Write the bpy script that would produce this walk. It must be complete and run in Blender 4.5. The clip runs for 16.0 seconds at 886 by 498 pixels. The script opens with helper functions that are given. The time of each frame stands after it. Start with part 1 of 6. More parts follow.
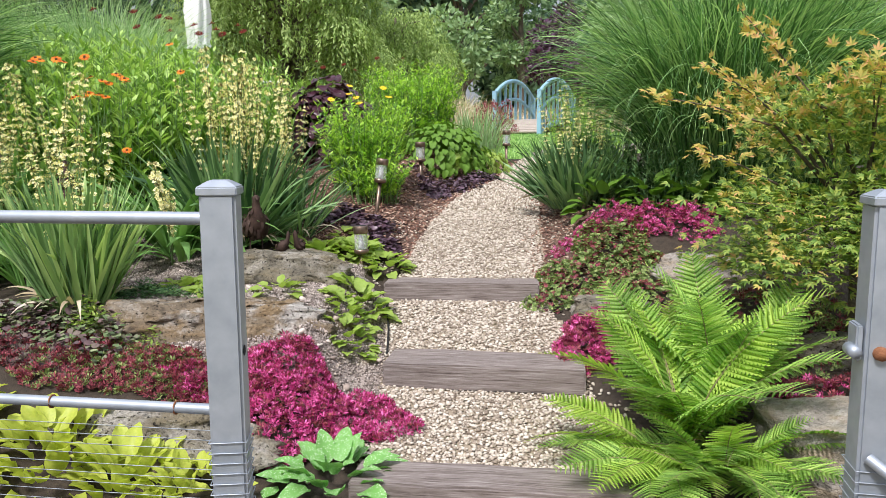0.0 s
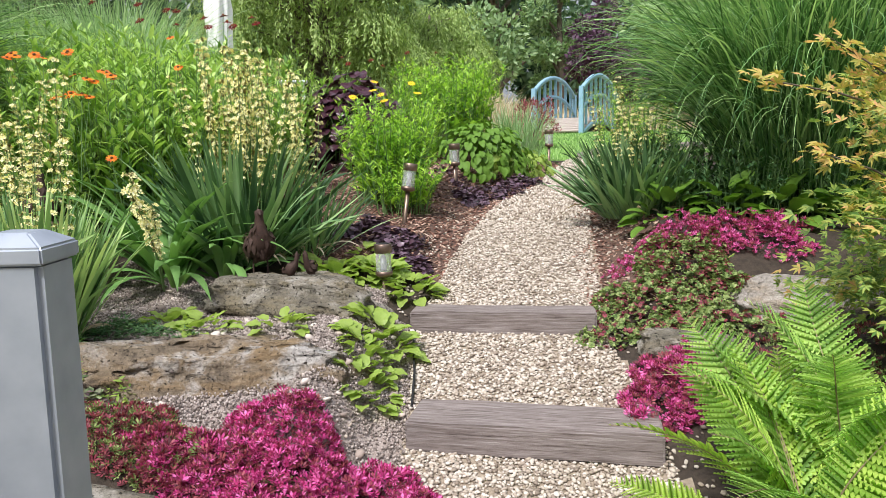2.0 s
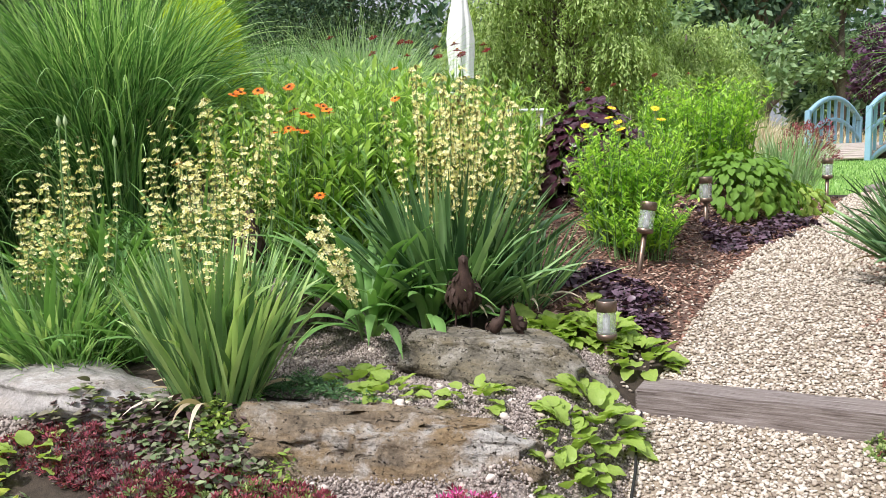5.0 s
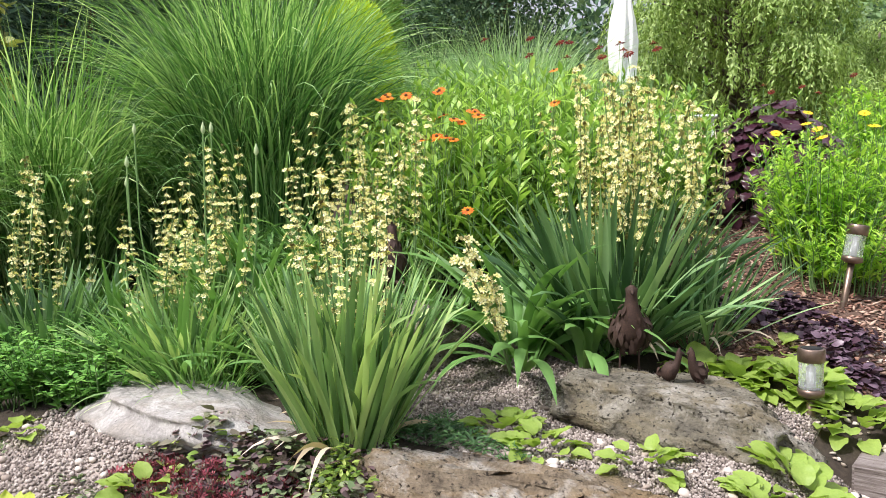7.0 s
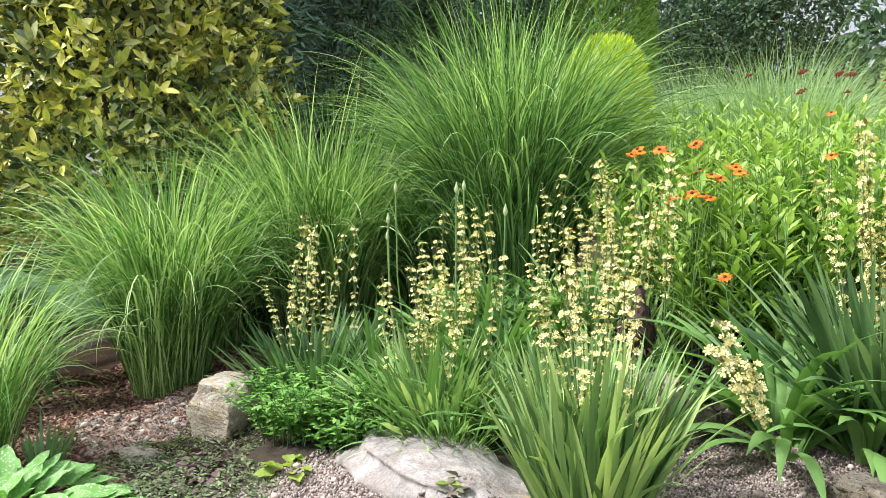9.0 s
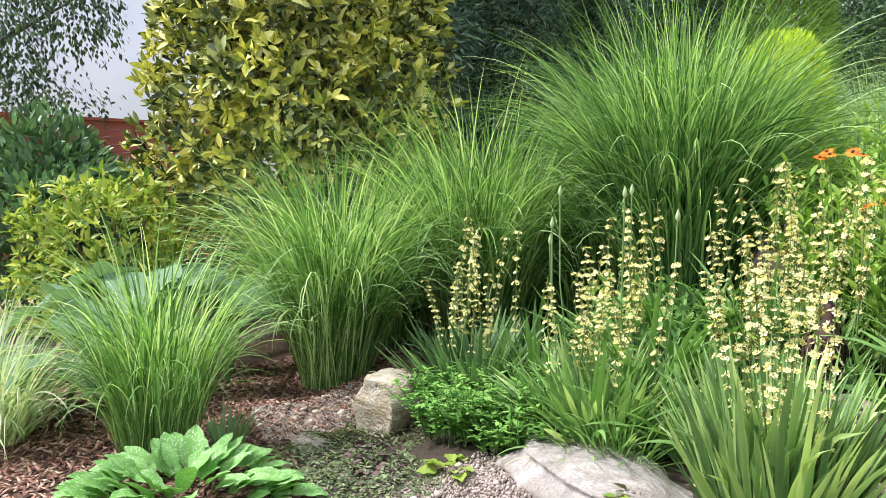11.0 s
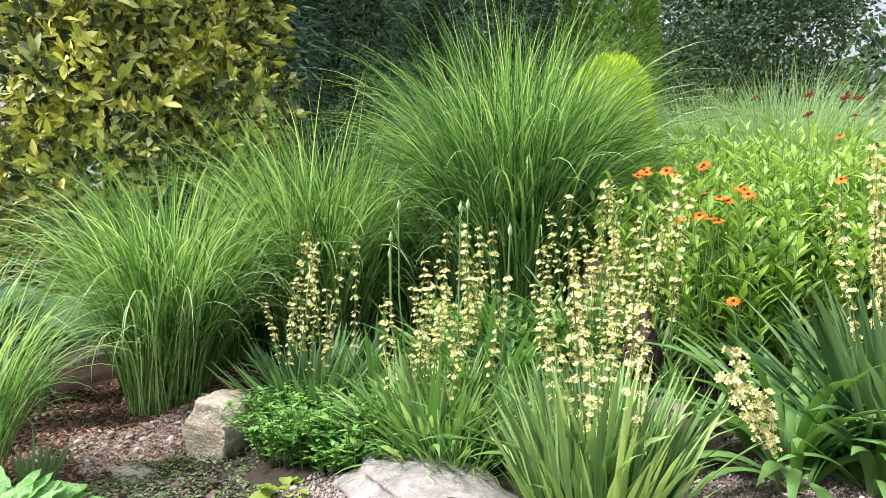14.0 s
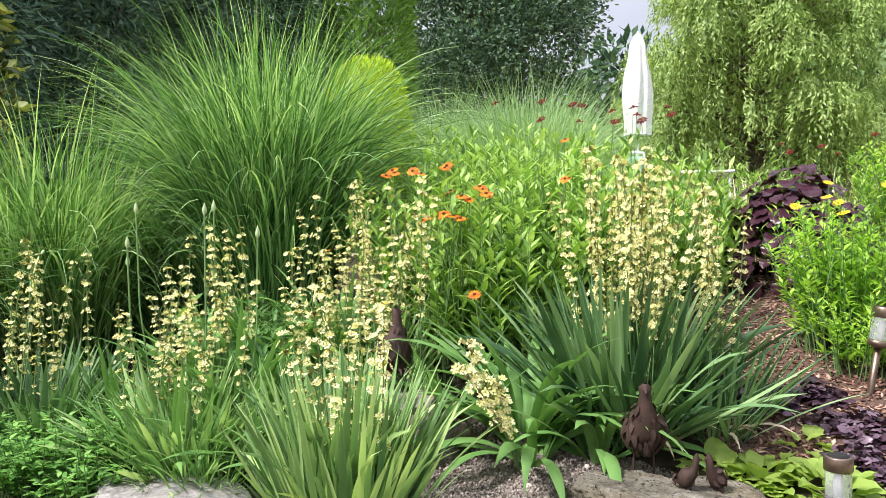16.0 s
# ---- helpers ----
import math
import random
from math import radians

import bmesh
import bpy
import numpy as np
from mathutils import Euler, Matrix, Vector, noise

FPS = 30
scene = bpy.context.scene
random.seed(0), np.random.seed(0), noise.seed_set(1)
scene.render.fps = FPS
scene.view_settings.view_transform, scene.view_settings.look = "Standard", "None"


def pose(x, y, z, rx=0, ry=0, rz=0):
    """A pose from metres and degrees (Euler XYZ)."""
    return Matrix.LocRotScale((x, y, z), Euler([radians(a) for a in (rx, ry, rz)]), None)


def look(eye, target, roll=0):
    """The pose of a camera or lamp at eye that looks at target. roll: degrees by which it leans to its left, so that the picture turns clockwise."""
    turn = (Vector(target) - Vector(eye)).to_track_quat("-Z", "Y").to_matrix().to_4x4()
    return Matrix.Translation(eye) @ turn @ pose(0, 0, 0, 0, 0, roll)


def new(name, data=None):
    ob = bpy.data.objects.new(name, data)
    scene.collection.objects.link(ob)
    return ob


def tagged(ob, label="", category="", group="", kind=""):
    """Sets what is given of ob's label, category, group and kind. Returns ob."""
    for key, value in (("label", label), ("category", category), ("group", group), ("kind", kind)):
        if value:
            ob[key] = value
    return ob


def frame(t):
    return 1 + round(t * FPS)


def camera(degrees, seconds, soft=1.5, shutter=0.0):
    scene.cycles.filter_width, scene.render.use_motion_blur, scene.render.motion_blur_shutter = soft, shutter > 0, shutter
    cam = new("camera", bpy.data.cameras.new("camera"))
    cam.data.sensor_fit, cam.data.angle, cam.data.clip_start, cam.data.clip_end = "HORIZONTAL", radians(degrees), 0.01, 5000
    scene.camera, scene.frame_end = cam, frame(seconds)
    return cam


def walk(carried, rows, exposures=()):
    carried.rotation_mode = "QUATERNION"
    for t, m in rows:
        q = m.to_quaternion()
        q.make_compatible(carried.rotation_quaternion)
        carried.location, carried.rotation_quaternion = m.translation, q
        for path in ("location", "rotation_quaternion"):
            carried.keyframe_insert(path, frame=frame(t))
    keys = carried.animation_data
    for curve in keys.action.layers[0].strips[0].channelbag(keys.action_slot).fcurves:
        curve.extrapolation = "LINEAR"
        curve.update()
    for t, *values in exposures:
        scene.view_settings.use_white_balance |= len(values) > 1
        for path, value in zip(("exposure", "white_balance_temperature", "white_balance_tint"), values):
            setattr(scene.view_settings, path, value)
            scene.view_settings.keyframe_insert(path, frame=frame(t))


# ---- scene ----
cam = camera(61.3, 16.0, soft=0.3)
PATH = [
    (0, (0.45, -0.362, 1.374), (0.269, 1.611, 1.101), -0.3),
    (0.5, (0.459, -0.06, 1.384), (0.251, 1.91, 1.11), -0.6),
    (1, (0.459, 0.133, 1.391), (0.229, 2.101, 1.118), -0.8),
    (1.5, (0.427, 0.273, 1.375), (0.177, 2.239, 1.106), -0.9),
    (2, (0.382, 0.422, 1.382), (0.101, 2.384, 1.113), -1.1),
    (2.5, (0.386, 0.569, 1.372), (0.043, 2.521, 1.105), -1.1),
    (3, (0.462, 0.798, 1.394), (0.008, 2.728, 1.133), -1.2),
    (3.5, (0.5, 0.933, 1.423), (-0.093, 2.827, 1.18), -1.3),
    (4, (0.476, 0.996, 1.423), (-0.251, 2.846, 1.205), -1.4),
    (4.2, (0.457, 1.02, 1.42), (-0.316, 2.853, 1.212), -1.3),
    (6.3, (0.17, 1.19, 1.454), (-0.913, 2.863, 1.285), -0.5),
    (6.5, (0.151, 1.232, 1.448), (-0.971, 2.879, 1.282), -0.3),
    (7, (0.089, 1.445, 1.463), (-1.145, 3.01, 1.302), -0.2),
    (7.5, (0.08, 1.593, 1.554), (-1.278, 3.053, 1.392), -0.1),
    (8, (0.102, 1.591, 1.653), (-1.377, 2.929, 1.511), -0.0),
    (8.5, (0.076, 1.53, 1.672), (-1.508, 2.744, 1.54), 0.1),
    (9, (0.059, 1.471, 1.675), (-1.615, 2.56, 1.558), 0.2),
    (9.5, (0.029, 1.447, 1.669), (-1.717, 2.416, 1.566), 0.4),
    (10, (0.018, 1.436, 1.653), (-1.784, 2.299, 1.564), 0.6),
    (10.2, (0.007, 1.426, 1.657), (-1.81, 2.255, 1.563), 0.7),
    (12.3, (-0.003, 1.398, 1.668), (-1.871, 2.106, 1.563), 1.0),
    (12.5, (0.002, 1.404, 1.67), (-1.856, 2.138, 1.569), 1.1),
    (13, (0.006, 1.424, 1.676), (-1.812, 2.253, 1.585), 1.2),
    (13.5, (0.0, 1.464, 1.677), (-1.757, 2.416, 1.599), 1.2),
    (14, (0.002, 1.488, 1.682), (-1.674, 2.578, 1.611), 1.0),
    (14.5, (0.017, 1.513, 1.687), (-1.565, 2.735, 1.62), 0.7),
    (15, (0.033, 1.535, 1.688), (-1.448, 2.878, 1.622), 0.4),
    (15.5, (0.043, 1.561, 1.682), (-1.334, 3.01, 1.62), 0.0),
    (16, (0.051, 1.582, 1.687), (-1.223, 3.122, 1.62), -0.2),
]
walk(cam, [(t, look(eye, target, roll)) for t, eye, target, roll in PATH], exposures=[(0, 0.62, 6250, 14), (4.2, 0.7, 6250, 14), (7, 0.9, 6300, 15), (9, 1.08, 6350, 15), (13.5, 1.13, 6350, 15), (16, 1.05, 6300, 15)])

# ---------------------------------------------------------------- world, sun, exposure
world = bpy.data.worlds.new("sky")
scene.world = world
world.use_nodes = True
wn, wl = world.node_tree.nodes, world.node_tree.links
background = wn["Background"]
sky = wn.new("ShaderNodeTexSky")
sky.sky_type, sky.sun_disc = "NISHITA", False
SUN_HEIGHT, SUN_TURN = 52.0, 200.0
sky.sun_elevation, sky.sun_rotation = radians(SUN_HEIGHT), radians(SUN_TURN)
sky.air_density, sky.dust_density = 1.0, 2.5
cloud_coord = wn.new("ShaderNodeTexCoord")
cloud_noise = wn.new("ShaderNodeTexNoise")
cloud_noise.inputs["Scale"].default_value, cloud_noise.inputs["Detail"].default_value = 3.5, 7
cloud_ramp = wn.new("ShaderNodeValToRGB")
cloud_ramp.color_ramp.elements[0].position, cloud_ramp.color_ramp.elements[0].color = 0.30, (6.2, 6.7, 7.7, 1)
cloud_ramp.color_ramp.elements[1].position, cloud_ramp.color_ramp.elements[1].color = 0.68, (10.0, 10.1, 10.4, 1)
cloud_mix = wn.new("ShaderNodeMixRGB")
cloud_mix.inputs[0].default_value = 0.8
wl.new(cloud_coord.outputs["Generated"], cloud_noise.inputs["Vector"])
wl.new(cloud_noise.outputs["Fac"], cloud_ramp.inputs[0])
wl.new(sky.outputs[0], cloud_mix.inputs[1])
# an overcast sky is brightest overhead and a third as bright at the horizon
up_axis = wn.new("ShaderNodeSeparateXYZ")
wl.new(cloud_coord.outputs["Generated"], up_axis.inputs[0])
lift = wn.new("ShaderNodeMapRange")
lift.inputs["From Min"].default_value, lift.inputs["From Max"].default_value = 0.0, 1.0
lift.inputs["To Min"].default_value, lift.inputs["To Max"].default_value = 0.30, 1.58
wl.new(up_axis.outputs["Z"], lift.inputs["Value"])
overcast = wn.new("ShaderNodeVectorMath")
overcast.operation = "SCALE"
wl.new(cloud_ramp.outputs[0], overcast.inputs[0])
wl.new(lift.outputs[0], overcast.inputs["Scale"])
wl.new(overcast.outputs[0], cloud_mix.inputs[2])
wl.new(cloud_mix.outputs[0], background.inputs["Color"])
background.inputs["Strength"].default_value = 0.078

sun = new("sun", bpy.data.lights.new("sun", "SUN"))
sun.data.energy, sun.data.angle, sun.data.color = 3.3, radians(10), (1.0, 0.96, 0.89)
a, e = radians(SUN_TURN), radians(SUN_HEIGHT)
toward = Vector((math.sin(a) * math.cos(e), math.cos(a) * math.cos(e), math.sin(e)))
sun.matrix_world = look(toward * 30, (0, 0, 0))

rng = np.random.default_rng(7)
TAU = 2 * math.pi


# ---------------------------------------------------------------- materials
def material(name, rough=0.7, metal=0.0, spec=0.5):
    m = bpy.data.materials.new(name)
    m.use_nodes = True
    b = m.node_tree.nodes["Principled BSDF"]
    b.inputs["Roughness"].default_value, b.inputs["Metallic"].default_value = rough, metal
    b.inputs["Specular IOR Level"].default_value = spec
    return m, m.node_tree.nodes, m.node_tree.links, b


def ramp(nodes, stops):
    r = nodes.new("ShaderNodeValToRGB")
    while len(r.color_ramp.elements) < len(stops):
        r.color_ramp.elements.new(0.5)
    for el, (p, c) in zip(r.color_ramp.elements, stops):
        el.position, el.color = p, (*c, 1)
    return r


def noise_node(nodes, links, scale, detail=5, source="Object"):
    c = nodes.new("ShaderNodeTexCoord")
    n = nodes.new("ShaderNodeTexNoise")
    n.inputs["Scale"].default_value, n.inputs["Detail"].default_value = scale, detail
    links.new(c.outputs[source], n.inputs["Vector"])
    return n


def bump(nodes, links, b, height, strength, distance=0.01):
    bp = nodes.new("ShaderNodeBump")
    bp.inputs["Strength"].default_value, bp.inputs["Distance"].default_value = strength, distance
    links.new(height, bp.inputs["Height"])
    links.new(bp.outputs[0], b.inputs["Normal"])


def leaf_material(name, colours, rough=0.5, glow=0.3, grain=30.0):
    """Foliage: each leaf takes its own tone, blotched, with some light coming through it."""
    m, n, l, b = material(name, rough, 0, 0.28)
    geo = n.new("ShaderNodeNewGeometry")
    colours = [(min(0.88, 1.6 * c[0]), min(0.88, 1.58 * c[1]), min(0.88, 2.3 * c[2])) for c in colours]
    r = ramp(n, [(i / max(1, len(colours) - 1), c) for i, c in enumerate(colours)])
    nz = noise_node(n, l, grain, 3)
    add = n.new("ShaderNodeMath")
    add.operation = "MULTIPLY_ADD"
    l.new(nz.outputs["Fac"], add.inputs[0])
    add.inputs[1].default_value = 0.5
    sub = n.new("ShaderNodeMath")
    sub.operation = "SUBTRACT"
    l.new(geo.outputs["Random Per Island"], sub.inputs[0])
    sub.inputs[1].default_value = 0.25
    l.new(sub.outputs[0], add.inputs[2])
    l.new(add.outputs[0], r.inputs[0])
    l.new(r.outputs[0], b.inputs["Base Color"])
    tr = n.new("ShaderNodeBsdfTranslucent")
    bright = n.new("ShaderNodeMixRGB")
    bright.blend_type = "MULTIPLY"
    bright.inputs[0].default_value = 1
    bright.inputs[2].default_value = (1.25, 1.3, 0.75, 1)
    l.new(r.outputs[0], bright.inputs[1])
    l.new(bright.outputs[0], tr.inputs["Color"])
    mix = n.new("ShaderNodeMixShader")
    mix.inputs[0].default_value = min(0.42, glow * 1.1)
    l.new(b.outputs[0], mix.inputs[1])
    l.new(tr.outputs[0], mix.inputs[2])
    l.new(mix.outputs[0], n["Material Output"].inputs["Surface"])
    return m


def mottled(name, stops, scale, rough=0.85, strength=0.4, distance=0.01, fine=None, metal=0.0, per_piece=0.0, spec=0.4):
    """A matt surface blotched at two scales with relief; per_piece: how far each island differs."""
    m, n, l, b = material(name, rough, metal, spec)
    big = noise_node(n, l, scale, 6)
    small = noise_node(n, l, fine or scale * 9, 4)
    mix = n.new("ShaderNodeMath")
    mix.operation = "MULTIPLY_ADD"
    l.new(small.outputs["Fac"], mix.inputs[0])
    mix.inputs[1].default_value = 0.45
    half = n.new("ShaderNodeMath")
    half.operation = "MULTIPLY"
    l.new(big.outputs["Fac"], half.inputs[0])
    half.inputs[1].default_value = 0.55
    l.new(half.outputs[0], mix.inputs[2])
    out = mix.outputs[0]
    if per_piece:
        geo = n.new("ShaderNodeNewGeometry")
        blend = n.new("ShaderNodeMixRGB")
        blend.inputs[0].default_value = per_piece
        l.new(out, blend.inputs[1])
        l.new(geo.outputs["Random Per Island"], blend.inputs[2])
        out = blend.outputs[0]
    r = ramp(n, stops)
    l.new(out, r.inputs[0])
    l.new(r.outputs[0], b.inputs["Base Color"])
    bump(n, l, b, mix.outputs[0], strength, distance)
    return m


def stone_material(name, pale, mid, dark, rust, lichen=0.55, relief=0.055):
    """Bedded sandstone: warm bands, pale weathered crust, dark lichen and pits, coarse grain."""
    m, n, l, b = material(name, 0.92, 0, 0.25)

    def blend(mask, under, over):
        mix = n.new("ShaderNodeMixRGB")
        l.new(mask, mix.inputs[0])
        l.new(under, mix.inputs[1])
        if isinstance(over, tuple):
            mix.inputs[2].default_value = (*over, 1)
        else:
            l.new(over, mix.inputs[2])
        return mix.outputs[0]

    def mask_of(source, low, high):
        r = ramp(n, [(low, (0, 0, 0)), (high, (1, 1, 1))])
        l.new(source, r.inputs[0])
        return r.outputs[0]

    base = noise_node(n, l, 5.5, 10)
    base.inputs["Roughness"].default_value = 0.68
    r1 = ramp(n, [(0.32, dark), (0.5, mid), (0.68, pale)])
    l.new(base.outputs["Fac"], r1.inputs[0])
    c = n.new("ShaderNodeTexCoord")
    mp = n.new("ShaderNodeMapping")
    mp.inputs["Scale"].default_value = (1.6, 1.6, 5.5)
    l.new(c.outputs["Object"], mp.inputs["Vector"])
    band = n.new("ShaderNodeTexNoise")
    band.inputs["Scale"].default_value, band.inputs["Detail"].default_value = 2.6, 8
    l.new(mp.outputs[0], band.inputs["Vector"])
    colour = blend(mask_of(band.outputs["Fac"], 0.46, 0.60), r1.outputs[0], rust)
    crust = noise_node(n, l, 3.1, 9)
    crust.inputs["Roughness"].default_value = 0.72
    colour = blend(mask_of(crust.outputs["Fac"], 0.52, 0.63), colour, pale)
    spots = noise_node(n, l, 58, 8)
    colour = blend(mask_of(spots.outputs["Fac"], lichen, lichen + 0.1), colour, tuple(0.35 * q for q in dark))
    grain = noise_node(n, l, 70, 8)
    grain.inputs["Roughness"].default_value = 0.75
    speck = n.new("ShaderNodeMixRGB")
    speck.blend_type = "OVERLAY"
    speck.inputs[0].default_value = 0.85
    l.new(colour, speck.inputs[1])
    l.new(grain.outputs["Fac"], speck.inputs[2])
    l.new(speck.outputs[0], b.inputs["Base Color"])
    coarse = noise_node(n, l, 16, 9)
    coarse.inputs["Roughness"].default_value = 0.65
    add = n.new("ShaderNodeMath")
    l.new(coarse.outputs["Fac"], add.inputs[0])
    l.new(band.outputs["Fac"], add.inputs[1])
    bump(n, l, b, add.outputs[0], 1.0, relief)
    return m


def grained_wood(name, stops, stretch=(1.6, 34, 34), rough=0.85, scale=3.2):
    m, n, l, b = material(name, rough, 0, 0.3)
    c = n.new("ShaderNodeTexCoord")
    mp = n.new("ShaderNodeMapping")
    mp.inputs["Scale"].default_value = stretch
    l.new(c.outputs["Object"], mp.inputs["Vector"])
    nz = n.new("ShaderNodeTexNoise")
    nz.inputs["Scale"].default_value, nz.inputs["Detail"].default_value, nz.inputs["Roughness"].default_value = scale, 8, 0.7
    l.new(mp.outputs[0], nz.inputs["Vector"])
    r = ramp(n, stops)
    l.new(nz.outputs["Fac"], r.inputs[0])
    blot = noise_node(n, l, 3, 3)
    mul = n.new("ShaderNodeMixRGB")
    mul.blend_type = "MULTIPLY"
    mul.inputs[0].default_value = 0.35
    l.new(r.outputs[0], mul.inputs[1])
    l.new(blot.outputs["Fac"], mul.inputs[2])
    l.new(mul.outputs[0], b.inputs["Base Color"])
    bump(n, l, b, nz.outputs["Fac"], 0.6, 0.006)
    return m


GRAVEL = mottled("cream_gravel", [(0.10, (0.14, 0.105, 0.08)), (0.4, (0.385, 0.325, 0.26)), (0.85, (0.62, 0.565, 0.49))], 20, 0.9, 0.3, 0.003, per_piece=0.7)
GRAVEL_BED = mottled("gravel_bed", [(0.3, (0.20, 0.155, 0.11)), (0.7, (0.42, 0.35, 0.265))], 60, 0.95, 0.8, 0.01)
GRIT = mottled("grey_grit", [(0.2, (0.10, 0.08, 0.068)), (0.5, (0.30, 0.25, 0.22)), (0.85, (0.58, 0.51, 0.465))], 70, 0.95, 0.7, 0.008, per_piece=0.55)
PEBBLE = mottled("pebble_stone", [(0.1, (0.24, 0.19, 0.16)), (0.5, (0.46, 0.38, 0.325)), (0.9, (0.66, 0.59, 0.53))], 15, 0.75, 0.15, 0.002, per_piece=0.8)
MULCH_BED = mottled("mulch_bed", [(0.3, (0.05, 0.03, 0.022)), (0.7, (0.19, 0.115, 0.085))], 50, 0.95, 0.9, 0.012)
CHIP = mottled("bark_chip", [(0.12, (0.05, 0.026, 0.02)), (0.45, (0.21, 0.105, 0.075)), (0.65, (0.33, 0.185, 0.135)), (0.9, (0.56, 0.42, 0.33))], 25, 0.9, 0.3, 0.003, per_piece=0.8)
SOIL = mottled("dark_soil", [(0.3, (0.02, 0.016, 0.011)), (0.7, (0.075, 0.055, 0.04))], 30, 0.95, 0.9, 0.015)
TURF = mottled("lawn_turf", [(0.3, (0.10, 0.22, 0.03)), (0.7, (0.20, 0.36, 0.06))], 4, 0.9, 0.6, 0.01, fine=150)
MEADOW = mottled("dry_meadow", [(0.3, (0.20, 0.18, 0.07)), (0.7, (0.42, 0.36, 0.19))], 1.5, 0.95, 0.6, 0.02, fine=40)
STONE = stone_material("warm_sandstone", (0.46, 0.435, 0.40), (0.23, 0.18, 0.125), (0.09, 0.07, 0.05), (0.245, 0.175, 0.10), 0.58)
STONE_BUFF = stone_material("buff_sandstone", (0.64, 0.60, 0.53), (0.54, 0.48, 0.39), (0.36, 0.29, 0.21), (0.48, 0.385, 0.255), 0.64)
STONE_SLAB = stone_material("smooth_grey_slab", (0.42, 0.40, 0.385), (0.34, 0.32, 0.305), (0.19, 0.175, 0.165), (0.29, 0.26, 0.235), 0.64, 0.02)
STONE_PALE = stone_material("pale_sandstone", (0.48, 0.45, 0.41), (0.37, 0.335, 0.295), (0.22, 0.195, 0.17), (0.37, 0.30, 0.22), 0.66)
STONE_GREY = stone_material("grey_lichened_stone", (0.37, 0.345, 0.30), (0.20, 0.18, 0.14), (0.075, 0.066, 0.05), (0.195, 0.165, 0.11), 0.57)
SLEEPER = grained_wood("weathered_oak", [(0.3, (0.05, 0.038, 0.033)), (0.42, (0.17, 0.138, 0.125)), (0.56, (0.275, 0.235, 0.22)), (0.75, (0.46, 0.42, 0.405))])
BLUE_PAINT = mottled("blue_grey_paint", [(0.3, (0.20, 0.37, 0.50)), (0.7, (0.29, 0.47, 0.61))], 6, 0.55, 0.12, 0.003)
DECK_WOOD = grained_wood("bleached_deck", [(0.25, (0.34, 0.29, 0.25)), (0.75, (0.60, 0.53, 0.47))])
GALVANISED = mottled("galvanised_steel", [(0.3, (0.27, 0.31, 0.36)), (0.7, (0.42, 0.46, 0.52))], 9, 0.48, 0.06, 0.002, metal=0.55, fine=26)
RUST = mottled("rust", [(0.3, (0.12, 0.045, 0.02)), (0.7, (0.30, 0.13, 0.06))], 40, 0.9, 0.4, 0.002)
RUSTY_METAL = mottled("rusted_iron", [(0.25, (0.028, 0.018, 0.014)), (0.55, (0.062, 0.036, 0.028)), (0.85, (0.12, 0.062, 0.04))], 18, 0.75, 0.4, 0.003, metal=0.3)
BRONZE = mottled("brown_steel", [(0.3, (0.16, 0.11, 0.085)), (0.7, (0.27, 0.20, 0.16))], 12, 0.38, 0.05, 0.001, metal=0.8)
CANVAS = mottled("white_canvas", [(0.3, (0.70, 0.70, 0.68)), (0.7, (0.84, 0.84, 0.83))], 5, 0.85, 0.15, 0.004)
WHITE_METAL = mottled("white_painted_metal", [(0.3, (0.66, 0.68, 0.68)), (0.7, (0.8, 0.8, 0.8))], 8, 0.45, 0.05, 0.001)
GREEN_GLASS = mottled("green_glass_top", [(0.3, (0.30, 0.50, 0.42)), (0.7, (0.42, 0.60, 0.52))], 3, 0.12, 0.02, 0.001)
RED_BOARD = mottled("red_stained_board", [(0.3, (0.20, 0.055, 0.04)), (0.7, (0.33, 0.10, 0.075))], 6, 0.7, 0.2, 0.003)
BARK = mottled("grey_bark", [(0.3, (0.06, 0.048, 0.035)), (0.7, (0.17, 0.14, 0.105))], 9, 0.95, 0.8, 0.02)
STEM = leaf_material("green_stem", [(0.07, 0.13, 0.03), (0.12, 0.20, 0.05)], 0.6, 0.1)
STEM_TAN = leaf_material("tan_stem", [(0.16, 0.12, 0.05), (0.26, 0.21, 0.09)], 0.7, 0.1)
DARK = material("near_black", 0.9)[0]
DARK.node_tree.nodes["Principled BSDF"].inputs["Base Color"].default_value = (0.01, 0.01, 0.01, 1)

# the palest stop of fresh and deep grass paints highlights on arching blades
GRASS_FRESH = leaf_material("fresh_grass", [(0.035, 0.09, 0.014), (0.12, 0.235, 0.048), (0.38, 0.50, 0.17)], 0.48, 0.35, 3)
GRASS_DEEP = leaf_material("deep_grass", [(0.022, 0.06, 0.013), (0.08, 0.18, 0.038), (0.30, 0.44, 0.13)], 0.45, 0.3, 3)
GRASS_PALE = leaf_material("pale_fine_grass", [(0.12, 0.21, 0.06), (0.2, 0.31, 0.11), (0.30, 0.38, 0.18)], 0.5, 0.35, 3)
GRASS_STRIPE = leaf_material("cream_striped_grass", [(0.14, 0.22, 0.08), (0.27, 0.34, 0.14), (0.44, 0.46, 0.25)], 0.5, 0.35, 3)
GRASS_DRY = leaf_material("dry_grass", [(0.24, 0.19, 0.08), (0.38, 0.32, 0.16), (0.5, 0.44, 0.26)], 0.7, 0.2, 3)
IRIS_LEAF = leaf_material("sword_leaf", [(0.06, 0.12, 0.033), (0.165, 0.275, 0.07), (0.33, 0.43, 0.12)], 0.45, 0.25, 4)
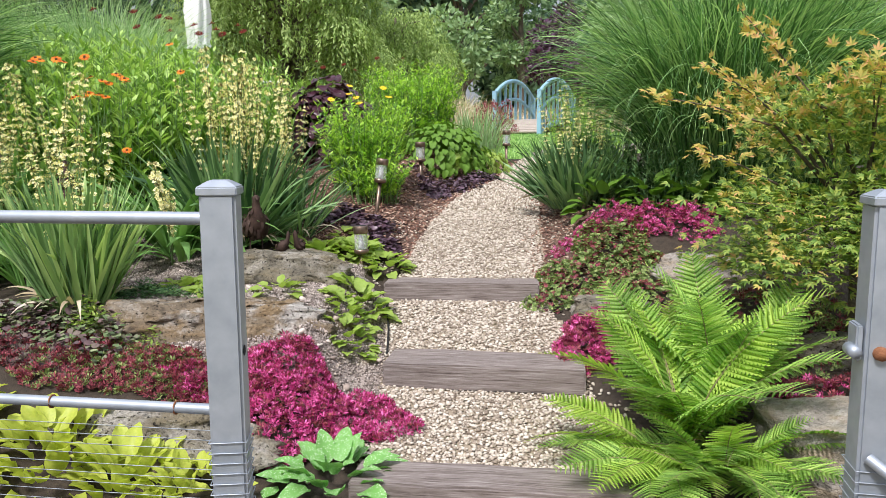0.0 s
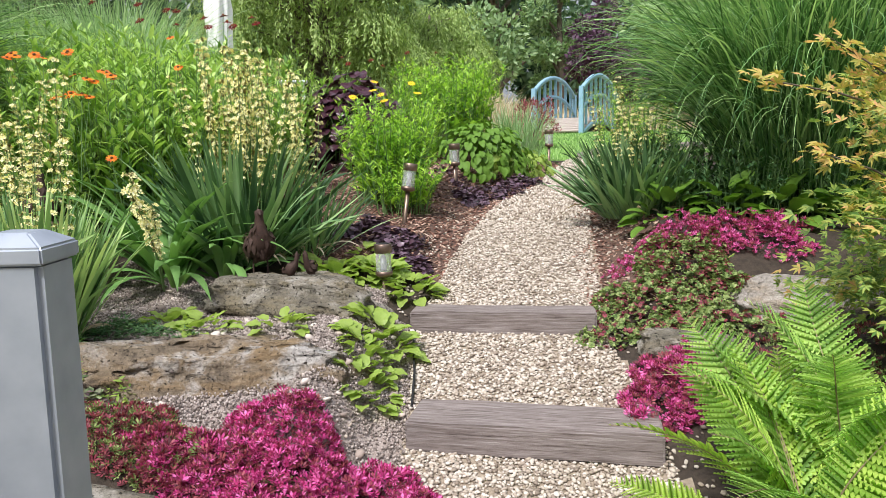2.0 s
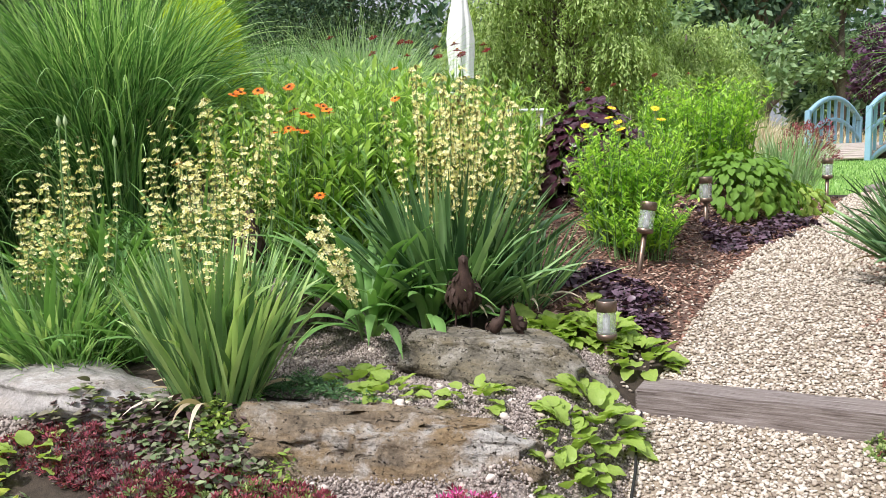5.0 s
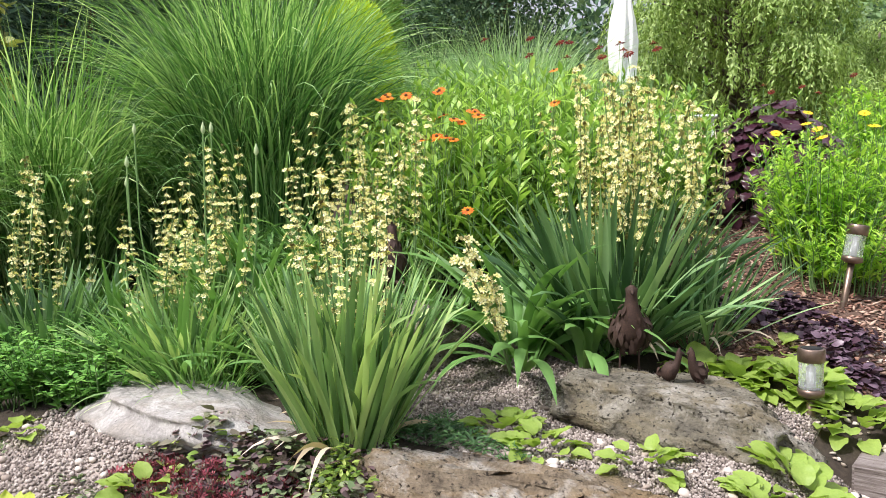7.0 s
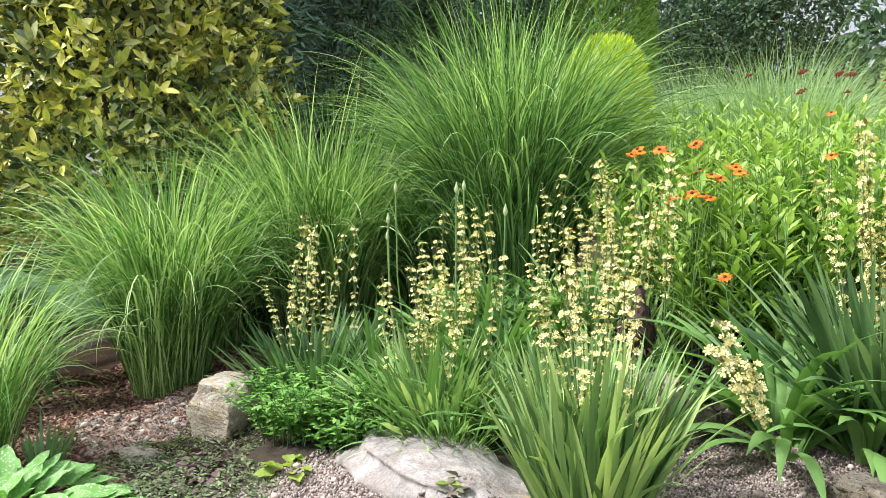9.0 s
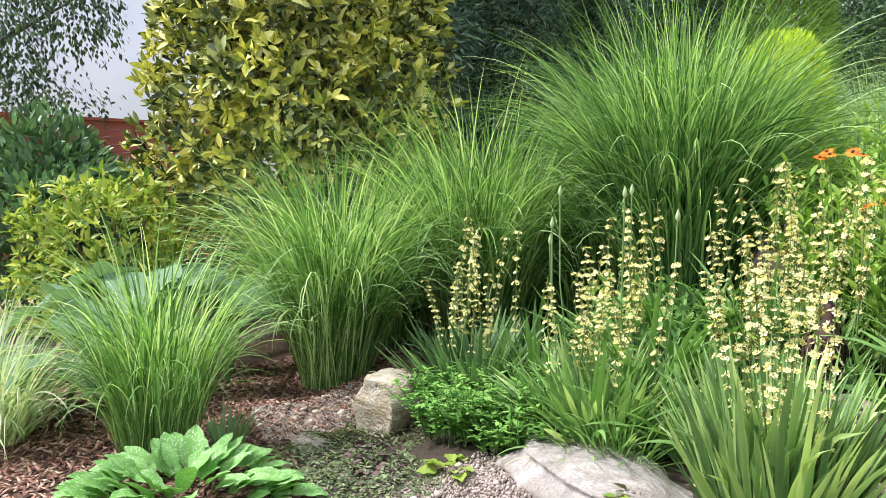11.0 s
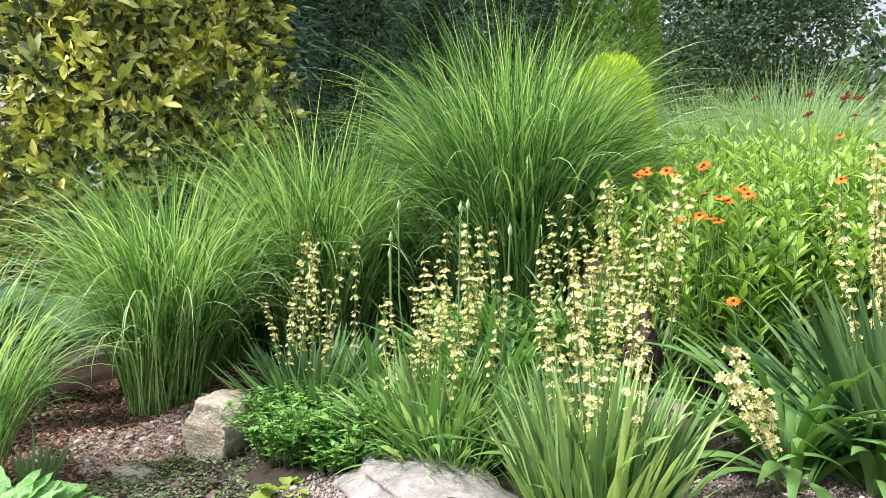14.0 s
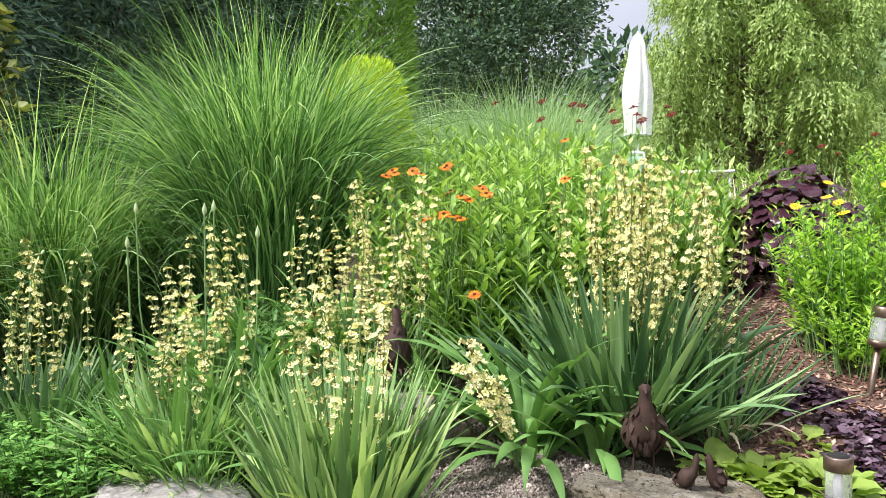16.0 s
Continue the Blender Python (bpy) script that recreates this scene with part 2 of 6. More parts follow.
IRIS_BLUE = leaf_material("blue_green_strap_leaf", [(0.03, 0.068, 0.02), (0.085, 0.165, 0.045), (0.20, 0.30, 0.095)], 0.45, 0.2, 4)
STRAP = leaf_material("broad_strap_leaf", [(0.04, 0.10, 0.02), (0.09, 0.19, 0.035), (0.17, 0.29, 0.06)], 0.48, 0.25, 4)
CREAM_PETAL = leaf_material("cream_petal", [(0.40, 0.36, 0.10), (0.54, 0.51, 0.18), (0.55, 0.55, 0.27)], 0.6, 0.3)
SPENT = leaf_material("spent_calyx", [(0.075, 0.06, 0.018), (0.15, 0.135, 0.035), (0.22, 0.22, 0.06)], 0.7, 0.15)
HELEN_LEAF = leaf_material("bright_lance_leaf", [(0.07, 0.15, 0.02), (0.175, 0.285, 0.038), (0.33, 0.45, 0.10)], 0.5, 0.35)
BUSH_LEAF = leaf_material("yellow_green_lance_leaf", [(0.07, 0.17, 0.015), (0.19, 0.33, 0.03), (0.35, 0.50, 0.06)], 0.5, 0.38)
ORANGE = leaf_material("orange_petal", [(0.22, 0.035, 0.003), (0.40, 0.085, 0.003), (0.47, 0.155, 0.005)], 0.6, 0.2)
RED_PETAL = leaf_material("dark_red_petal", [(0.025, 0.002, 0.001), (0.085, 0.003, 0.0015)], 0.85, 0.2)
YELLOW = leaf_material("golden_petal", [(0.56, 0.30, 0.005), (0.60, 0.38, 0.012)], 0.6, 0.2)
BROWN_EYE = leaf_material("brown_flower_eye", [(0.08, 0.035, 0.01), (0.16, 0.07, 0.015)], 0.9, 0.0)
PINK = leaf_material("magenta_sedum", [(0.12, 0.012, 0.026), (0.34, 0.03, 0.10), (0.50, 0.14, 0.23)], 0.55, 0.2)
SEDUM_RED = leaf_material("red_sedum_leaf", [(0.06, 0.022, 0.018), (0.16, 0.03, 0.032), (0.24, 0.07, 0.055)], 0.55, 0.2)
SEDUM_GREEN = leaf_material("green_sedum_leaf", [(0.055, 0.095, 0.02), (0.12, 0.175, 0.036), (0.21, 0.25, 0.065)], 0.55, 0.2)
LIME_LEAF = leaf_material("lime_leaf", [(0.085, 0.155, 0.022), (0.175, 0.255, 0.035), (0.29, 0.35, 0.065)], 0.45, 0.35, 12)
LIME_YELLOW = leaf_material("lime_yellow_leaf", [(0.11, 0.17, 0.02), (0.27, 0.32, 0.035), (0.42, 0.42, 0.06)], 0.45, 0.35, 12)
MINT_LEAF = leaf_material("mint_leaf", [(0.05, 0.125, 0.02), (0.105, 0.23, 0.036), (0.19, 0.35, 0.06)], 0.45, 0.3)
HOSTA_LEAF = leaf_material("hosta_leaf", [(0.03, 0.075, 0.006), (0.07, 0.145, 0.012), (0.13, 0.22, 0.022)], 0.6, 0.25, 8)
PURPLE_LEAF = leaf_material("purple_black_leaf", [(0.02, 0.011, 0.012), (0.055, 0.03, 0.03), (0.11, 0.075, 0.07)], 0.35, 0.1, 10)
MAROON_LEAF = leaf_material("maroon_leaf", [(0.012, 0.005, 0.006), (0.030, 0.010, 0.011), (0.065, 0.03, 0.033)], 0.28, 0.15, 6)
AJUGA_LEAF = leaf_material("bronze_ground_leaf", [(0.045, 0.03, 0.024), (0.10, 0.065, 0.045), (0.12, 0.14, 0.055)], 0.62, 0.1, 10)
MOSS_LEAF = leaf_material("mossy_ground_leaf", [(0.05, 0.075, 0.025), (0.11, 0.155, 0.05), (0.20, 0.24, 0.09)], 0.5, 0.2, 10)
SHADE_LEAF = leaf_material("dark_shade_leaf", [(0.025, 0.065, 0.018), (0.055, 0.12, 0.03), (0.11, 0.20, 0.055)], 0.45, 0.2, 6)
BIG_LEAF = leaf_material("big_matt_leaf", [(0.06, 0.12, 0.045), (0.09, 0.165, 0.065), (0.13, 0.21, 0.085)], 0.6, 0.25, 5)
FERN_LEAF = leaf_material("fern_green", [(0.085, 0.17, 0.024), (0.19, 0.33, 0.045), (0.33, 0.46, 0.08)], 0.5, 0.35)
FERN_LIME = leaf_material("fern_lime", [(0.14, 0.25, 0.025), (0.25, 0.38, 0.04), (0.36, 0.47, 0.07)], 0.5, 0.38)
MAPLE_LEAF = leaf_material("maple_green_leaf", [(0.06, 0.125, 0.02), (0.145, 0.22, 0.035), (0.29, 0.33, 0.055)], 0.5, 0.4)
MAPLE_GOLD = leaf_material("maple_gold_leaf", [(0.22, 0.24, 0.04), (0.36, 0.31, 0.06), (0.40, 0.22, 0.075)], 0.5, 0.4)
# the lowest stops are darkened to paint shade in the gaps between whorls
VARIEGATED_GREEN = leaf_material("glossy_dark_leaf", [(0.012, 0.022, 0.006), (0.07, 0.10, 0.024), (0.18, 0.22, 0.05), (0.42, 0.43, 0.12)], 0.45, 0.0, 22)
VARIEGATED_GOLD = leaf_material("gold_splashed_leaf", [(0.10, 0.14, 0.024), (0.34, 0.37, 0.05), (0.55, 0.53, 0.09), (0.68, 0.64, 0.17)], 0.45, 0.06, 22)
EUONYMUS = leaf_material("golden_euonymus_leaf", [(0.08, 0.15, 0.02), (0.2, 0.27, 0.035), (0.40, 0.42, 0.08)], 0.4, 0.3, 14)
BLUE_SHRUB = leaf_material("blue_green_shrub_leaf", [(0.03, 0.07, 0.022), (0.07, 0.14, 0.045), (0.13, 0.22, 0.08)], 0.45, 0.2, 10)
YEW = leaf_material("dark_conifer", [(0.016, 0.036, 0.018), (0.05, 0.10, 0.046), (0.11, 0.18, 0.078)], 0.6, 0.1, 2)
THUJA = leaf_material("bright_conifer", [(0.05, 0.11, 0.015), (0.09, 0.18, 0.02), (0.15, 0.25, 0.03)], 0.6, 0.2, 2)
GOLD_CONIFER = leaf_material("golden_conifer", [(0.17, 0.25, 0.01), (0.31, 0.40, 0.015), (0.42, 0.50, 0.03)], 0.6, 0.3, 2)
# the top stop is raised to paint lit leaf highlights into the dark crown
OAK = leaf_material("dark_tree_leaf", [(0.014, 0.034, 0.014), (0.038, 0.08, 0.03), (0.11, 0.17, 0.065)], 0.62, 0.2, 2)
TREE_LIGHT = leaf_material("light_tree_leaf", [(0.08, 0.14, 0.04), (0.14, 0.22, 0.07), (0.23, 0.31, 0.12)], 0.5, 0.3, 2)
WILLOW = leaf_material("willow_leaf", [(0.085, 0.14, 0.025), (0.175, 0.25, 0.05), (0.30, 0.38, 0.11)], 0.5, 0.35, 2)
PURPLE_TREE = leaf_material("purple_tree_leaf", [(0.022, 0.009, 0.015), (0.055, 0.022, 0.034), (0.09, 0.045, 0.06)], 0.5, 0.15, 2)
BUD = leaf_material("pale_bud", [(0.20, 0.28, 0.09), (0.34, 0.40, 0.17)], 0.6, 0.1)


def spotted_leaf():
    m = leaf_material("spotted_lungwort_leaf", [(0.06, 0.16, 0.025), (0.13, 0.29, 0.05)], 0.5, 0.2, 8)
    n, l = m.node_tree.nodes, m.node_tree.links
    b = n["Principled BSDF"]
    src = b.inputs["Base Color"].links[0].from_socket
    c = n.new("ShaderNodeTexCoord")
    v = n.new("ShaderNodeTexVoronoi")
    v.inputs["Scale"].default_value = 20
    l.new(c.outputs["Object"], v.inputs["Vector"])
    r = ramp(n, [(0.26, (1, 1, 1)), (0.36, (0, 0, 0))])
    l.new(v.outputs["Distance"], r.inputs[0])
    mix = n.new("ShaderNodeMixRGB")
    l.new(r.outputs[0], mix.inputs[0])
    l.new(src, mix.inputs[1])
    mix.inputs[2].default_value = (0.62, 0.74, 0.52, 1)
    l.new(mix.outputs[0], b.inputs["Base Color"])
    return m


LUNGWORT = spotted_leaf()


def clear_glass():
    m, n, l, b = material("ribbed_clear_glass", 0.08)
    b.inputs["Base Color"].default_value = (0.86, 0.9, 0.9, 1)
    b.inputs["Transmission Weight"].default_value = 0.75
    b.inputs["IOR"].default_value = 1.45
    return m


GLASS = clear_glass()


# ---------------------------------------------------------------- mesh helpers
def mesh_of(name, pieces, smooth=False):
    """pieces: (vertices, faces, material) with faces of one size each; joined into one mesh."""
    me = bpy.data.meshes.new(name)
    vs, loops, starts, totals, mats, slots = [], [], [], [], [], []
    nv = nl = 0
    for v, f, m in pieces:
        v, f = np.asarray(v, float).reshape(-1, 3), np.asarray(f, int)
        if len(f) == 0:
            continue
        if m not in slots:
            slots.append(m)
        vs.append(v)
        loops.append((f + nv).ravel())
        starts.append(nl + np.arange(len(f)) * f.shape[1])
        totals.append(np.full(len(f), f.shape[1]))
        mats.append(np.full(len(f), slots.index(m)))
        nv += len(v)
        nl += f.size
    vs, loops = np.concatenate(vs), np.concatenate(loops)
    starts, mats = np.concatenate(starts), np.concatenate(mats)
    me.vertices.add(nv)
    me.vertices.foreach_set("co", vs.ravel())
    me.loops.add(nl)
    me.loops.foreach_set("vertex_index", loops.astype(np.int32))
    me.polygons.add(len(starts))
    me.polygons.foreach_set("loop_start", starts.astype(np.int32))
    for m in slots:
        me.materials.append(m)
    me.polygons.foreach_set("material_index", mats.astype(np.int32))
    me.update(calc_edges=True)
    if smooth:
        me.polygons.foreach_set("use_smooth", np.ones(len(starts), bool))
    me.validate()
    return me


def thing(name, where, label, category, group="", turn=0.0, size=1.0):
    ob = new(name)
    ob.empty_display_size = 0.05
    ob.matrix_basis = pose(*where, 0, 0, turn) @ Matrix.Scale(size, 4)
    return tagged(ob, label, category, group)


def part(name, me, parent, label="", m=None):
    ob = new(name, me)
    ob.parent = parent
    if m is not None:
        ob.matrix_basis = m
    return tagged(ob, label)


def unit(v):
    return v / np.maximum(np.linalg.norm(v, axis=-1, keepdims=True), 1e-9)


def frames_of(d, up):
    y = unit(np.asarray(d, float))
    x = unit(np.cross(y, np.asarray(up, float)))
    return np.stack([x, y, np.cross(x, y)], -1)


def scatter(shape, pos, rot, size, mat):
    tv, tf = shape
    n = len(pos)
    size = np.asarray(size, float)
    s = size[:, None, None] if size.ndim == 1 else size[:, None, :]
    v = np.einsum("nij,nkj->nki", rot, tv[None] * s) + np.asarray(pos)[:, None]
    f = (tf[None] + (np.arange(n) * len(tv))[:, None, None]).reshape(-1, tf.shape[1])
    return v.reshape(-1, 3), f, mat


def directions(n, r, low=-0.2, high=1.0):
    z = r.uniform(low, high, n)
    a = r.uniform(0, TAU, n)
    s = np.sqrt(np.maximum(0, 1 - z * z))
    return np.stack([s * np.cos(a), s * np.sin(a), z], -1)


def leaf_shape(width=0.4, fold=0.15, bend=0.25, belly=0.45):
    """A leaf along +y, one long, folded on its midrib and arched."""
    ys = np.array([0.0, belly * 0.5, belly, 0.78, 1.0])
    ws = np.array([0.06, 0.38, 0.5, 0.3, 0.0]) * width
    v = []
    for y, w in zip(ys, ws):
        z = -bend * y * y
        v += [(-w, y, z + fold * w), (0, y, z), (w, y, z + fold * w)]
    f = []
    for i in range(4):
        a = i * 3
        f += [(a, a + 1, a + 4, a + 3), (a + 1, a + 2, a + 5, a + 4)]
    return np.array(v, float), np.array(f)


def diamond(width=0.45, fold=0.12):
    return (np.array([(0, 0, 0), (-width / 2, 0.45, fold * width), (0, 1, 0), (width / 2, 0.45, fold * width)], float),
            np.array([(0, 2, 1), (0, 3, 2)]))


def star_leaf(lobes, spread, width):
    v, f = [], []
    for k in range(lobes):
        q = (k - (lobes - 1) / 2) * spread
        ln = 1 - 0.35 * abs(q) / max(0.01, (lobes - 1) / 2 * spread)
        c, s = math.cos(q), math.sin(q)
        for x, y, z in ((0, 0, 0), (-width, 0.5 * ln, 0.04), (0, ln, -0.08), (width, 0.5 * ln, 0.04)):
            v.append((x * c + y * s, -x * s + y * c, z))
        f += [(4 * k, 4 * k + 2, 4 * k + 1), (4 * k, 4 * k + 3, 4 * k + 2)]
    return np.array(v, float), np.array(f)


def flower_shape(petals, width, cup=0.25):
    """Petals round +z, one across the radius."""
    v, f = [], []
    for k in range(petals):
        q = TAU * k / petals
        c, s = math.cos(q), math.sin(q)
        for x, y, z in ((0, 0.1, 0), (-width, 0.65, cup * 0.6), (0, 1, cup), (width, 0.65, cup * 0.6)):
            v.append((x * c - y * s, x * s + y * c, z))
        f += [(4 * k, 4 * k + 3, 4 * k + 2), (4 * k, 4 * k + 2, 4 * k + 1)]
    return np.array(v, float), np.array(f)


def stone_shape(r, flat=0.6):
    bm = bmesh.new()
    bmesh.ops.create_icosphere(bm, subdivisions=1, radius=0.5)
    v = np.array([x.co[:] for x in bm.verts]) * (1, 1, flat)
    v *= r.uniform(0.62, 1.2, (len(v), 1))
    f = np.array([[q.index for q in p.verts] for p in bm.faces])
    bm.free()
    return v, f


def dome_shape(n=8):
    v, f = [(0, 0, 1.0)], []
    for ring, (rad, z) in enumerate(((0.6, 0.8), (1.0, 0.3), (0.9, 0.0))):
        for k in range(n):
            v.append((rad * math.cos(TAU * k / n), rad * math.sin(TAU * k / n), z))
    for k in range(n):
        j = (k + 1) % n
        f += [(0, 1 + k, 1 + j)]
        for q in (1, 1 + n):
            f += [(q + k, q + n + k, q + n + j), (q + k, q + n + j, q + j)]
    return np.array(v, float), np.array(f)


LEAF_SMALL = (np.array([(0, 0, 0), (-0.17, 0.4, 0.05), (0, 0.42, -0.02), (0.17, 0.4, 0.05), (0, 1, -0.12)], float), np.array([(0, 2, 1), (0, 3, 2), (1, 2, 4), (2, 3, 4)]))
LEAF_ROUND = (np.array([(0, 0, 0), (-0.14, 0.22, 0.04), (-0.18, 0.58, 0.05), (0, 1, -0.12), (0.18, 0.58, 0.05), (0.14, 0.22, 0.04), (0, 0.5, -0.02)], float),
              np.array([(6, 1, 0), (6, 2, 1), (6, 3, 2), (6, 4, 3), (6, 5, 4), (6, 0, 5)]))
LEAF_OVAL = (np.array([(0, 0, 0), (-0.13, 0.2, 0.05), (-0.185, 0.5, 0.07), (-0.12, 0.8, 0.03), (0, 1, -0.06), (0.12, 0.8, 0.03), (0.185, 0.5, 0.07), (0.13, 0.2, 0.05), (0, 0.5, 0.0)], float),
             np.array([(8, 1, 0), (8, 2, 1), (8, 3, 2), (8, 4, 3), (8, 5, 4), (8, 6, 5), (8, 7, 6), (8, 0, 7)]))
LEAF_LANCE = (LEAF_SMALL[0] * (0.8, 1, 1), LEAF_SMALL[1])
LEAF, LEAF_NARROW, LEAF_BROAD = leaf_shape(0.45), (LEAF_SMALL[0] * (0.6, 1, 1), LEAF_SMALL[1]), leaf_shape(0.75, 0.1, 0.3)
DIAMOND, DIAMOND_NARROW, DIAMOND_WIDE = diamond(0.5), diamond(0.2), diamond(0.8)
LEAF_NEAR = leaf_shape(0.27, 0.3, 0.3, 0.5)
MAPLE_SHAPE = star_leaf(5, 0.62, 0.13)
SIX_PETALS, ROSETTE = flower_shape(6, 0.3, 0.35), flower_shape(7, 0.2, 0.7)
ROSETTE_BROAD = flower_shape(6, 0.36, 0.4)
EYE = dome_shape()


def blades(base, azim, length, width, lean, bend, mat, segs=7, r=rng, twist=0.4, power=1.6, tip=2.6, fold=0.0):
    """Curved tapering blades: lean is the angle off upright at the foot, bend what is added towards the tip (radians), fold the keel's depth."""
    n = len(base)
    s = np.linspace(0, 1, segs + 1)
    th = lean[:, None] + bend[:, None] * s[None] ** power
    ds = (length / segs)[:, None]
    hor = np.concatenate([np.zeros((n, 1)), np.cumsum(np.sin((th[:, 1:] + th[:, :-1]) / 2) * ds, 1)], 1)
    ver = np.concatenate([np.zeros((n, 1)), np.cumsum(np.cos((th[:, 1:] + th[:, :-1]) / 2) * ds, 1)], 1)
    ca, sa = np.cos(azim)[:, None], np.sin(azim)[:, None]
    mid = np.stack([base[:, 0:1] + hor * ca, base[:, 1:2] + hor * sa, base[:, 2:3] + ver], -1)
    tw = r.normal(0, twist, (n, 1))
    side = np.stack([-sa * np.cos(tw), ca * np.cos(tw), np.sin(tw)], -1)
    prof = np.clip(np.minimum(0.55 + s * 1.6, (1 - s) * tip), 0.02, 1)
    w = side * (width[:, None] * prof[None])[..., None] / 2
    if not fold:
        v = np.stack([mid - w, mid + w], 2).reshape(n, -1, 3)
        k = np.arange(segs) * 2
        f = np.stack([k, k + 1, k + 3, k + 2], -1)
        f = (f[None] + (np.arange(n) * 2 * (segs + 1))[:, None, None]).reshape(-1, 4)
        return v.reshape(-1, 3), f, mat
    along = unit(np.gradient(mid, axis=1))
    keel = np.cross(along, w) * fold
    v = np.stack([mid - w, mid + keel, mid + w], 2).reshape(n, -1, 3)
    k = np.arange(segs) * 3
    f = np.concatenate([np.stack([k, k + 1, k + 4, k + 3], -1), np.stack([k + 1, k + 2, k + 5, k + 4], -1)])
    f = (f[None] + (np.arange(n) * 3 * (segs + 1))[:, None, None]).reshape(-1, 4)
    return v.reshape(-1, 3), f, mat


def tube(points, radii, sides=6, mat=None):
    p = np.asarray(points, float)
    radii = np.broadcast_to(np.asarray(radii, float), (len(p),))
    t = unit(np.gradient(p, axis=0))
    ref = np.array((0.0, 0.0, 1.0)) if abs(t[:, 2]).mean() < 0.8 else np.array((1.0, 0.0, 0.0))
    x = unit(np.cross(t, ref))
    y = np.cross(t, x)
    a = np.arange(sides) * TAU / sides
    ring = x[:, None] * np.cos(a)[None, :, None] + y[:, None] * np.sin(a)[None, :, None]
    v = (p[:, None] + ring * radii[:, None, None]).reshape(-1, 3)
    f = []
    for i in range(len(p) - 1):
        for k in range(sides):
            j = (k + 1) % sides
            f.append((i * sides + k, i * sides + j, (i + 1) * sides + j, (i + 1) * sides + k))
    return v, np.array(f), mat


def lathe(profile, sides=16, mat=None):
    """Turned about z: profile of (radius, height)."""
    v = [(r * math.cos(TAU * k / sides), r * math.sin(TAU * k / sides), z) for r, z in profile for k in range(sides)]
    f = [(i * sides + k, i * sides + (k + 1) % sides, (i + 1) * sides + (k + 1) % sides, (i + 1) * sides + k)
         for i in range(len(profile) - 1) for k in range(sides)]
    return np.array(v), np.array(f), mat


def box_mesh(name, size, mat, edge=0.006, rough=0.0, cuts=0, seed=1):
    bm = bmesh.new()
    bmesh.ops.create_cube(bm, size=1)
    bmesh.ops.scale(bm, vec=size, verts=bm.verts)
    bmesh.ops.bevel(bm, geom=bm.edges[:], offset=edge, segments=2, affect="EDGES")
    if cuts:
        bmesh.ops.subdivide_edges(bm, edges=[e for e in bm.edges if e.calc_length() > max(size) * 0.4], cuts=cuts, use_grid_fill=True)
    if rough:
        for v in bm.verts:
            v.co += noise.noise_vector(v.co * 7 + Vector((seed, 0, 0))) * rough
    me = bpy.data.meshes.new(name)
    bm.to_mesh(me)
    bm.free()
    me.materials.append(mat)
    return me


# ---------------------------------------------------------------- ground
def profile(stops, y):
    return np.interp(y, [p for p, _ in stops], [q for _, q in stops])


PATH_Z = [(-6, 0), (2.0, 0), (2.45, 0.05), (3.28, 0.15), (3.5, 0.25), (4.3, 0.39), (4.5, 0.49), (5.8, 0.76), (7.8, 0.98), (9.9, 1.17), (18, 1.66), (40, 2.2), (400, 3)]
LEFT_Z = [(-6, 0), (2.2, 0.02), (2.5, 0.08), (2.7, 0.22), (2.82, 0.30), (3.1, 0.37), (3.5, 0.48), (3.7, 0.55), (4.2, 0.55), (4.6, 0.585), (5.3, 0.77), (5.8, 0.85), (6.2, 0.93), (7.2, 1.12), (10, 1.5), (18, 1.75), (40, 2.2), (400, 3)]
RIGHT_Z = [(-6, 0), (1.8, 0), (2.6, 0.1), (3.5, 0.32), (4.4, 0.53), (4.8, 0.74), (5.1, 0.84), (7, 1.05), (10, 1.25), (18, 1.66), (40, 2.2), (400, 3)]
PATH_LEFT = [(2.0, -0.15), (3.3, -0.2), (4.3, -0.34), (4.7, -0.28), (5.24, -0.26), (6.9, -0.06), (7.8, 0.24), (9.0, 0.42), (10.2, 0.62), (11.2, 1.4)]
PATH_RIGHT = [(2.0, 0.95), (3.3, 0.85), (4.3, 0.68), (5.4, 0.66), (7.0, 0.72), (8.9, 0.9), (10.0, 1.5), (11.2, 2.6)]


def smooth_step(v, a, b):
    t = np.clip((v - a) / (b - a), 0, 1)
    return t * t * (3 - 2 * t)


def ground_z(x, y):
    x, y = np.asarray(x, float), np.asarray(y, float)
    lefty = profile(LEFT_Z, y + np.clip((-x - 0.9) * 0.55, 0, 0.9))
    terrace = 0.40 * smooth_step(-x, 1.9, 3.4)
    lefty = np.maximum(lefty, np.where(x < -1.9, terrace, 0))
    wl_, wr_ = smooth_step(-x, 0.3, 0.6), smooth_step(x, 0.75, 1.1)
    z = profile(PATH_Z, y) * (1 - wl_ - wr_) + lefty * wl_ + profile(RIGHT_Z, y) * wr_
    ripple = 0.012 * np.sin(x * 7.1 + y * 3.3) * np.sin(y * 6.3 - x * 2.1) + 0.008 * np.sin(x * 17 + 1) * np.sin(y * 15)
    return z + ripple * smooth_step(np.abs(x - 0.3), 0.7, 1.2)


def gz(x, y):
    return float(ground_z(x, y))


def on_path(x, y):
    return (y > -1.8) & (y < 11.2) & (x > profile(PATH_LEFT, y)) & (x < profile(PATH_RIGHT, y))


def on_lawn(x, y):
    return (y > 10.2) & (y < 18.2) & (x > -0.6) & (x < 6) & ~on_path(x, y)


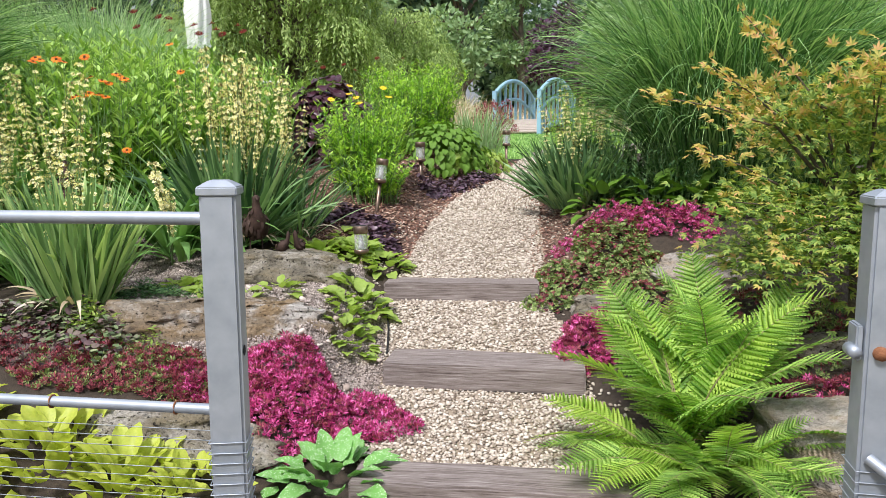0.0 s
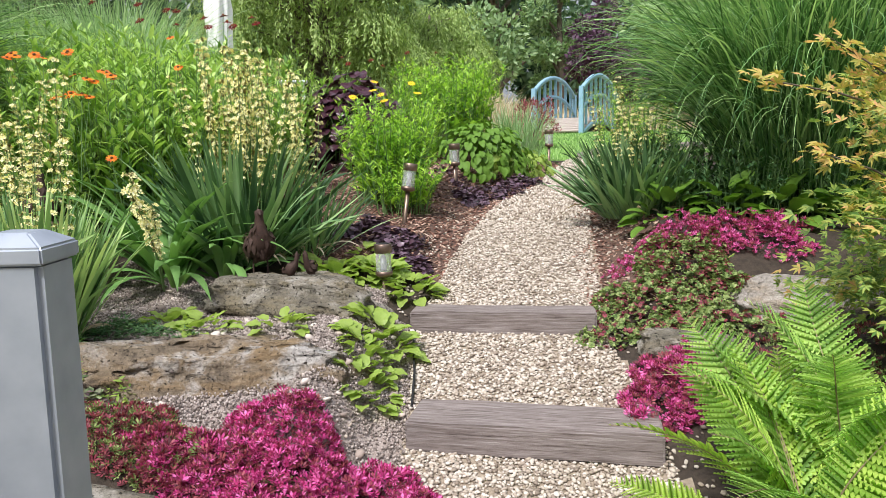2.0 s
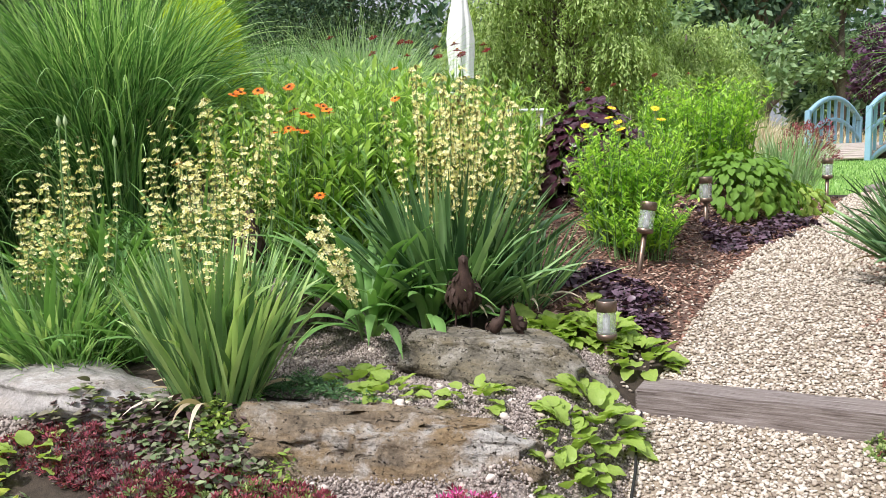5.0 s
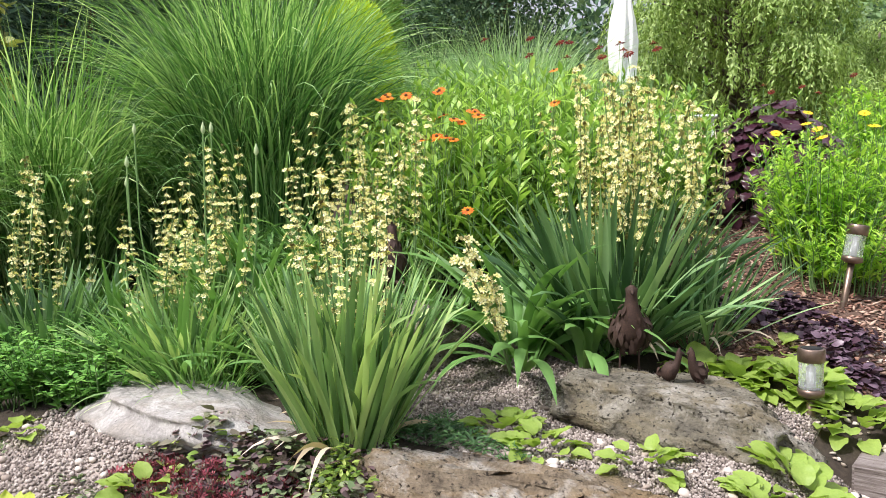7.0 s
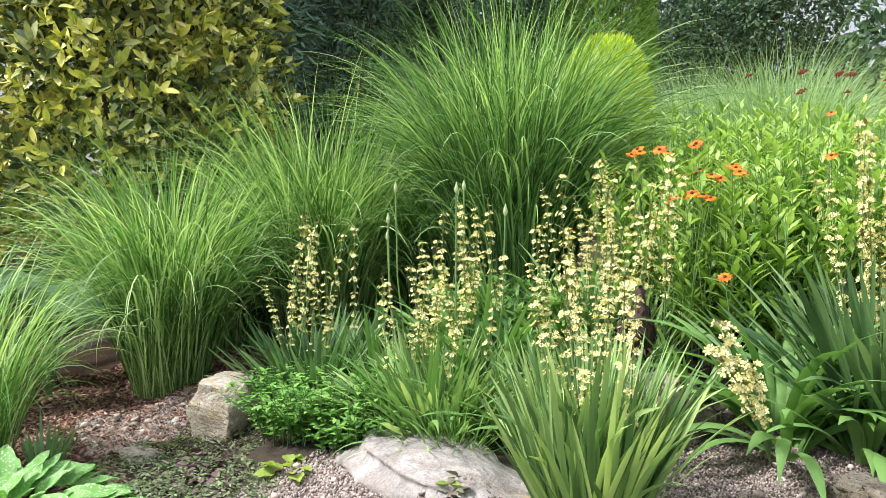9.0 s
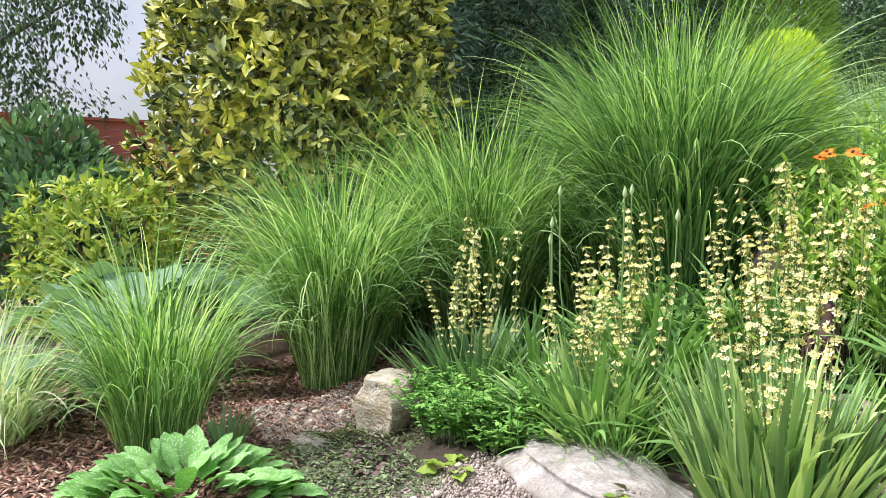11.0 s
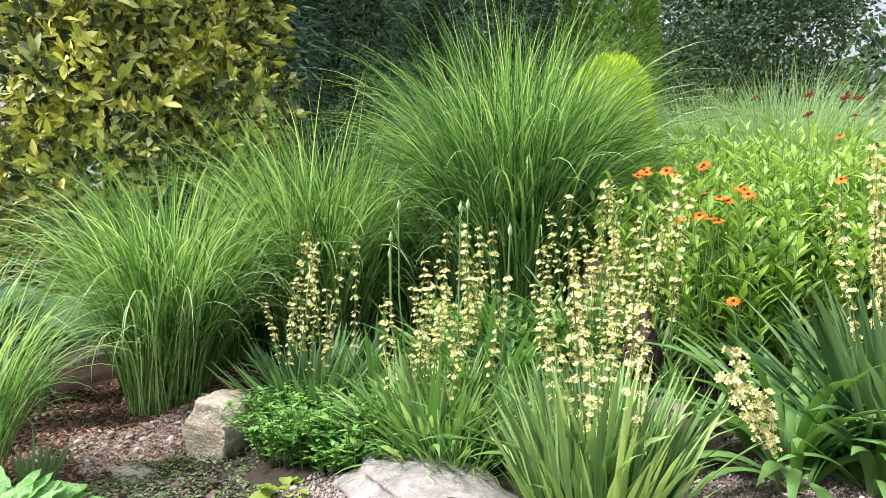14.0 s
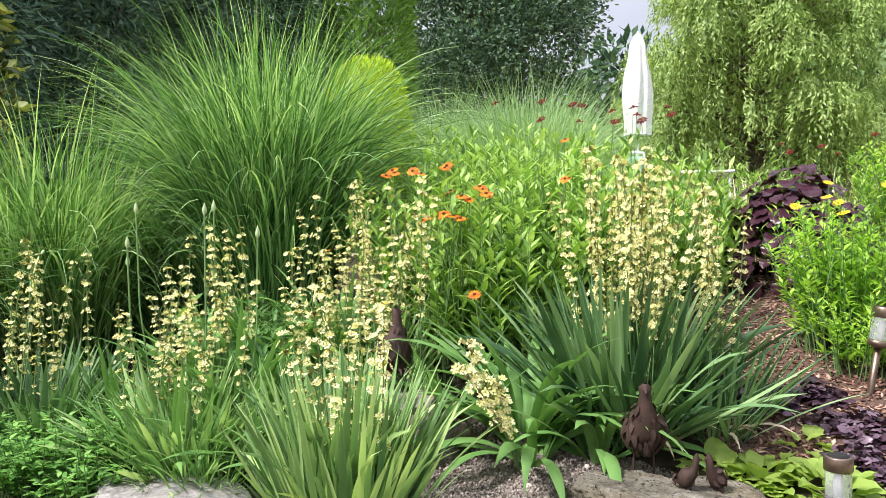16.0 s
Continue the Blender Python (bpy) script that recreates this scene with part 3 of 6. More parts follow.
def on_grit(x, y):
    upper = (x < -0.5) & (x > -2.1) & (y > 3.45) & (y < 4.6)
    lower = ((x < -4.0) & (x > -4.7) & (y > 2.0) & (y < 2.75)) | ((x < -2.25) & (x > -3.05) & (y > 2.35) & (y < 2.95))
    verge = (x < profile(PATH_LEFT, y)) & (x > -0.75) & (y > 2.9) & (y < 4.3)
    front = (x < -0.5) & (x > -1.7) & (y > 2.95) & (y < 3.35)
    return upper | lower | verge | front


def on_mulch(x, y):
    bed = (y > 4.9) & (y < 9.9) & (x < profile(PATH_LEFT, y)) & (x > -2.1 + 0.0 * y)
    side = (x < np.where(y < 2.1, -2.4, -3.9)) & (x > -7) & (y > 0) & (y < 3.4)
    fringe = (y > 4.5) & (y < 9.5) & (x > profile(PATH_RIGHT, y)) & (x < profile(PATH_RIGHT, y) + 0.4)
    return bed | side | fringe


xs = np.concatenate([-np.geomspace(320, 7.6, 26), np.arange(-7.5, 4.0, 0.07), np.geomspace(4.1, 320, 26)])
ys = np.concatenate([-np.geomspace(320, 1.6, 20), np.arange(-1.5, 11.6, 0.07), np.geomspace(11.7, 400, 34)])
GX, GY = np.meshgrid(xs, ys)
gv = np.stack([GX, GY, ground_z(GX, GY)], -1).reshape(-1, 3)
nx, ny = len(xs), len(ys)
ii, jj = np.meshgrid(np.arange(nx - 1), np.arange(ny - 1))
corner = (jj * nx + ii).ravel()
gf = np.stack([corner, corner + 1, corner + nx + 1, corner + nx], -1)
cx, cy = gv[gf].mean(1)[:, 0], gv[gf].mean(1)[:, 1]
kinds = np.select([on_path(cx, cy), on_grit(cx, cy), on_mulch(cx, cy), on_lawn(cx, cy), (cy > 10.5) | (np.abs(cx) > 9) | (cy < -2)], [1, 2, 3, 4, 5], 0)
me = mesh_of("ground", [(gv, gf, SOIL)], True)
for m in (GRAVEL_BED, GRIT, MULCH_BED, TURF, MEADOW):
    me.materials.append(m)
me.polygons.foreach_set("material_index", kinds.astype(np.int32))
tagged(new("ground", me), "sloping garden soil with gravel path, bark mulch and lawn", "ground", kind="structure")


def scatter_ground(n, box, test, r):
    x, y = r.uniform(box[0], box[1], n), r.uniform(box[2], box[3], n)
    k = test(x, y)
    x, y = x[k], y[k]
    return np.stack([x, y, ground_z(x, y)], -1)


def random_turns(n, r, tilt=0.4):
    a = r.uniform(0, TAU, n)
    d = np.stack([np.cos(a), np.sin(a), r.normal(0, tilt, n) * 0.5], -1)
    return frames_of(d, np.stack([r.normal(0, tilt, n), r.normal(0, tilt, n), np.ones(n)], -1))


def loose_cover(name, n, box, test, shapes, size, mat, label, category, seed, stretch=(1, 1, 1), tilt=0.4, lift=0.3):
    r = np.random.default_rng(seed)
    pos = scatter_ground(n, box, test, r)
    pieces = []
    for k, sh in enumerate(shapes):
        p = pos[k::len(shapes)]
        s = r.uniform(*size, len(p))[:, None] * np.asarray(stretch)[None] * r.uniform(0.75, 1.25, (len(p), 3))
        p = p + np.stack([np.zeros(len(p)), np.zeros(len(p)), s[:, 2] * lift], -1)
        pieces.append(scatter(sh, p, random_turns(len(p), r, tilt), s, mat))
    return tagged(new(name, mesh_of(name, pieces)), label, category, kind="stuff")


stones = [stone_shape(np.random.default_rng(k), 0.62) for k in range(4)]
OCTA = (np.array([(0.5, 0, 0), (-0.5, 0, 0), (0, 0.5, 0), (0, -0.5, 0), (0, 0, 0.5), (0, 0, -0.5)], float),
        np.array([(0, 2, 4), (2, 1, 4), (1, 3, 4), (3, 0, 4), (2, 0, 5), (1, 2, 5), (3, 1, 5), (0, 3, 5)]))
loose_cover("gravel", 44000, (-0.6, 1.2, 2.3, 6.2), on_path, stones, (0.010, 0.026), GRAVEL, "cream angular limestone gravel on the path", "gravel", 11)
loose_cover("gravel_far", 30000, (-0.5, 2.6, 6.2, 11.2), on_path, [OCTA], (0.016, 0.034), GRAVEL, "cream limestone gravel on the far path", "gravel", 12)
loose_cover("stray_gravel", 2200, (-0.6, 1.3, 2.4, 6.5), lambda x, y: ~on_path(x, y) & (x > profile(PATH_LEFT, y) - 0.25) & (x < profile(PATH_RIGHT, y) + 0.25), stones, (0.014, 0.03), GRAVEL, "gravel strayed into the path's edges", "gravel", 13)
loose_cover("grit", 24000, (-4.7, -2.2, 2.0, 3.0), on_grit, [OCTA], (0.008, 0.02), GRIT, "fine grey grit between the rocks", "grit", 14)
loose_cover("path_grit", 34000, (-1.7, -0.15, 2.85, 4.35), on_grit, [OCTA], (0.005, 0.015), GRIT, "fine grey grit beside the gravel path", "grit", 19, lift=0.9)
loose_cover("rockery_grit", 32000, (-2.1, -0.5, 3.4, 4.6), on_grit, [OCTA], (0.005, 0.015), GRIT, "fine grey grit between boulders", "grit", 20, lift=0.9)
loose_cover("pebbles", 1500, (-4.7, -0.2, 2.0, 4.5), on_grit, stones, (0.012, 0.052), PEBBLE, "smooth pale pebbles on the grit", "pebbles", 15)
loose_cover("bark_mulch", 22000, (-2.2, 0.5, 4.8, 9.9), on_mulch, [OCTA], (0.02, 0.06), CHIP, "reddish bark chips over the bed", "bark mulch", 16, (1.3, 0.5, 0.22))
loose_cover("bark_mulch_low", 26000, (-6, -2.4, 0.3, 3.4), on_mulch, [OCTA], (0.025, 0.07), CHIP, "brown bark chips between the grasses", "bark mulch", 17, (1.3, 0.45, 0.2))
loose_cover("bark_edge", 6000, (0.4, 1.4, 4.5, 9.0), lambda x, y: (x > profile(PATH_RIGHT, y) - 0.12) & (x < profile(PATH_RIGHT, y) + 0.42), [OCTA], (0.02, 0.05), CHIP, "bark chips along the path's edge", "bark mulch", 18, (1.3, 0.5, 0.22))


def ground_blades(name, n, box, test, length, width, mat, label, seed, segs=3):
    r = np.random.default_rng(seed)
    p = scatter_ground(n, box, test, r)
    m = len(p)
    piece = blades(p, r.uniform(0, TAU, m), r.uniform(*length, m), np.full(m, width), r.uniform(0, 0.4, m), r.uniform(0.2, 1.0, m), mat, segs, r)
    return tagged(new(name, mesh_of(name, [piece])), label, "grass", kind="stuff")


ground_blades("lawn_grass", 14000, (-0.6, 4, 10.2, 18.2), on_lawn, (0.03, 0.06), 0.008, GRASS_FRESH, "short mown lawn beside the bridge", 21, 2)
ground_blades("meadow_grass", 16000, (-12, 14, 12, 40), lambda x, y: (y > 22) | (x < -1.6), (0.5, 1.0), 0.02, GRASS_DRY, "tall dry straw-coloured meadow grass", 22)


# ---------------------------------------------------------------- steps, rocks
def sleeper(x0, y0, x1, y1, top, depth, thick, seed):
    """A timber step between the two ends of its front edge."""
    ln = math.hypot(x1 - x0, y1 - y0)
    turn = math.degrees(math.atan2(y1 - y0, x1 - x0))
    ob = new("sleeper_step", box_mesh("sleeper_step", (ln, depth, thick), SLEEPER, 0.009, 0.006, 6, seed))
    m = pose((x0 + x1) / 2, (y0 + y1) / 2, top - thick / 2, 0, 0, turn) @ Matrix.Translation((0, depth / 2, 0))
    ob.matrix_basis = m
    return tagged(ob, "weathered grey-brown oak sleeper step across the gravel", "step", "garden steps")


sleeper(-0.16, 2.28, 0.98, 2.24, 0.115, 0.22, 0.14, 1)
sleeper(-0.20, 3.285, 0.82, 3.225, 0.280, 0.30, 0.13, 2)
sleeper(-0.36, 4.30, 0.63, 4.30, 0.51, 0.20, 0.13, 3)

edging = [tube([(-0.21, 3.5, 0.27), (-0.25, 3.8, 0.33), (-0.31, 4.1, 0.38), (-0.33, 4.28, 0.41)], 0.006, 5, DARK)]
tagged(new("metal_edging", mesh_of("metal_edging", edging)), "thin dark metal edging beside the gravel", "edging")
kerb = [(0.75 + 0.25 * k, 10.35 + 0.02 * k + 0.016 * k * k) for k in range(12)]
timber = tube([(x, y, gz(x, y) + 0.03) for x, y in kerb], 0.05, 4, SLEEPER)
tagged(new("lawn_edging", mesh_of("lawn_edging", [timber])), "curved brown timber edging of the lawn", "edging")


def rock(where, size, turn, mat, seed, label, square=0.55, tilt=(0, 0), wild=1.0, worn=1.0):
    """A split block: squared, then worn by noise; flat bedded top. where: the middle of its top."""
    bm = bmesh.new()
    bmesh.ops.create_cube(bm, size=2)
    bmesh.ops.subdivide_edges(bm, edges=bm.edges[:], cuts=24, use_grid_fill=True)
    off = Vector((seed * 7.3, seed * 3.1, seed))
    r = np.random.default_rng(seed + 50)
    planes = [(Vector(q), r.uniform(1.02, 1.2)) for q in directions(14, r, -0.3, 0.75)]
    for v in bm.verts:
        c = v.co.copy()
        ball = c.normalized() * 1.25
        c = c.lerp(ball, 1 - square) if max(abs(c.x), abs(c.y), abs(c.z)) > 0 else c
        for q, far in planes:
            over = c.dot(q) - far
            if over > 0:
                c -= q * over * 0.9
        big = noise.noise_vector(c * 0.9 + off) * 0.22 * wild
        small = (noise.noise_vector(c * 3.3 + off) * 0.10 + noise.noise_vector(c * 9 + off) * 0.05 + noise.noise_vector(c * 21 + off) * 0.022) * worn
        c += Vector((big.x, big.y, big.z * 0.5)) + small
        ledge = 0.05 * math.sin(c.z * 7 + noise.noise(c + off) * 3)
        c.x *= 1 + ledge
        c.y *= 1 + ledge
        v.co = Vector((c.x * size[0] / 2, c.y * size[1] / 2, (c.z - 0.95) * size[2] / 2))
    me = bpy.data.meshes.new("rock")
    bm.to_mesh(me)
    bm.free()
    me.materials.append(mat)
    me.polygons.foreach_set("use_smooth", np.ones(len(me.polygons), bool))
    ob = new("rock", me)
    ob.matrix_basis = pose(*where, tilt[0], tilt[1], turn)
    return tagged(ob, label, "rock", "garden rocks")


rock((-1.62, 2.57, 0.275), (2.1, 0.34, 0.40), -1, STONE_GREY, 1, "long grey stone block edging the lowest bed", 0.92, (0, 0), 0.3)
rock((-1.12, 3.34, 0.545), (1.34, 0.44, 0.54), 20, STONE, 2, "rust-brown sandstone boulder in the rockery", 0.78, (-4, 3), 1.0, 1.5)
rock((-0.93, 4.20, 0.70), (0.86, 0.60, 0.36), -6, STONE_GREY, 3, "grey lichened boulder with metal hens on it", 0.85, (-3, 3))
rock((-2.53, 3.11, 0.64), (0.92, 0.56, 0.26), 5, STONE_SLAB, 4, "flat pale stone slab beside the sword leaves", 0.72, (-4, 0), 0.55, 0.2)
rock((-3.86, 2.66, 0.74), (0.37, 0.32, 0.39), 24, STONE_BUFF, 5, "squarish buff boulder beside the mint", 0.9, (0, 4), 0.6, 0.4)
rock((-3.92, 2.22, 0.42), (0.34, 0.16, 0.10), 20, STONE_PALE, 6, "small flat pale stone on the grit", 0.6)
rock((-2.30, 4.12, 0.92), (0.55, 0.42, 0.34), -10, STONE_GREY, 12, "half-hidden dark rock under the leaves", 0.6)
rock((1.76, 2.62, 0.32), (0.62, 0.5, 0.42), 8, STONE_PALE, 7, "pale squared boulder beside the fern", 0.8)
rock((1.66, 4.40, 0.68), (0.66, 0.36, 0.26), 5, STONE_PALE, 8, "flat grey stone in the sedum", 0.7)
rock((1.05, 4.05, 0.47), (0.42, 0.3, 0.2), 5, STONE_GREY, 9, "low grey stone behind the fern", 0.7)
rock((2.05, 3.5, 0.40), (0.5, 0.3, 0.24), 10, STONE_GREY, 10, "shaded grey stone under the maple", 0.7)


# ---------------------------------------------------------------- posts and rails at the entrance
def square_tube(w, h, wall_mat):
    return box_mesh("post_body", (w, w, h), wall_mat, 0.006)


def gate_post(x, y, top, w, turn, label):
    t = thing("gate_post", (x, y, 0), label, "post", "entrance posts", turn)
    part("shaft", square_tube(w, top + 0.1, GALVANISED), t, m=pose(0, 0, (top - 0.1) / 2))
    bm = bmesh.new()
    bmesh.ops.create_cube(bm, size=1)
    bmesh.ops.scale(bm, vec=(w + 0.008, w + 0.008, 0.016), verts=bm.verts)
    upper = [f for f in bm.faces if f.normal.z > 0.5]
    ex = bmesh.ops.inset_region(bm, faces=upper, thickness=w * 0.42)
    for f in upper:
        for v in f.verts:
            v.co.z += 0.013
    bmesh.ops.bevel(bm, geom=bm.edges[:], offset=0.002, segments=2, affect="EDGES")
    cap = bpy.data.meshes.new("cap")
    bm.to_mesh(cap)
    bm.free()
    cap.materials.append(GALVANISED)
    part("cap", cap, t, "pressed steel pyramid cap", pose(0, 0, top + 0.004))
    return t


def wire_wrap(t, w, z0, z1, step):
    z = z0
    while z < z1:
        h = w / 2 + 0.003
        ring = [(-h, -h, z), (h, -h, z), (h, h, z + 0.002), (-h, h, z), (-h, -h, z)]
        pts = [np.array(ring[i]) * (1 - k / 4) + np.array(ring[i + 1]) * k / 4 for i in range(4) for k in range(4)] + [np.array(ring[4])]
        part("wire", mesh_of("wire", [tube(pts, 0.0014, 4, GALVANISED)]), t)
        z += step


POST_W = 0.070
left_post = gate_post(-0.125, 1.075, 1.285, POST_W, 10, "galvanised steel box post with pyramid cap at the entrance")
# no hole is cut: a black disc paints the shade inside it
hole = lathe([(0.0, 0.0), (0.010, 0.0), (0.0115, 0.001)], 12, DARK)
part("bolt_hole_disc", mesh_of("bolt_hole_disc", [hole]), left_post, "flat black disc standing for the shade inside a bolt hole", pose(0.0355, -0.008, 0.965, 0, 90, 0))
wire_wrap(left_post, POST_W, 0.45, 0.80, 0.022)


def rail(x0, y0, x1, y1, z, radius, label, ties=()):
    t = thing("fence_rail", (x0, y0, z), label, "rail", "entrance rails")
    d = np.array([x1 - x0, y1 - y0, 0.0])
    part("tube", mesh_of("tube", [tube([d * k / 8 for k in range(9)], radius, 14, GALVANISED)], True), t)
    for s in ties:
        a = np.linspace(0, TAU, 13)
        side = np.array([d[1], -d[0], 0]) / np.linalg.norm(d)
        pts = [d * s + (side * math.cos(q) + np.array((0, 0, 1)) * math.sin(q)) * (radius + 0.002) for q in a]
        part("wire_tie", mesh_of("wire_tie", [tube(pts, 0.002, 5, RUST)]), t, "rusty wire tie")
    return t


rail(-0.158, 1.075, -1.05, 1.13, 1.233, 0.0135, "round galvanised top rail fixed to the post")
rail(-0.158, 1.085, -1.05, 1.14, 0.833, 0.0115, "round galvanised lower rail with rusty wire ties", (0.10, 0.42))
net = thing("wire_netting", (-0.15, 1.10, 0), "fine galvanised wire netting below the lower rail", "netting")
for k in range(24):
    z = 0.78 - 0.022 * k
    part("strand", mesh_of("strand", [tube([(-0.9 * q, 0.05 * q, z) for q in (0, 0.5, 1)], 0.0011, 3, GALVANISED)]), net)

right_post = gate_post(1.155, 1.10, 1.265, 0.075, -6, "galvanised steel gate post with latch and rust")
part("latch_plate", box_mesh("latch_plate", (0.012, 0.05, 0.07), GALVANISED, 0.003), right_post, m=pose(-0.045, 0, 1.0))
part("latch_bolt", mesh_of("latch_bolt", [lathe([(0, -0.02), (0.012, -0.02), (0.012, 0.02), (0, 0.02)], 12, GALVANISED)]), right_post, m=pose(-0.055, -0.02, 0.985, 90, 0, 0))
part("rust_boss", mesh_of("rust_boss", [lathe([(0.014, 0), (0.012, 0.012), (0, 0.014)], 12, RUST)]), right_post, "rusted bolt head", pose(-0.012, -0.0375, 0.985, 90, 0, 0))
part("hinge_pin", mesh_of("hinge_pin", [tube([(0, -0.04, 0), (0.03, -0.07, -0.02), (0.08, -0.09, -0.03)], 0.011, 10, GALVANISED)]), right_post, m=pose(-0.02, 0, 0.78))
wire_wrap(right_post, 0.075, 0.40, 0.76, 0.022)


# ---------------------------------------------------------------- solar lamps
def solar_lamp(x, y, height, lean, turn, size=1.0):
    t = thing("solar_lamp", (x, y, gz(x, y)), "brown steel solar stake lamp with ribbed clear lens", "garden lamp", "solar lamps")
    t.matrix_basis = pose(x, y, gz(x, y) - 0.01, lean[0], lean[1], turn)
    h = height
    r = 0.052 * size
    k = 0.19 * size
    part("stake", mesh_of("stake", [lathe([(0.017, 0), (0.017, h - k), (0.0, h - k)], 12, BRONZE)], True), t)
    part("collar", mesh_of("collar", [lathe([(0.0, h - k - 0.012), (r * 0.55, h - k - 0.012), (r, h - k), (r, h - k + 0.022), (r * 0.9, h - k + 0.024)], 20, BRONZE)], True), t)
    ribs = []
    for q in range(15):
        z = h - k + 0.024 + q * (k - 0.075) / 14
        ribs.append((r * (0.93 if q % 2 else 0.86), z))
    part("lens", mesh_of("lens", [lathe(ribs, 20, GLASS)], True), t, "ribbed clear plastic lens")
    part("bulb", mesh_of("bulb", [lathe([(0, h - k + 0.03), (0.012, h - k + 0.03), (0.012, h - 0.07), (0, h - 0.06)], 10, WHITE_METAL)], True), t)
    part("cap", mesh_of("cap", [lathe([(r * 0.92, h - 0.052), (r, h - 0.05), (r, h - 0.003), (r * 0.95, h), (0, h)], 20, BRONZE)]), t)
    part("solar_cell", mesh_of("solar_cell", [lathe([(r * 0.78, h + 0.0005), (r * 0.78, h + 0.002), (0, h + 0.002)], 20, DARK)]), t, "dark solar cell")
    return t


solar_lamp(-0.548, 4.54, 0.858 - gz(-0.548, 4.54), (0, -1), 0, 0.95)
solar_lamp(-0.665, 5.76, 1.285 - gz(-0.665, 5.76), (-2, 8), 20)
solar_lamp(-0.47, 7.25, 1.425 - gz(-0.47, 7.25), (0, -1), 50)
solar_lamp(0.38, 9.55, 0.44, (0, 1), 80)


# ---------------------------------------------------------------- metal birds
def tear_body(points, radii, squash=1.0, sides=14):
    v, f, m = tube(points, radii, sides, RUSTY_METAL)
    return v, f, m


def feather_plates(n, centre, radii, r, size, tail):
    d = directions(n, r, -0.7, 0.75)
    p = d * np.asarray(radii) + np.asarray(centre)
    down = np.tile(np.asarray(tail, float), (n, 1)) + r.normal(0, 0.15, (n, 3)) - d * (d * np.asarray(tail)).sum(1)[:, None] * 0.9
    return scatter(LEAF, p + d * 0.008, frames_of(down + d * 0.02, d), r.uniform(*size, n), RUSTY_METAL)


def metal_hen(x, y, z, size, turn, seed):
    """An upright sheet-metal hen: feathered body, long neck, wattled head, wire legs."""
    r = np.random.default_rng(seed)
    ps = [tear_body([(0, -0.11, 0.115), (0, -0.09, 0.12), (0, -0.05, 0.14), (0, 0, 0.17), (0, 0.03, 0.21), (0, 0.045, 0.25), (0, 0.05, 0.29), (0, 0.052, 0.325), (0, 0.056, 0.35), (0, 0.058, 0.365)],
                    [0.004, 0.03, 0.062, 0.076, 0.062, 0.04, 0.026, 0.021, 0.024, 0.006])]
    ps.append(feather_plates(190, (0, -0.02, 0.175), (0.075, 0.095, 0.09), r, (0.03, 0.052), (0, -0.3, -0.95)))
    ps.append(feather_plates(26, (0, 0.04, 0.24), (0.04, 0.035, 0.06), r, (0.025, 0.045), (0, -0.3, -0.9)))
    ps.append(scatter(LEAF_NARROW, np.array([(0.02 * k, -0.09, 0.13) for k in range(-3, 4)]), frames_of(np.array([(0.25 * k, -1, -0.35) for k in range(-3, 4)], float), (0, 0, 1)), np.full(7, 0.07), RUSTY_METAL))
    ps.append(tube([(0, 0.07, 0.345), (0, 0.09, 0.341), (0, 0.105, 0.335)], [0.011, 0.007, 0.001], 8, RUSTY_METAL))
    ps.append(scatter(DIAMOND_WIDE, np.array([(0, 0.05 - 0.012 * k, 0.355) for k in range(3)]), frames_of(np.array([(0.0, -0.2 * k, 1) for k in range(3)], float), (1, 0, 0)), np.full(3, 0.028), RUSTY_METAL))
    for s in (-1, 1):
        ps.append(tube([(s * 0.034, 0.0, 0.11), (s * 0.036, 0.004, 0.06), (s * 0.037, 0.0, 0.002)], 0.005, 6, RUSTY_METAL))
        for q in (-0.6, 0, 0.6, math.pi):
            ps.append(tube([(s * 0.037, 0, 0.004), (s * 0.037 + 0.03 * math.sin(q), 0.03 * math.cos(q), 0.007), (s * 0.037 + 0.05 * math.sin(q), 0.05 * math.cos(q), 0.002)], [0.0045, 0.004, 0.002], 5, RUSTY_METAL))
    ob = new("hen_sculpture", mesh_of("hen_sculpture", ps))
    ob.matrix_basis = pose(x, y, z, 0, 0, turn) @ Matrix.Scale(size, 4)
    return tagged(ob, "rusty brown sheet-metal hen sculpture standing upright", "sculpture", "metal birds")


def metal_chick(x, y, z, size, turn, seed):
    r = np.random.default_rng(seed)
    ps = [tear_body([(0, -0.06, 0.045), (0, -0.045, 0.045), (0, -0.02, 0.05), (0, 0.015, 0.055), (0, 0.04, 0.075), (0, 0.05, 0.10), (0, 0.055, 0.122), (0, 0.057, 0.14)], [0.003, 0.02, 0.034, 0.034, 0.024, 0.019, 0.019, 0.004])]
    ps.append(feather_plates(34, (0, -0.01, 0.052), (0.036, 0.05, 0.036), r, (0.025, 0.04), (0, -0.9, -0.2)))
    ps.append(tube([(0, 0.068, 0.122), (0, 0.09, 0.118)], [0.006, 0.001], 6, RUSTY_METAL))
    for s in (-1, 1):
        ps.append(tube([(s * 0.015, 0, 0.03), (s * 0.016, 0, 0.002)], 0.003, 5, RUSTY_METAL))
        for q in (-0.5, 0.5):
            ps.append(tube([(s * 0.016, 0, 0.003), (s * 0.016 + 0.02 * math.sin(q), 0.02 * math.cos(q), 0.002)], 0.002, 4, RUSTY_METAL))
    ob = new("chick_sculpture", mesh_of("chick_sculpture", ps))
    ob.matrix_basis = pose(x, y, z, 0, 0, turn) @ Matrix.Diagonal((size * 0.75, size * 0.6, size * 1.05, 1))
    return tagged(ob, "small rusty metal chick sculpture on the boulder", "sculpture", "metal birds")


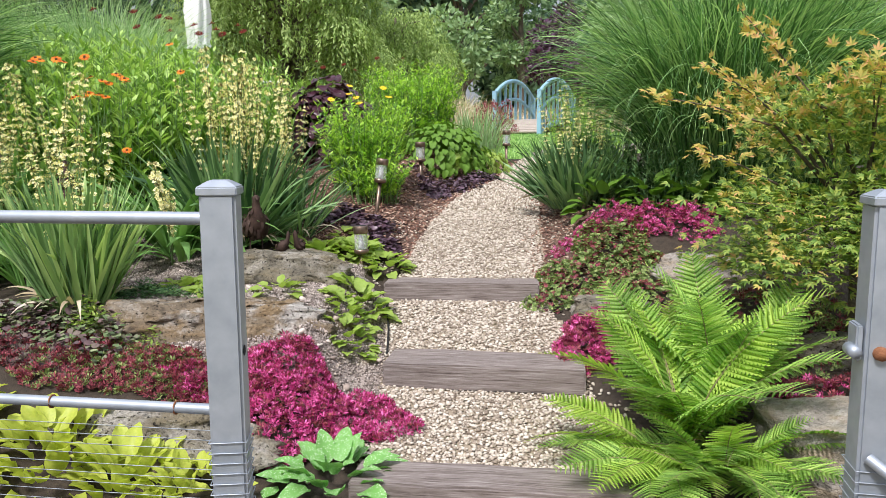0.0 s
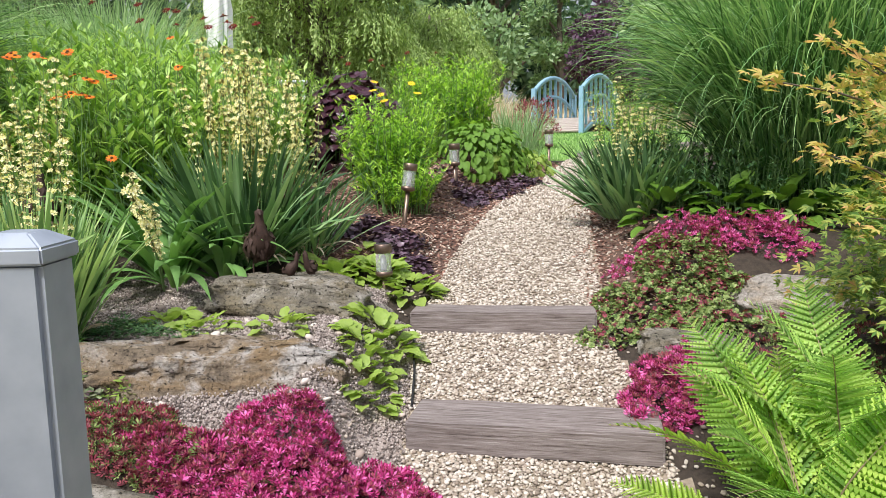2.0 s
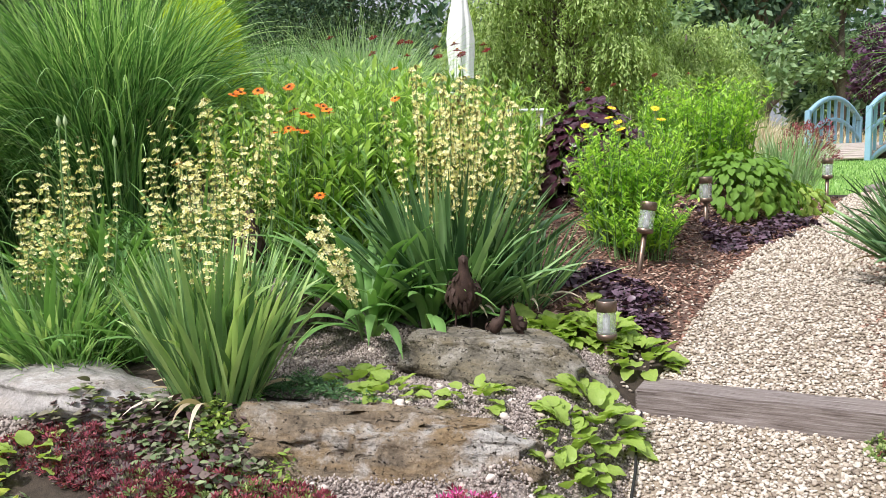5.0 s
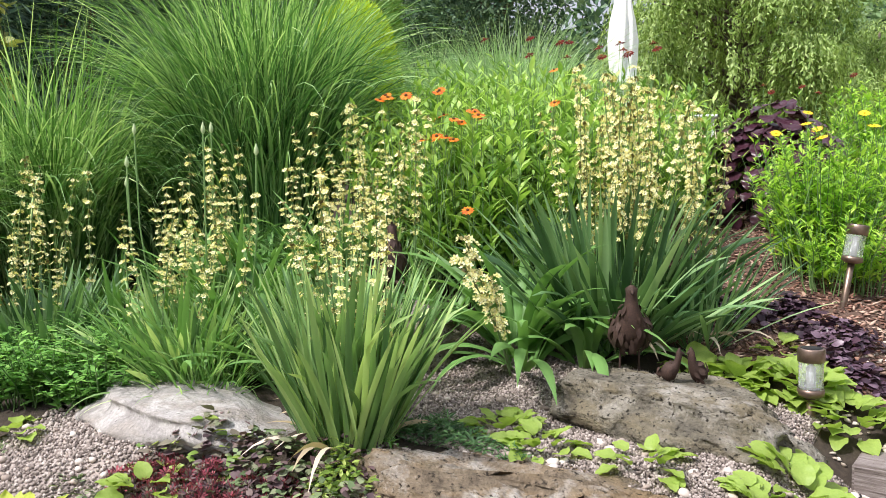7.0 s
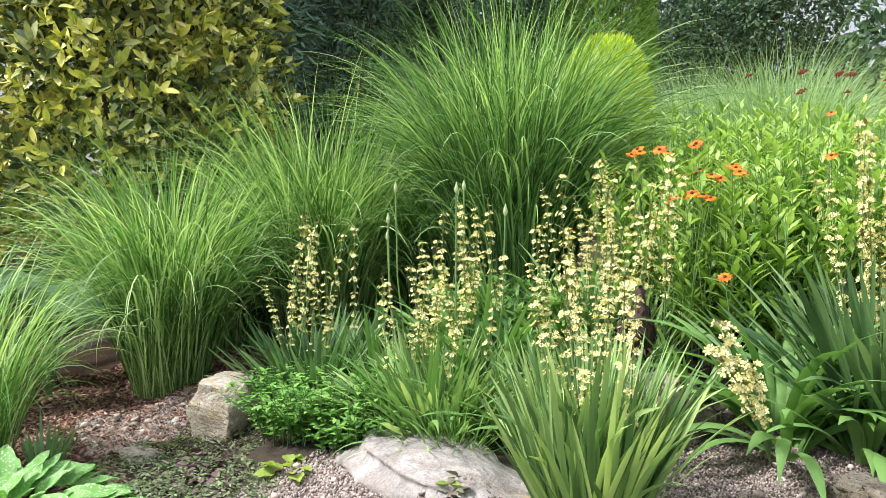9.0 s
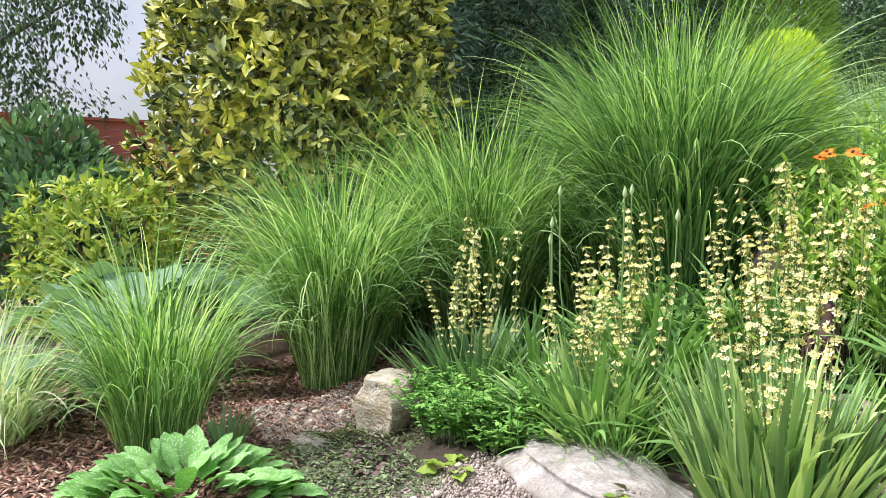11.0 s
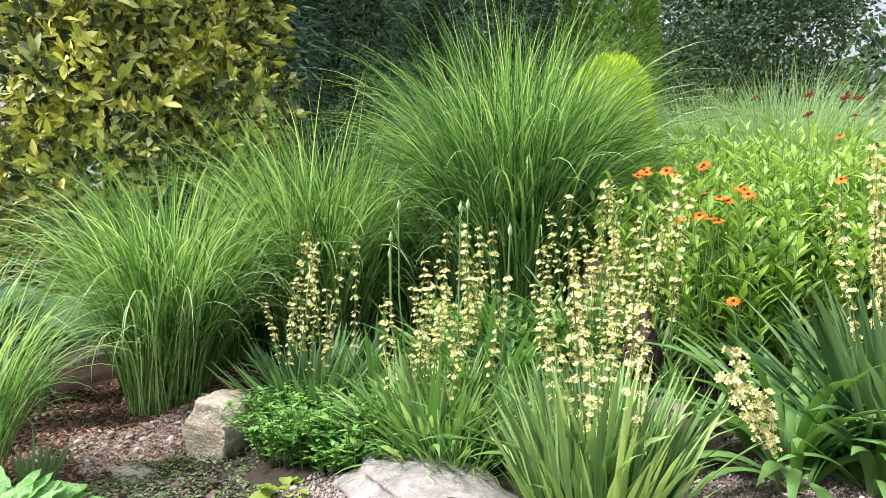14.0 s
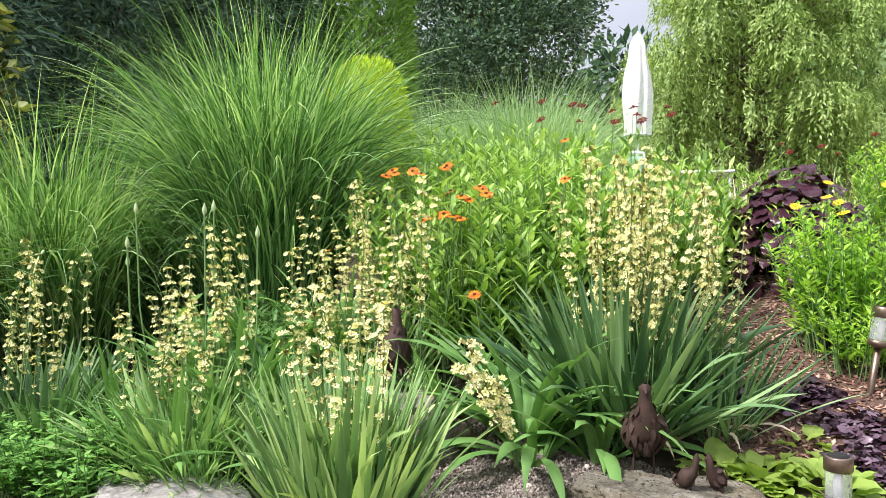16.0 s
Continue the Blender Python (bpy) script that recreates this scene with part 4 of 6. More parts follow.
metal_hen(-1.20, 4.33, 0.685, 1.06, 208, 1)
metal_hen(-2.33, 4.10, 0.90, 1.08, 30, 2)
metal_chick(-1.0, 4.26, 0.688, 1.05, 285, 3)
metal_chick(-0.91, 4.32, 0.685, 1.1, 150, 4)


# ---------------------------------------------------------------- bridge
def arched_bar(x, length, z0, rise, w, h, mat, name, n=14):
    pts = [(k / n * length, z0 + rise * (1 - (2 * k / n - 1) ** 2)) for k in range(n + 1)]
    v, f = [], []
    for y, z in pts:
        v += [(x - w / 2, y, z - h / 2), (x + w / 2, y, z - h / 2), (x + w / 2, y, z + h / 2), (x - w / 2, y, z + h / 2)]
    for k in range(n):
        for q in range(4):
            f.append((4 * k + q, 4 * k + (q + 1) % 4, 4 * k + 4 + (q + 1) % 4, 4 * k + 4 + q))
    f += [(3, 2, 1, 0), (4 * n, 4 * n + 1, 4 * n + 2, 4 * n + 3)]
    return mesh_of(name, [(v, f, mat)])


BRIDGE_W, BRIDGE_L = 1.18, 3.0
bridge = thing("garden_bridge", (0.0, 17.9, gz(0.6, 17.9)), "pale blue painted wooden arched footbridge with plank deck", "bridge", turn=-20)


def deck_z(y):
    return 0.03 + 0.34 * (1 - (2 * y / BRIDGE_L - 1) ** 2)


plank = box_mesh("plank", (BRIDGE_W, 0.105, 0.03), DECK_WOOD, 0.004)
for k in range(26):
    y = (k + 0.5) * BRIDGE_L / 26
    slope = math.degrees(math.atan(0.34 * -4 * (2 * y / BRIDGE_L - 1) / BRIDGE_L))
    part("plank", plank, bridge, m=pose(BRIDGE_W / 2, y, deck_z(y), slope, 0, 0))
for x in (0.03, BRIDGE_W - 0.03):
    part("beam", arched_bar(x, BRIDGE_L, -0.05, 0.34, 0.06, 0.14, BLUE_PAINT, "beam"), bridge)
    part("handrail", arched_bar(x, BRIDGE_L, 0.93, 0.42, 0.07, 0.09, BLUE_PAINT, "handrail"), bridge)
    part("middle_rail", arched_bar(x, BRIDGE_L, 0.48, 0.42, 0.05, 0.075, BLUE_PAINT, "middle_rail"), bridge)
    for y in (0.03, BRIDGE_L - 0.03):
        part("post", box_mesh("post", (0.1, 0.1, 1.12), BLUE_PAINT, 0.008), bridge, m=pose(x, y, 0.46))
    for k in range(1, 8):
        y = k * BRIDGE_L / 8
        top, low = 0.93 + 0.42 * (1 - (2 * y / BRIDGE_L - 1) ** 2), deck_z(y)
        part("baluster", box_mesh("baluster", (0.055, 0.055, top - low), BLUE_PAINT, 0.005), bridge, m=pose(x, y, (top + low) / 2))


# ---------------------------------------------------------------- parasol, table, shed
px_, py_ = -4.05, 10.35
parasol = thing("parasol", (px_, py_, gz(px_, py_)), "closed white canvas garden parasol on a pole", "parasol")
top_z = 4.05 - gz(px_, py_)
prof = [(0.012, 0.0), (0.05, -0.05), (0.085, -0.13), (0.10, -0.30), (0.14, -0.50), (0.165, -0.75), (0.16, -0.98), (0.145, -1.15), (0.15, -1.27)]
sides, cv, cf = 40, [], []
for i, (rad, dz) in enumerate(prof):
    for k in range(sides):
        q = TAU * k / sides
        pleat = 1 + 0.16 * min(1, i / 3) * math.cos(8 * q + 0.5 * i) + 0.05 * math.sin(3 * q + i)
        cv.append((rad * pleat * math.cos(q), rad * pleat * math.sin(q), top_z + dz))
for i in range(len(prof) - 1):
    for k in range(sides):
        j = (k + 1) % sides
        cf.append((i * sides + k, i * sides + j, (i + 1) * sides + j, (i + 1) * sides + k))
part("canopy", mesh_of("canopy", [(cv, cf, CANVAS)], True), parasol, "folded white canvas")
part("pole", mesh_of("pole", [lathe([(0.022, 0), (0.022, top_z - 0.02), (0, top_z + 0.03)], 12, WHITE_METAL)]), parasol)

tx_, ty_ = -3.3, 9.9
table = thing("garden_table", (tx_, ty_, gz(tx_, ty_)), "garden table with pale green glass top and white frame", "table", turn=25)
th_ = 0.72
part("tabletop", box_mesh("tabletop", (1.0, 0.8, 0.012), GREEN_GLASS, 0.003), table, "pale green glass", pose(0, 0, th_))
for a_, b_ in (((-0.52, -0.42), (0.52, -0.42)), ((-0.52, 0.42), (0.52, 0.42)), ((-0.52, -0.42), (-0.52, 0.42)), ((0.52, -0.42), (0.52, 0.42))):
    part("frame_rail", mesh_of("frame_rail", [tube([(*a_, th_), (*b_, th_)], 0.018, 8, WHITE_METAL)]), table)
for sx in (-0.5, 0.5):
    for sy in (-0.4, 0.4):
        part("leg", mesh_of("leg", [tube([(sx, sy, 0), (sx * 0.95, sy * 0.95, th_)], 0.016, 8, WHITE_METAL)]), table)

chair = thing("garden_chair", (-3.75, 9.35, gz(-3.75, 9.35) - 0.0), "white tubular garden chair with pale green sling seat", "chair", turn=30)
for sx in (-0.26, 0.26):
    part("side_frame", mesh_of("side_frame", [tube([(sx, -0.25, 0), (sx, -0.22, 0.4), (sx, 0.2, 0.42), (sx, 0.32, 0.98)], 0.014, 8, WHITE_METAL)]), chair)
    part("rear_leg", mesh_of("rear_leg", [tube([(sx, 0.3, 0), (sx, 0.2, 0.42)], 0.014, 8, WHITE_METAL)]), chair)
part("top_bar", mesh_of("top_bar", [tube([(-0.26, 0.32, 0.98), (0, 0.34, 1.0), (0.26, 0.32, 0.98)], 0.018, 8, WHITE_METAL)]), chair)
part("seat", box_mesh("seat", (0.5, 0.42, 0.012), GREEN_GLASS, 0.003), chair, m=pose(0, 0, 0.42))
part("backrest", box_mesh("backrest", (0.5, 0.5, 0.012), GREEN_GLASS, 0.003), chair, m=pose(0, 0.26, 0.7, 78, 0, 0))

shed = thing("shed_wall", (-15.5, 1.0, gz(-15.5, 1.0)), "red-brown horizontal board wall with flat coping", "shed", turn=90)
sh_top = 3.2 - gz(-15.5, 1.0)
board = box_mesh("board", (5.0, 0.05, 0.135), RED_BOARD, 0.006)
for k in range(int(sh_top / 0.14)):
    part("board", board, shed, m=pose(0, 0, sh_top - 0.07 - 0.14 * k))
part("coping", box_mesh("coping", (5.1, 0.2, 0.06), RED_BOARD, 0.01), shed, "wider top board", pose(0, 0, sh_top + 0.03))


# ---------------------------------------------------------------- plants
def disc(n, radius, r, z=0.0):
    q, a = np.sqrt(r.uniform(0, 1, n)) * radius, r.uniform(0, TAU, n)
    return np.stack([q * np.cos(a), q * np.sin(a), np.full(n, z)], -1), a


def grass_clump(x, y, n, length, width, radius, lean, bend, mat, label, seed, name="ornamental_grass", segs=13):
    """A dense sheaf of fine blades, upright at the foot and arching over towards their tips."""
    r = np.random.default_rng(seed)
    t = thing(name, (x, y, gz(x, y)), label, "ornamental grass", "ornamental grasses")
    for piece in range(3):
        m = n // 3
        p, a = disc(m, radius, r, -0.02)
        a = a + r.normal(0, 0.9, m)
        ln = r.uniform(*length, m) * (0.8 + 0.2 * r.random(m))
        q = np.hypot(p[:, 0], p[:, 1]) / radius
        up = np.abs(r.normal(0, 1, m))
        v = blades(p, a, ln, r.uniform(0.65, 1.25, m) * width, lean * (0.12 + q * 0.9) * r.uniform(0.5, 1.2, m) + 0.03 * up, r.uniform(*bend, m) * (0.45 + 0.6 * q), mat, segs, r, 0.5, 2.3)
        part("blade_tuft", mesh_of("blade_tuft", [v]), t)
    return t


def spike_mesh(seed, height, flowers=26):
    """A stiff stem with whorls of small cream flowers and brown calyces, leaning a little."""
    r = np.random.default_rng(seed)
    lean, az = r.uniform(0.0, 0.1), r.uniform(0, TAU)
    k = np.linspace(0, 1, 8)
    path = np.stack([np.cos(az) * lean * k ** 2 * height, np.sin(az) * lean * k ** 2 * height, k * height], -1)
    ps = [tube(path, np.linspace(0.0045, 0.002, 8), 4, STEM)]
    whorls = np.cumsum(r.uniform(0.6, 1.4, 13))
    whorls = 0.42 + 0.58 * whorls / whorls[-1]
    zs = r.choice(whorls, flowers) + r.normal(0, 0.004, flowers)
    pos = np.stack([np.interp(zs, k, path[:, i]) for i in range(3)], -1)
    out = directions(flowers, r, 0.45, 0.95)
    pos = pos + out * r.uniform(0.010, 0.026, flowers)[:, None] * (1, 1, 0.15)
    ps.append(scatter(SIX_PETALS, pos + out * 0.004, frames_of(np.cross(out, (0.3, 0.2, 1)), out), r.uniform(0.0095, 0.0165, flowers), CREAM_PETAL))
    m = flowers
    zs = r.choice(whorls, m) + r.normal(0, 0.007, m)
    pos = np.stack([np.interp(zs, k, path[:, i]) for i in range(3)], -1)
    out = directions(m, r, -0.2, 0.9)
    ps.append(scatter(DIAMOND_WIDE, pos, frames_of(out + (0, 0, 0.6), (0.1, 0.2, 1)), r.uniform(0.013, 0.024, m), SPENT))
    return mesh_of("flower_spike", ps)


SPIKES = [spike_mesh(100 + k, 1.0, 38 + 7 * (k % 4)) for k in range(8)]


def sword_clump(x, y, n, length, width, radius, spikes, spike_h, mat, label, seed, lean=0.75, spread=0.3, cant=(0, 0)):
    """Sword leaves in fans with tall spikes of cream flowers."""
    r = np.random.default_rng(seed)
    t = thing("yellow_eyed_grass", (x, y, gz(x, y)), label, "flowering perennial", "cream-flowered sword-leaf clumps")
    for piece in range(3):
        m = n // 3
        p, a = disc(m, radius, r, -0.02)
        a = a + r.normal(0, 0.5, m)
        q = np.hypot(p[:, 0], p[:, 1]) / radius
        v = blades(p, a, r.uniform(*length, m), r.uniform(0.8, 1.2, m) * width, lean * (0.15 + q) * r.uniform(0.4, 1.15, m), r.uniform(-0.08, 0.35, m) * r.choice([1, 1, 1, 3.5], m), mat, 7, r, 0.55, 1.8, 4.5, 0.35)
        part("sword_foliage", mesh_of("sword_foliage", [v]), t)
    dead = 14
    p, a = disc(dead, radius, r, 0.02)
    part("dry_foliage", mesh_of("dry_foliage", [blades(p, a, r.uniform(0.2, 0.4, dead), np.full(dead, width * 0.8), np.full(dead, 1.0), r.uniform(0.8, 1.6, dead), GRASS_DRY, 6, r, 0.8)]), t, "withered straw-coloured leaves")
    for k in range(spikes):
        p, a = disc(1, spread, r)
        h = r.uniform(*spike_h)
        tilt = r.normal(0, 4.5, 2)
        part("flower_spike", SPIKES[int(r.integers(8))], t, m=pose(p[0, 0], p[0, 1], 0, tilt[0] + cant[0], tilt[1] + cant[1], r.uniform(0, 360)) @ Matrix.Diagonal((1, 1, h, 1)))
    return t


def daisy_mesh(name, petal_mat, eye_mat, petals, seed, droop=-0.12):
    r = np.random.default_rng(seed)
    shape = flower_shape(petals, 0.2, droop)
    v = shape[0] * r.uniform(0.9, 1.1, (len(shape[0]), 1))
    e = EYE[0] * (0.24, 0.24, 0.26)
    return mesh_of(name, [(v, shape[1], petal_mat), (e, EYE[1], eye_mat)])


BUD_MESH = mesh_of("bud", [(*stones[0], BUD)], True)
FLOWER_ORANGE = daisy_mesh("flower", ORANGE, BROWN_EYE, 11, 1)
FLOWER_RED = daisy_mesh("flower", RED_PETAL, BROWN_EYE, 10, 2, -0.3)
FLOWER_YELLOW = daisy_mesh("flower", YELLOW, YELLOW, 12, 3, 0.05)


def leafy_stems(x, y, stems, height, radius, leaf, leaf_len, per_stem, mat, label, seed, name, category, group="", lean=0.35, flowers=(), bud=0, up=0.8):
    """Upright stems clothed in leaves; flowers: (mesh, size, x, y, z) in the world."""
    r = np.random.default_rng(seed)
    z0 = gz(x, y)
    t = thing(name, (x, y, z0), label, category, group)
    p, a = disc(stems, radius, r, -0.02)
    out = np.stack([np.cos(a), np.sin(a)], -1) * (np.hypot(p[:, 0], p[:, 1]) / radius)[:, None]
    hs = r.uniform(*height, stems)
    tips = p + np.concatenate([out * lean * hs[:, None] + r.normal(0, 0.05, (stems, 2)), hs[:, None]], 1)
    half = stems // 2
    for lo, hi in ((0, half), (half, stems)):
        ps = []
        n = hi - lo
        for k in range(lo, hi):
            mid = (p[k] + tips[k]) / 2 - np.append(out[k] * 0.04, 0)
            ps.append(tube([p[k], mid, tips[k]], [0.004, 0.0035, 0.0015], 3, STEM))
        s = r.uniform(0.12, 1.0, (n, per_stem)) ** 0.8
        base = p[lo:hi, None] * (1 - s[..., None]) + tips[lo:hi, None] * s[..., None]
        base = base - np.concatenate([out[lo:hi, None] * (0.16 * s * (1 - s))[..., None], np.zeros((n, per_stem, 1))], -1)
        d = directions(n * per_stem, r, -0.2, 0.5)
        d[:, 2] += up * r.uniform(0.3, 1.2, len(d))
        ln = leaf_len * r.uniform(0.6, 1.2, len(d)) * (1.15 - 0.5 * s.ravel())
        ps.append(scatter(leaf, base.reshape(-1, 3), frames_of(d, (0.05, 0.02, 1)), ln, mat))
        part("foliage", mesh_of("foliage", ps), t)
    if bud:
        k = r.integers(0, stems, bud)
        for q in k:
            part("bud", BUD_MESH, t, m=Matrix.Translation(Vector(tips[q] + r.normal(0, 0.015, 3))) @ Matrix.Scale(r.uniform(0.012, 0.02), 4))
    for me_, size, fx, fy, fz in flowers:
        part("flower", me_, t, m=pose(fx - x, fy - y, fz - z0, r.uniform(5, 45), r.uniform(-15, 25), 0) @ pose(0, 0, 0, 0, 0, r.uniform(0, 360)) @ Matrix.Scale(size, 4))
        part("flower_stem", mesh_of("flower_stem", [tube([(fx - x + r.normal(0, 0.05), fy - y + r.normal(0, 0.05), max(0.1, fz - z0 - 0.55)), (fx - x, fy - y, fz - z0 - 0.005)], 0.0025, 3, STEM)]), t)
    return t


def mat_plant(x, y, n, rx, ry, h, shape, size, mat, label, seed, name, category, group="", up=1.0, second=None, turn=0.0):
    """A low mound or carpet of small leaves or rosettes following the ground."""
    r = np.random.default_rng(seed)
    z0 = gz(x, y)
    t = thing(name, (x, y, z0), label, category, group)
    for k, (m_, share) in enumerate(((mat, 1.0 if second is None else 1 - second[1]), ) if second is None else ((mat, 1 - second[1]), (second[0], second[1]))):
        m = int(n * share)
        p, a = disc(m, 1.0, r)
        q = np.hypot(p[:, 0], p[:, 1])
        edge = 1 + 0.25 * np.sin(3 * a + seed) + 0.12 * np.sin(7 * a + 2 * seed)
        c, s = math.cos(turn), math.sin(turn)
        lx, ly = p[:, 0] * rx * edge, p[:, 1] * ry * edge
        X, Y = lx * c - ly * s, lx * s + ly * c
        lump = 0.7 + 0.3 * np.sin(X * 14 + seed) * np.sin(Y * 13 + 2) + 0.3 * np.sin(X * 37 + 2) * np.sin(Y * 33 + seed)
        Z = ground_z(X + x, Y + y) - z0 + h * np.sqrt(np.maximum(0.02, 1 - q ** 2)) * lump * r.uniform(0.45, 1.2, m)
        d = directions(m, r, 0.0, 0.7)
        d[:, :2] += np.stack([X, Y], -1) * 0.6 / max(rx, ry)
        nrm = np.stack([X / rx * 0.6, Y / ry * 0.6, np.full(m, up)], -1) + r.normal(0, 0.35, (m, 3))
        part("foliage", mesh_of("foliage", [scatter(shape, np.stack([X, Y, Z], -1), frames_of(d, nrm), r.uniform(*size, m), m_)]), t)
    return t


def leaf_meshes(name, width, fold, bend, mat, count=4, wave=0.03):
    out = []
    for k in range(count):
        r = np.random.default_rng(900 + k)
        ny_, nx_ = 9, 5
        v, f = [], []
        for i in range(ny_):
            y = i / (ny_ - 1)
            w = width * math.sin(math.pi * min(1, y * 0.94 + 0.06)) ** 0.6 * (1 - 0.3 * y) * 0.7
            for j in range(nx_):
                u = j / (nx_ - 1) * 2 - 1
                v.append((u * w, y, -bend * y * y + fold * abs(u) * w + wave * math.sin(y * 13 + k * 2 + u * 3) * abs(u)))
        for i in range(ny_ - 1):
            for j in range(nx_ - 1):
                q = i * nx_ + j
                f.append((q, q + 1, q + nx_ + 1, q + nx_))
        out.append(mesh_of(name, [(v, f, mat)], True))
    return out


HOSTA, LIME = leaf_meshes("leaf", 0.62, 0.25, 0.35, HOSTA_LEAF), leaf_meshes("leaf", 0.68, 0.3, 0.25, LIME_LEAF, wave=0.05)
LUNG, GIANT = leaf_meshes("leaf", 0.5, 0.3, 0.35, LUNGWORT), leaf_meshes("leaf", 0.95, 0.2, 0.2, BIG_LEAF, wave=0.06)
LIME_TALL = leaf_meshes("leaf", 0.6, 0.4, 0.3, LIME_YELLOW, wave=0.05)
MAROON = leaf_meshes("leaf", 0.95, 0.15, 0.3, MAROON_LEAF, wave=0.07)


def leaf_rosette(x, y, n, size, radius, height, meshes, label, seed, name, category, group="", rise=(5, 60), wide=1.0):
    """Separate large leaves rising from a crown; each leaf is its own part."""
    r = np.random.default_rng(seed)
    z0 = gz(x, y)
    t = thing(name, (x, y, z0), label, category, group)
    for k in range(n):
        az = 137.5 * k + r.uniform(-50, 50)
        q = (k + 0.5) / n
        rad = radius * math.sqrt(q) * 0.8
        el = rise[1] + (rise[0] - rise[1]) * q + r.uniform(-22, 18)
        ca, sa = math.cos(radians(az)), math.sin(radians(az))
        gx_, gy_ = rad * ca, rad * sa
        zz = float(ground_z(x + gx_, y + gy_)) - z0 + height * (1 - q * 0.8) * r.uniform(0.6, 1.0) + 0.012
        s = size * r.uniform(0.65, 1.15)
        part("leaf", meshes[k % len(meshes)], t, m=pose(gx_, gy_, zz, el, r.uniform(-18, 18), az - 90) @ Matrix.Diagonal((s * wide, s, s, 1)))
    return t


# ---- rockery, from the entrance upwards
mat_plant(-0.44, 2.84, 3400, 0.38, 0.33, 0.13, ROSETTE, (0.012, 0.025), PINK, "mound of magenta stonecrop spilling onto the gravel", 1, "stonecrop", "stonecrop", "stonecrops", second=(SEDUM_RED, 0.32))
mat_plant(-0.86, 2.80, 1300, 0.26, 0.13, 0.08, ROSETTE, (0.013, 0.028), SEDUM_RED, "loose red and magenta stonecrop among pebbles", 6, "stonecrop", "stonecrop", "stonecrops", second=(PINK, 0.5))
mat_plant(-1.2, 2.82, 2600, 0.64, 0.19, 0.07, ROSETTE, (0.012, 0.024), SEDUM_RED, "carpet of dark red and green stonecrop along the stone", 2, "stonecrop", "stonecrop", "stonecrops", second=(SEDUM_GREEN, 0.35))
mat_plant(-1.92, 2.82, 1500, 0.4, 0.18, 0.07, ROSETTE, (0.012, 0.024), SEDUM_RED, "carpet of dark red and bronze stonecrop along the stone", 3, "stonecrop", "stonecrop", "stonecrops", second=(AJUGA_LEAF, 0.45))
mat_plant(-1.75, 3.02, 1100, 0.46, 0.2, 0.13, LEAF_BROAD, (0.02, 0.045), AJUGA_LEAF, "bronze-leaved creeping bugle among the rocks", 4, "bugle", "ground cover", "bronze ground covers", second=(MOSS_LEAF, 0.4))
mat_plant(-1.35, 3.05, 160, 0.12, 0.07, 0.12, LEAF, (0.02, 0.035), LIME_LEAF, "small yellow-green shoots against the boulder", 5, "creeping_jenny", "ground cover")
for k, (x, y, s) in enumerate(((-0.98, 2.2, 0.17), (-1.32, 2.26, 0.18), (-1.72, 2.22, 0.16), (-0.72, 2.14, 0.12), (-2.1, 2.25, 0.17))):
    leaf_rosette(x, y, 52, s * 0.78, 0.24, 0.17, LIME_TALL, "yellow-green broad-leaved clump behind the rail", 20 + k, "lime_leaf_clump", "perennial", "lime clumps", (20, 82), 0.8)
leaf_rosette(-0.24, 2.37, 60, 0.125, 0.26, 0.09, LUNG, "lungwort with silver-spotted green leaves", 30, "lungwort", "perennial", "lungworts", (5, 60))
for k, (x, y, n) in enumerate(((-0.42, 4.62, 22), (-0.62, 4.72, 22), (-0.86, 4.70, 20), (-0.44, 3.98, 22), (-0.46, 3.72, 16), (-0.42, 3.52, 12), (-1.0, 4.62, 16), (-1.40, 3.72, 12), (-1.22, 3.66, 9), (-0.86, 3.72, 7))):
    leaf_rosette(x, y, n * 2 if y > 3.9 else n * 3, 0.105 if y > 3.9 else 0.072, 0.19 if y > 3.9 else 0.16, 0.07 if y > 3.9 else 0.04, LIME, "low yellow-green leafy plant beside the gravel", 40 + k, "lime_foliage_plant", "ground cover", "lime ground covers", (0, 48))
mat_plant(-1.85, 3.34, 420, 0.26, 0.07, 0.06, LEAF_NARROW, (0.02, 0.04), MINT_LEAF, "low green cushion over the boulder's edge", 60, "cushion_plant", "ground cover")
mat_plant(-1.55, 3.52, 1700, 0.3, 0.09, 0.08, LEAF_NARROW, (0.02, 0.04), SHADE_LEAF, "low dark green cushion along the boulder's top", 58, "cushion_plant", "ground cover")
mat_plant(-1.62, 3.06, 260, 0.12, 0.1, 0.16, LEAF, (0.022, 0.04), LIME_LEAF, "yellow-green shoots over the bronze leaves", 57, "creeping_jenny", "ground cover")
sword_clump(-1.8, 3.28, 420, (0.36, 0.76), 0.025, 0.14, 11, (0.66, 1.0), IRIS_LEAF, "sword-leaved clump with pale yellow flower spikes", 61, 0.46, 0.15, (-2, -7))
sword_clump(-1.50, 4.78, 330, (0.45, 0.90), 0.034, 0.22, 42, (0.78, 1.32), IRIS_BLUE, "blue-green sword leaves with dense cream flower spikes", 62, 0.8, 0.24)
sword_clump(-1.15, 4.98, 90, (0.35, 0.6), 0.018, 0.13, 10, (0.8, 1.15), IRIS_BLUE, "blue-green sword leaves with cream flower spikes", 63, 0.9, 0.14)
sword_clump(-2.45, 3.95, 220, (0.3, 0.6), 0.024, 0.16, 14, (0.6, 0.95), IRIS_LEAF, "sword-leaved clump with pale yellow flower spikes", 64, 0.8, 0.26)
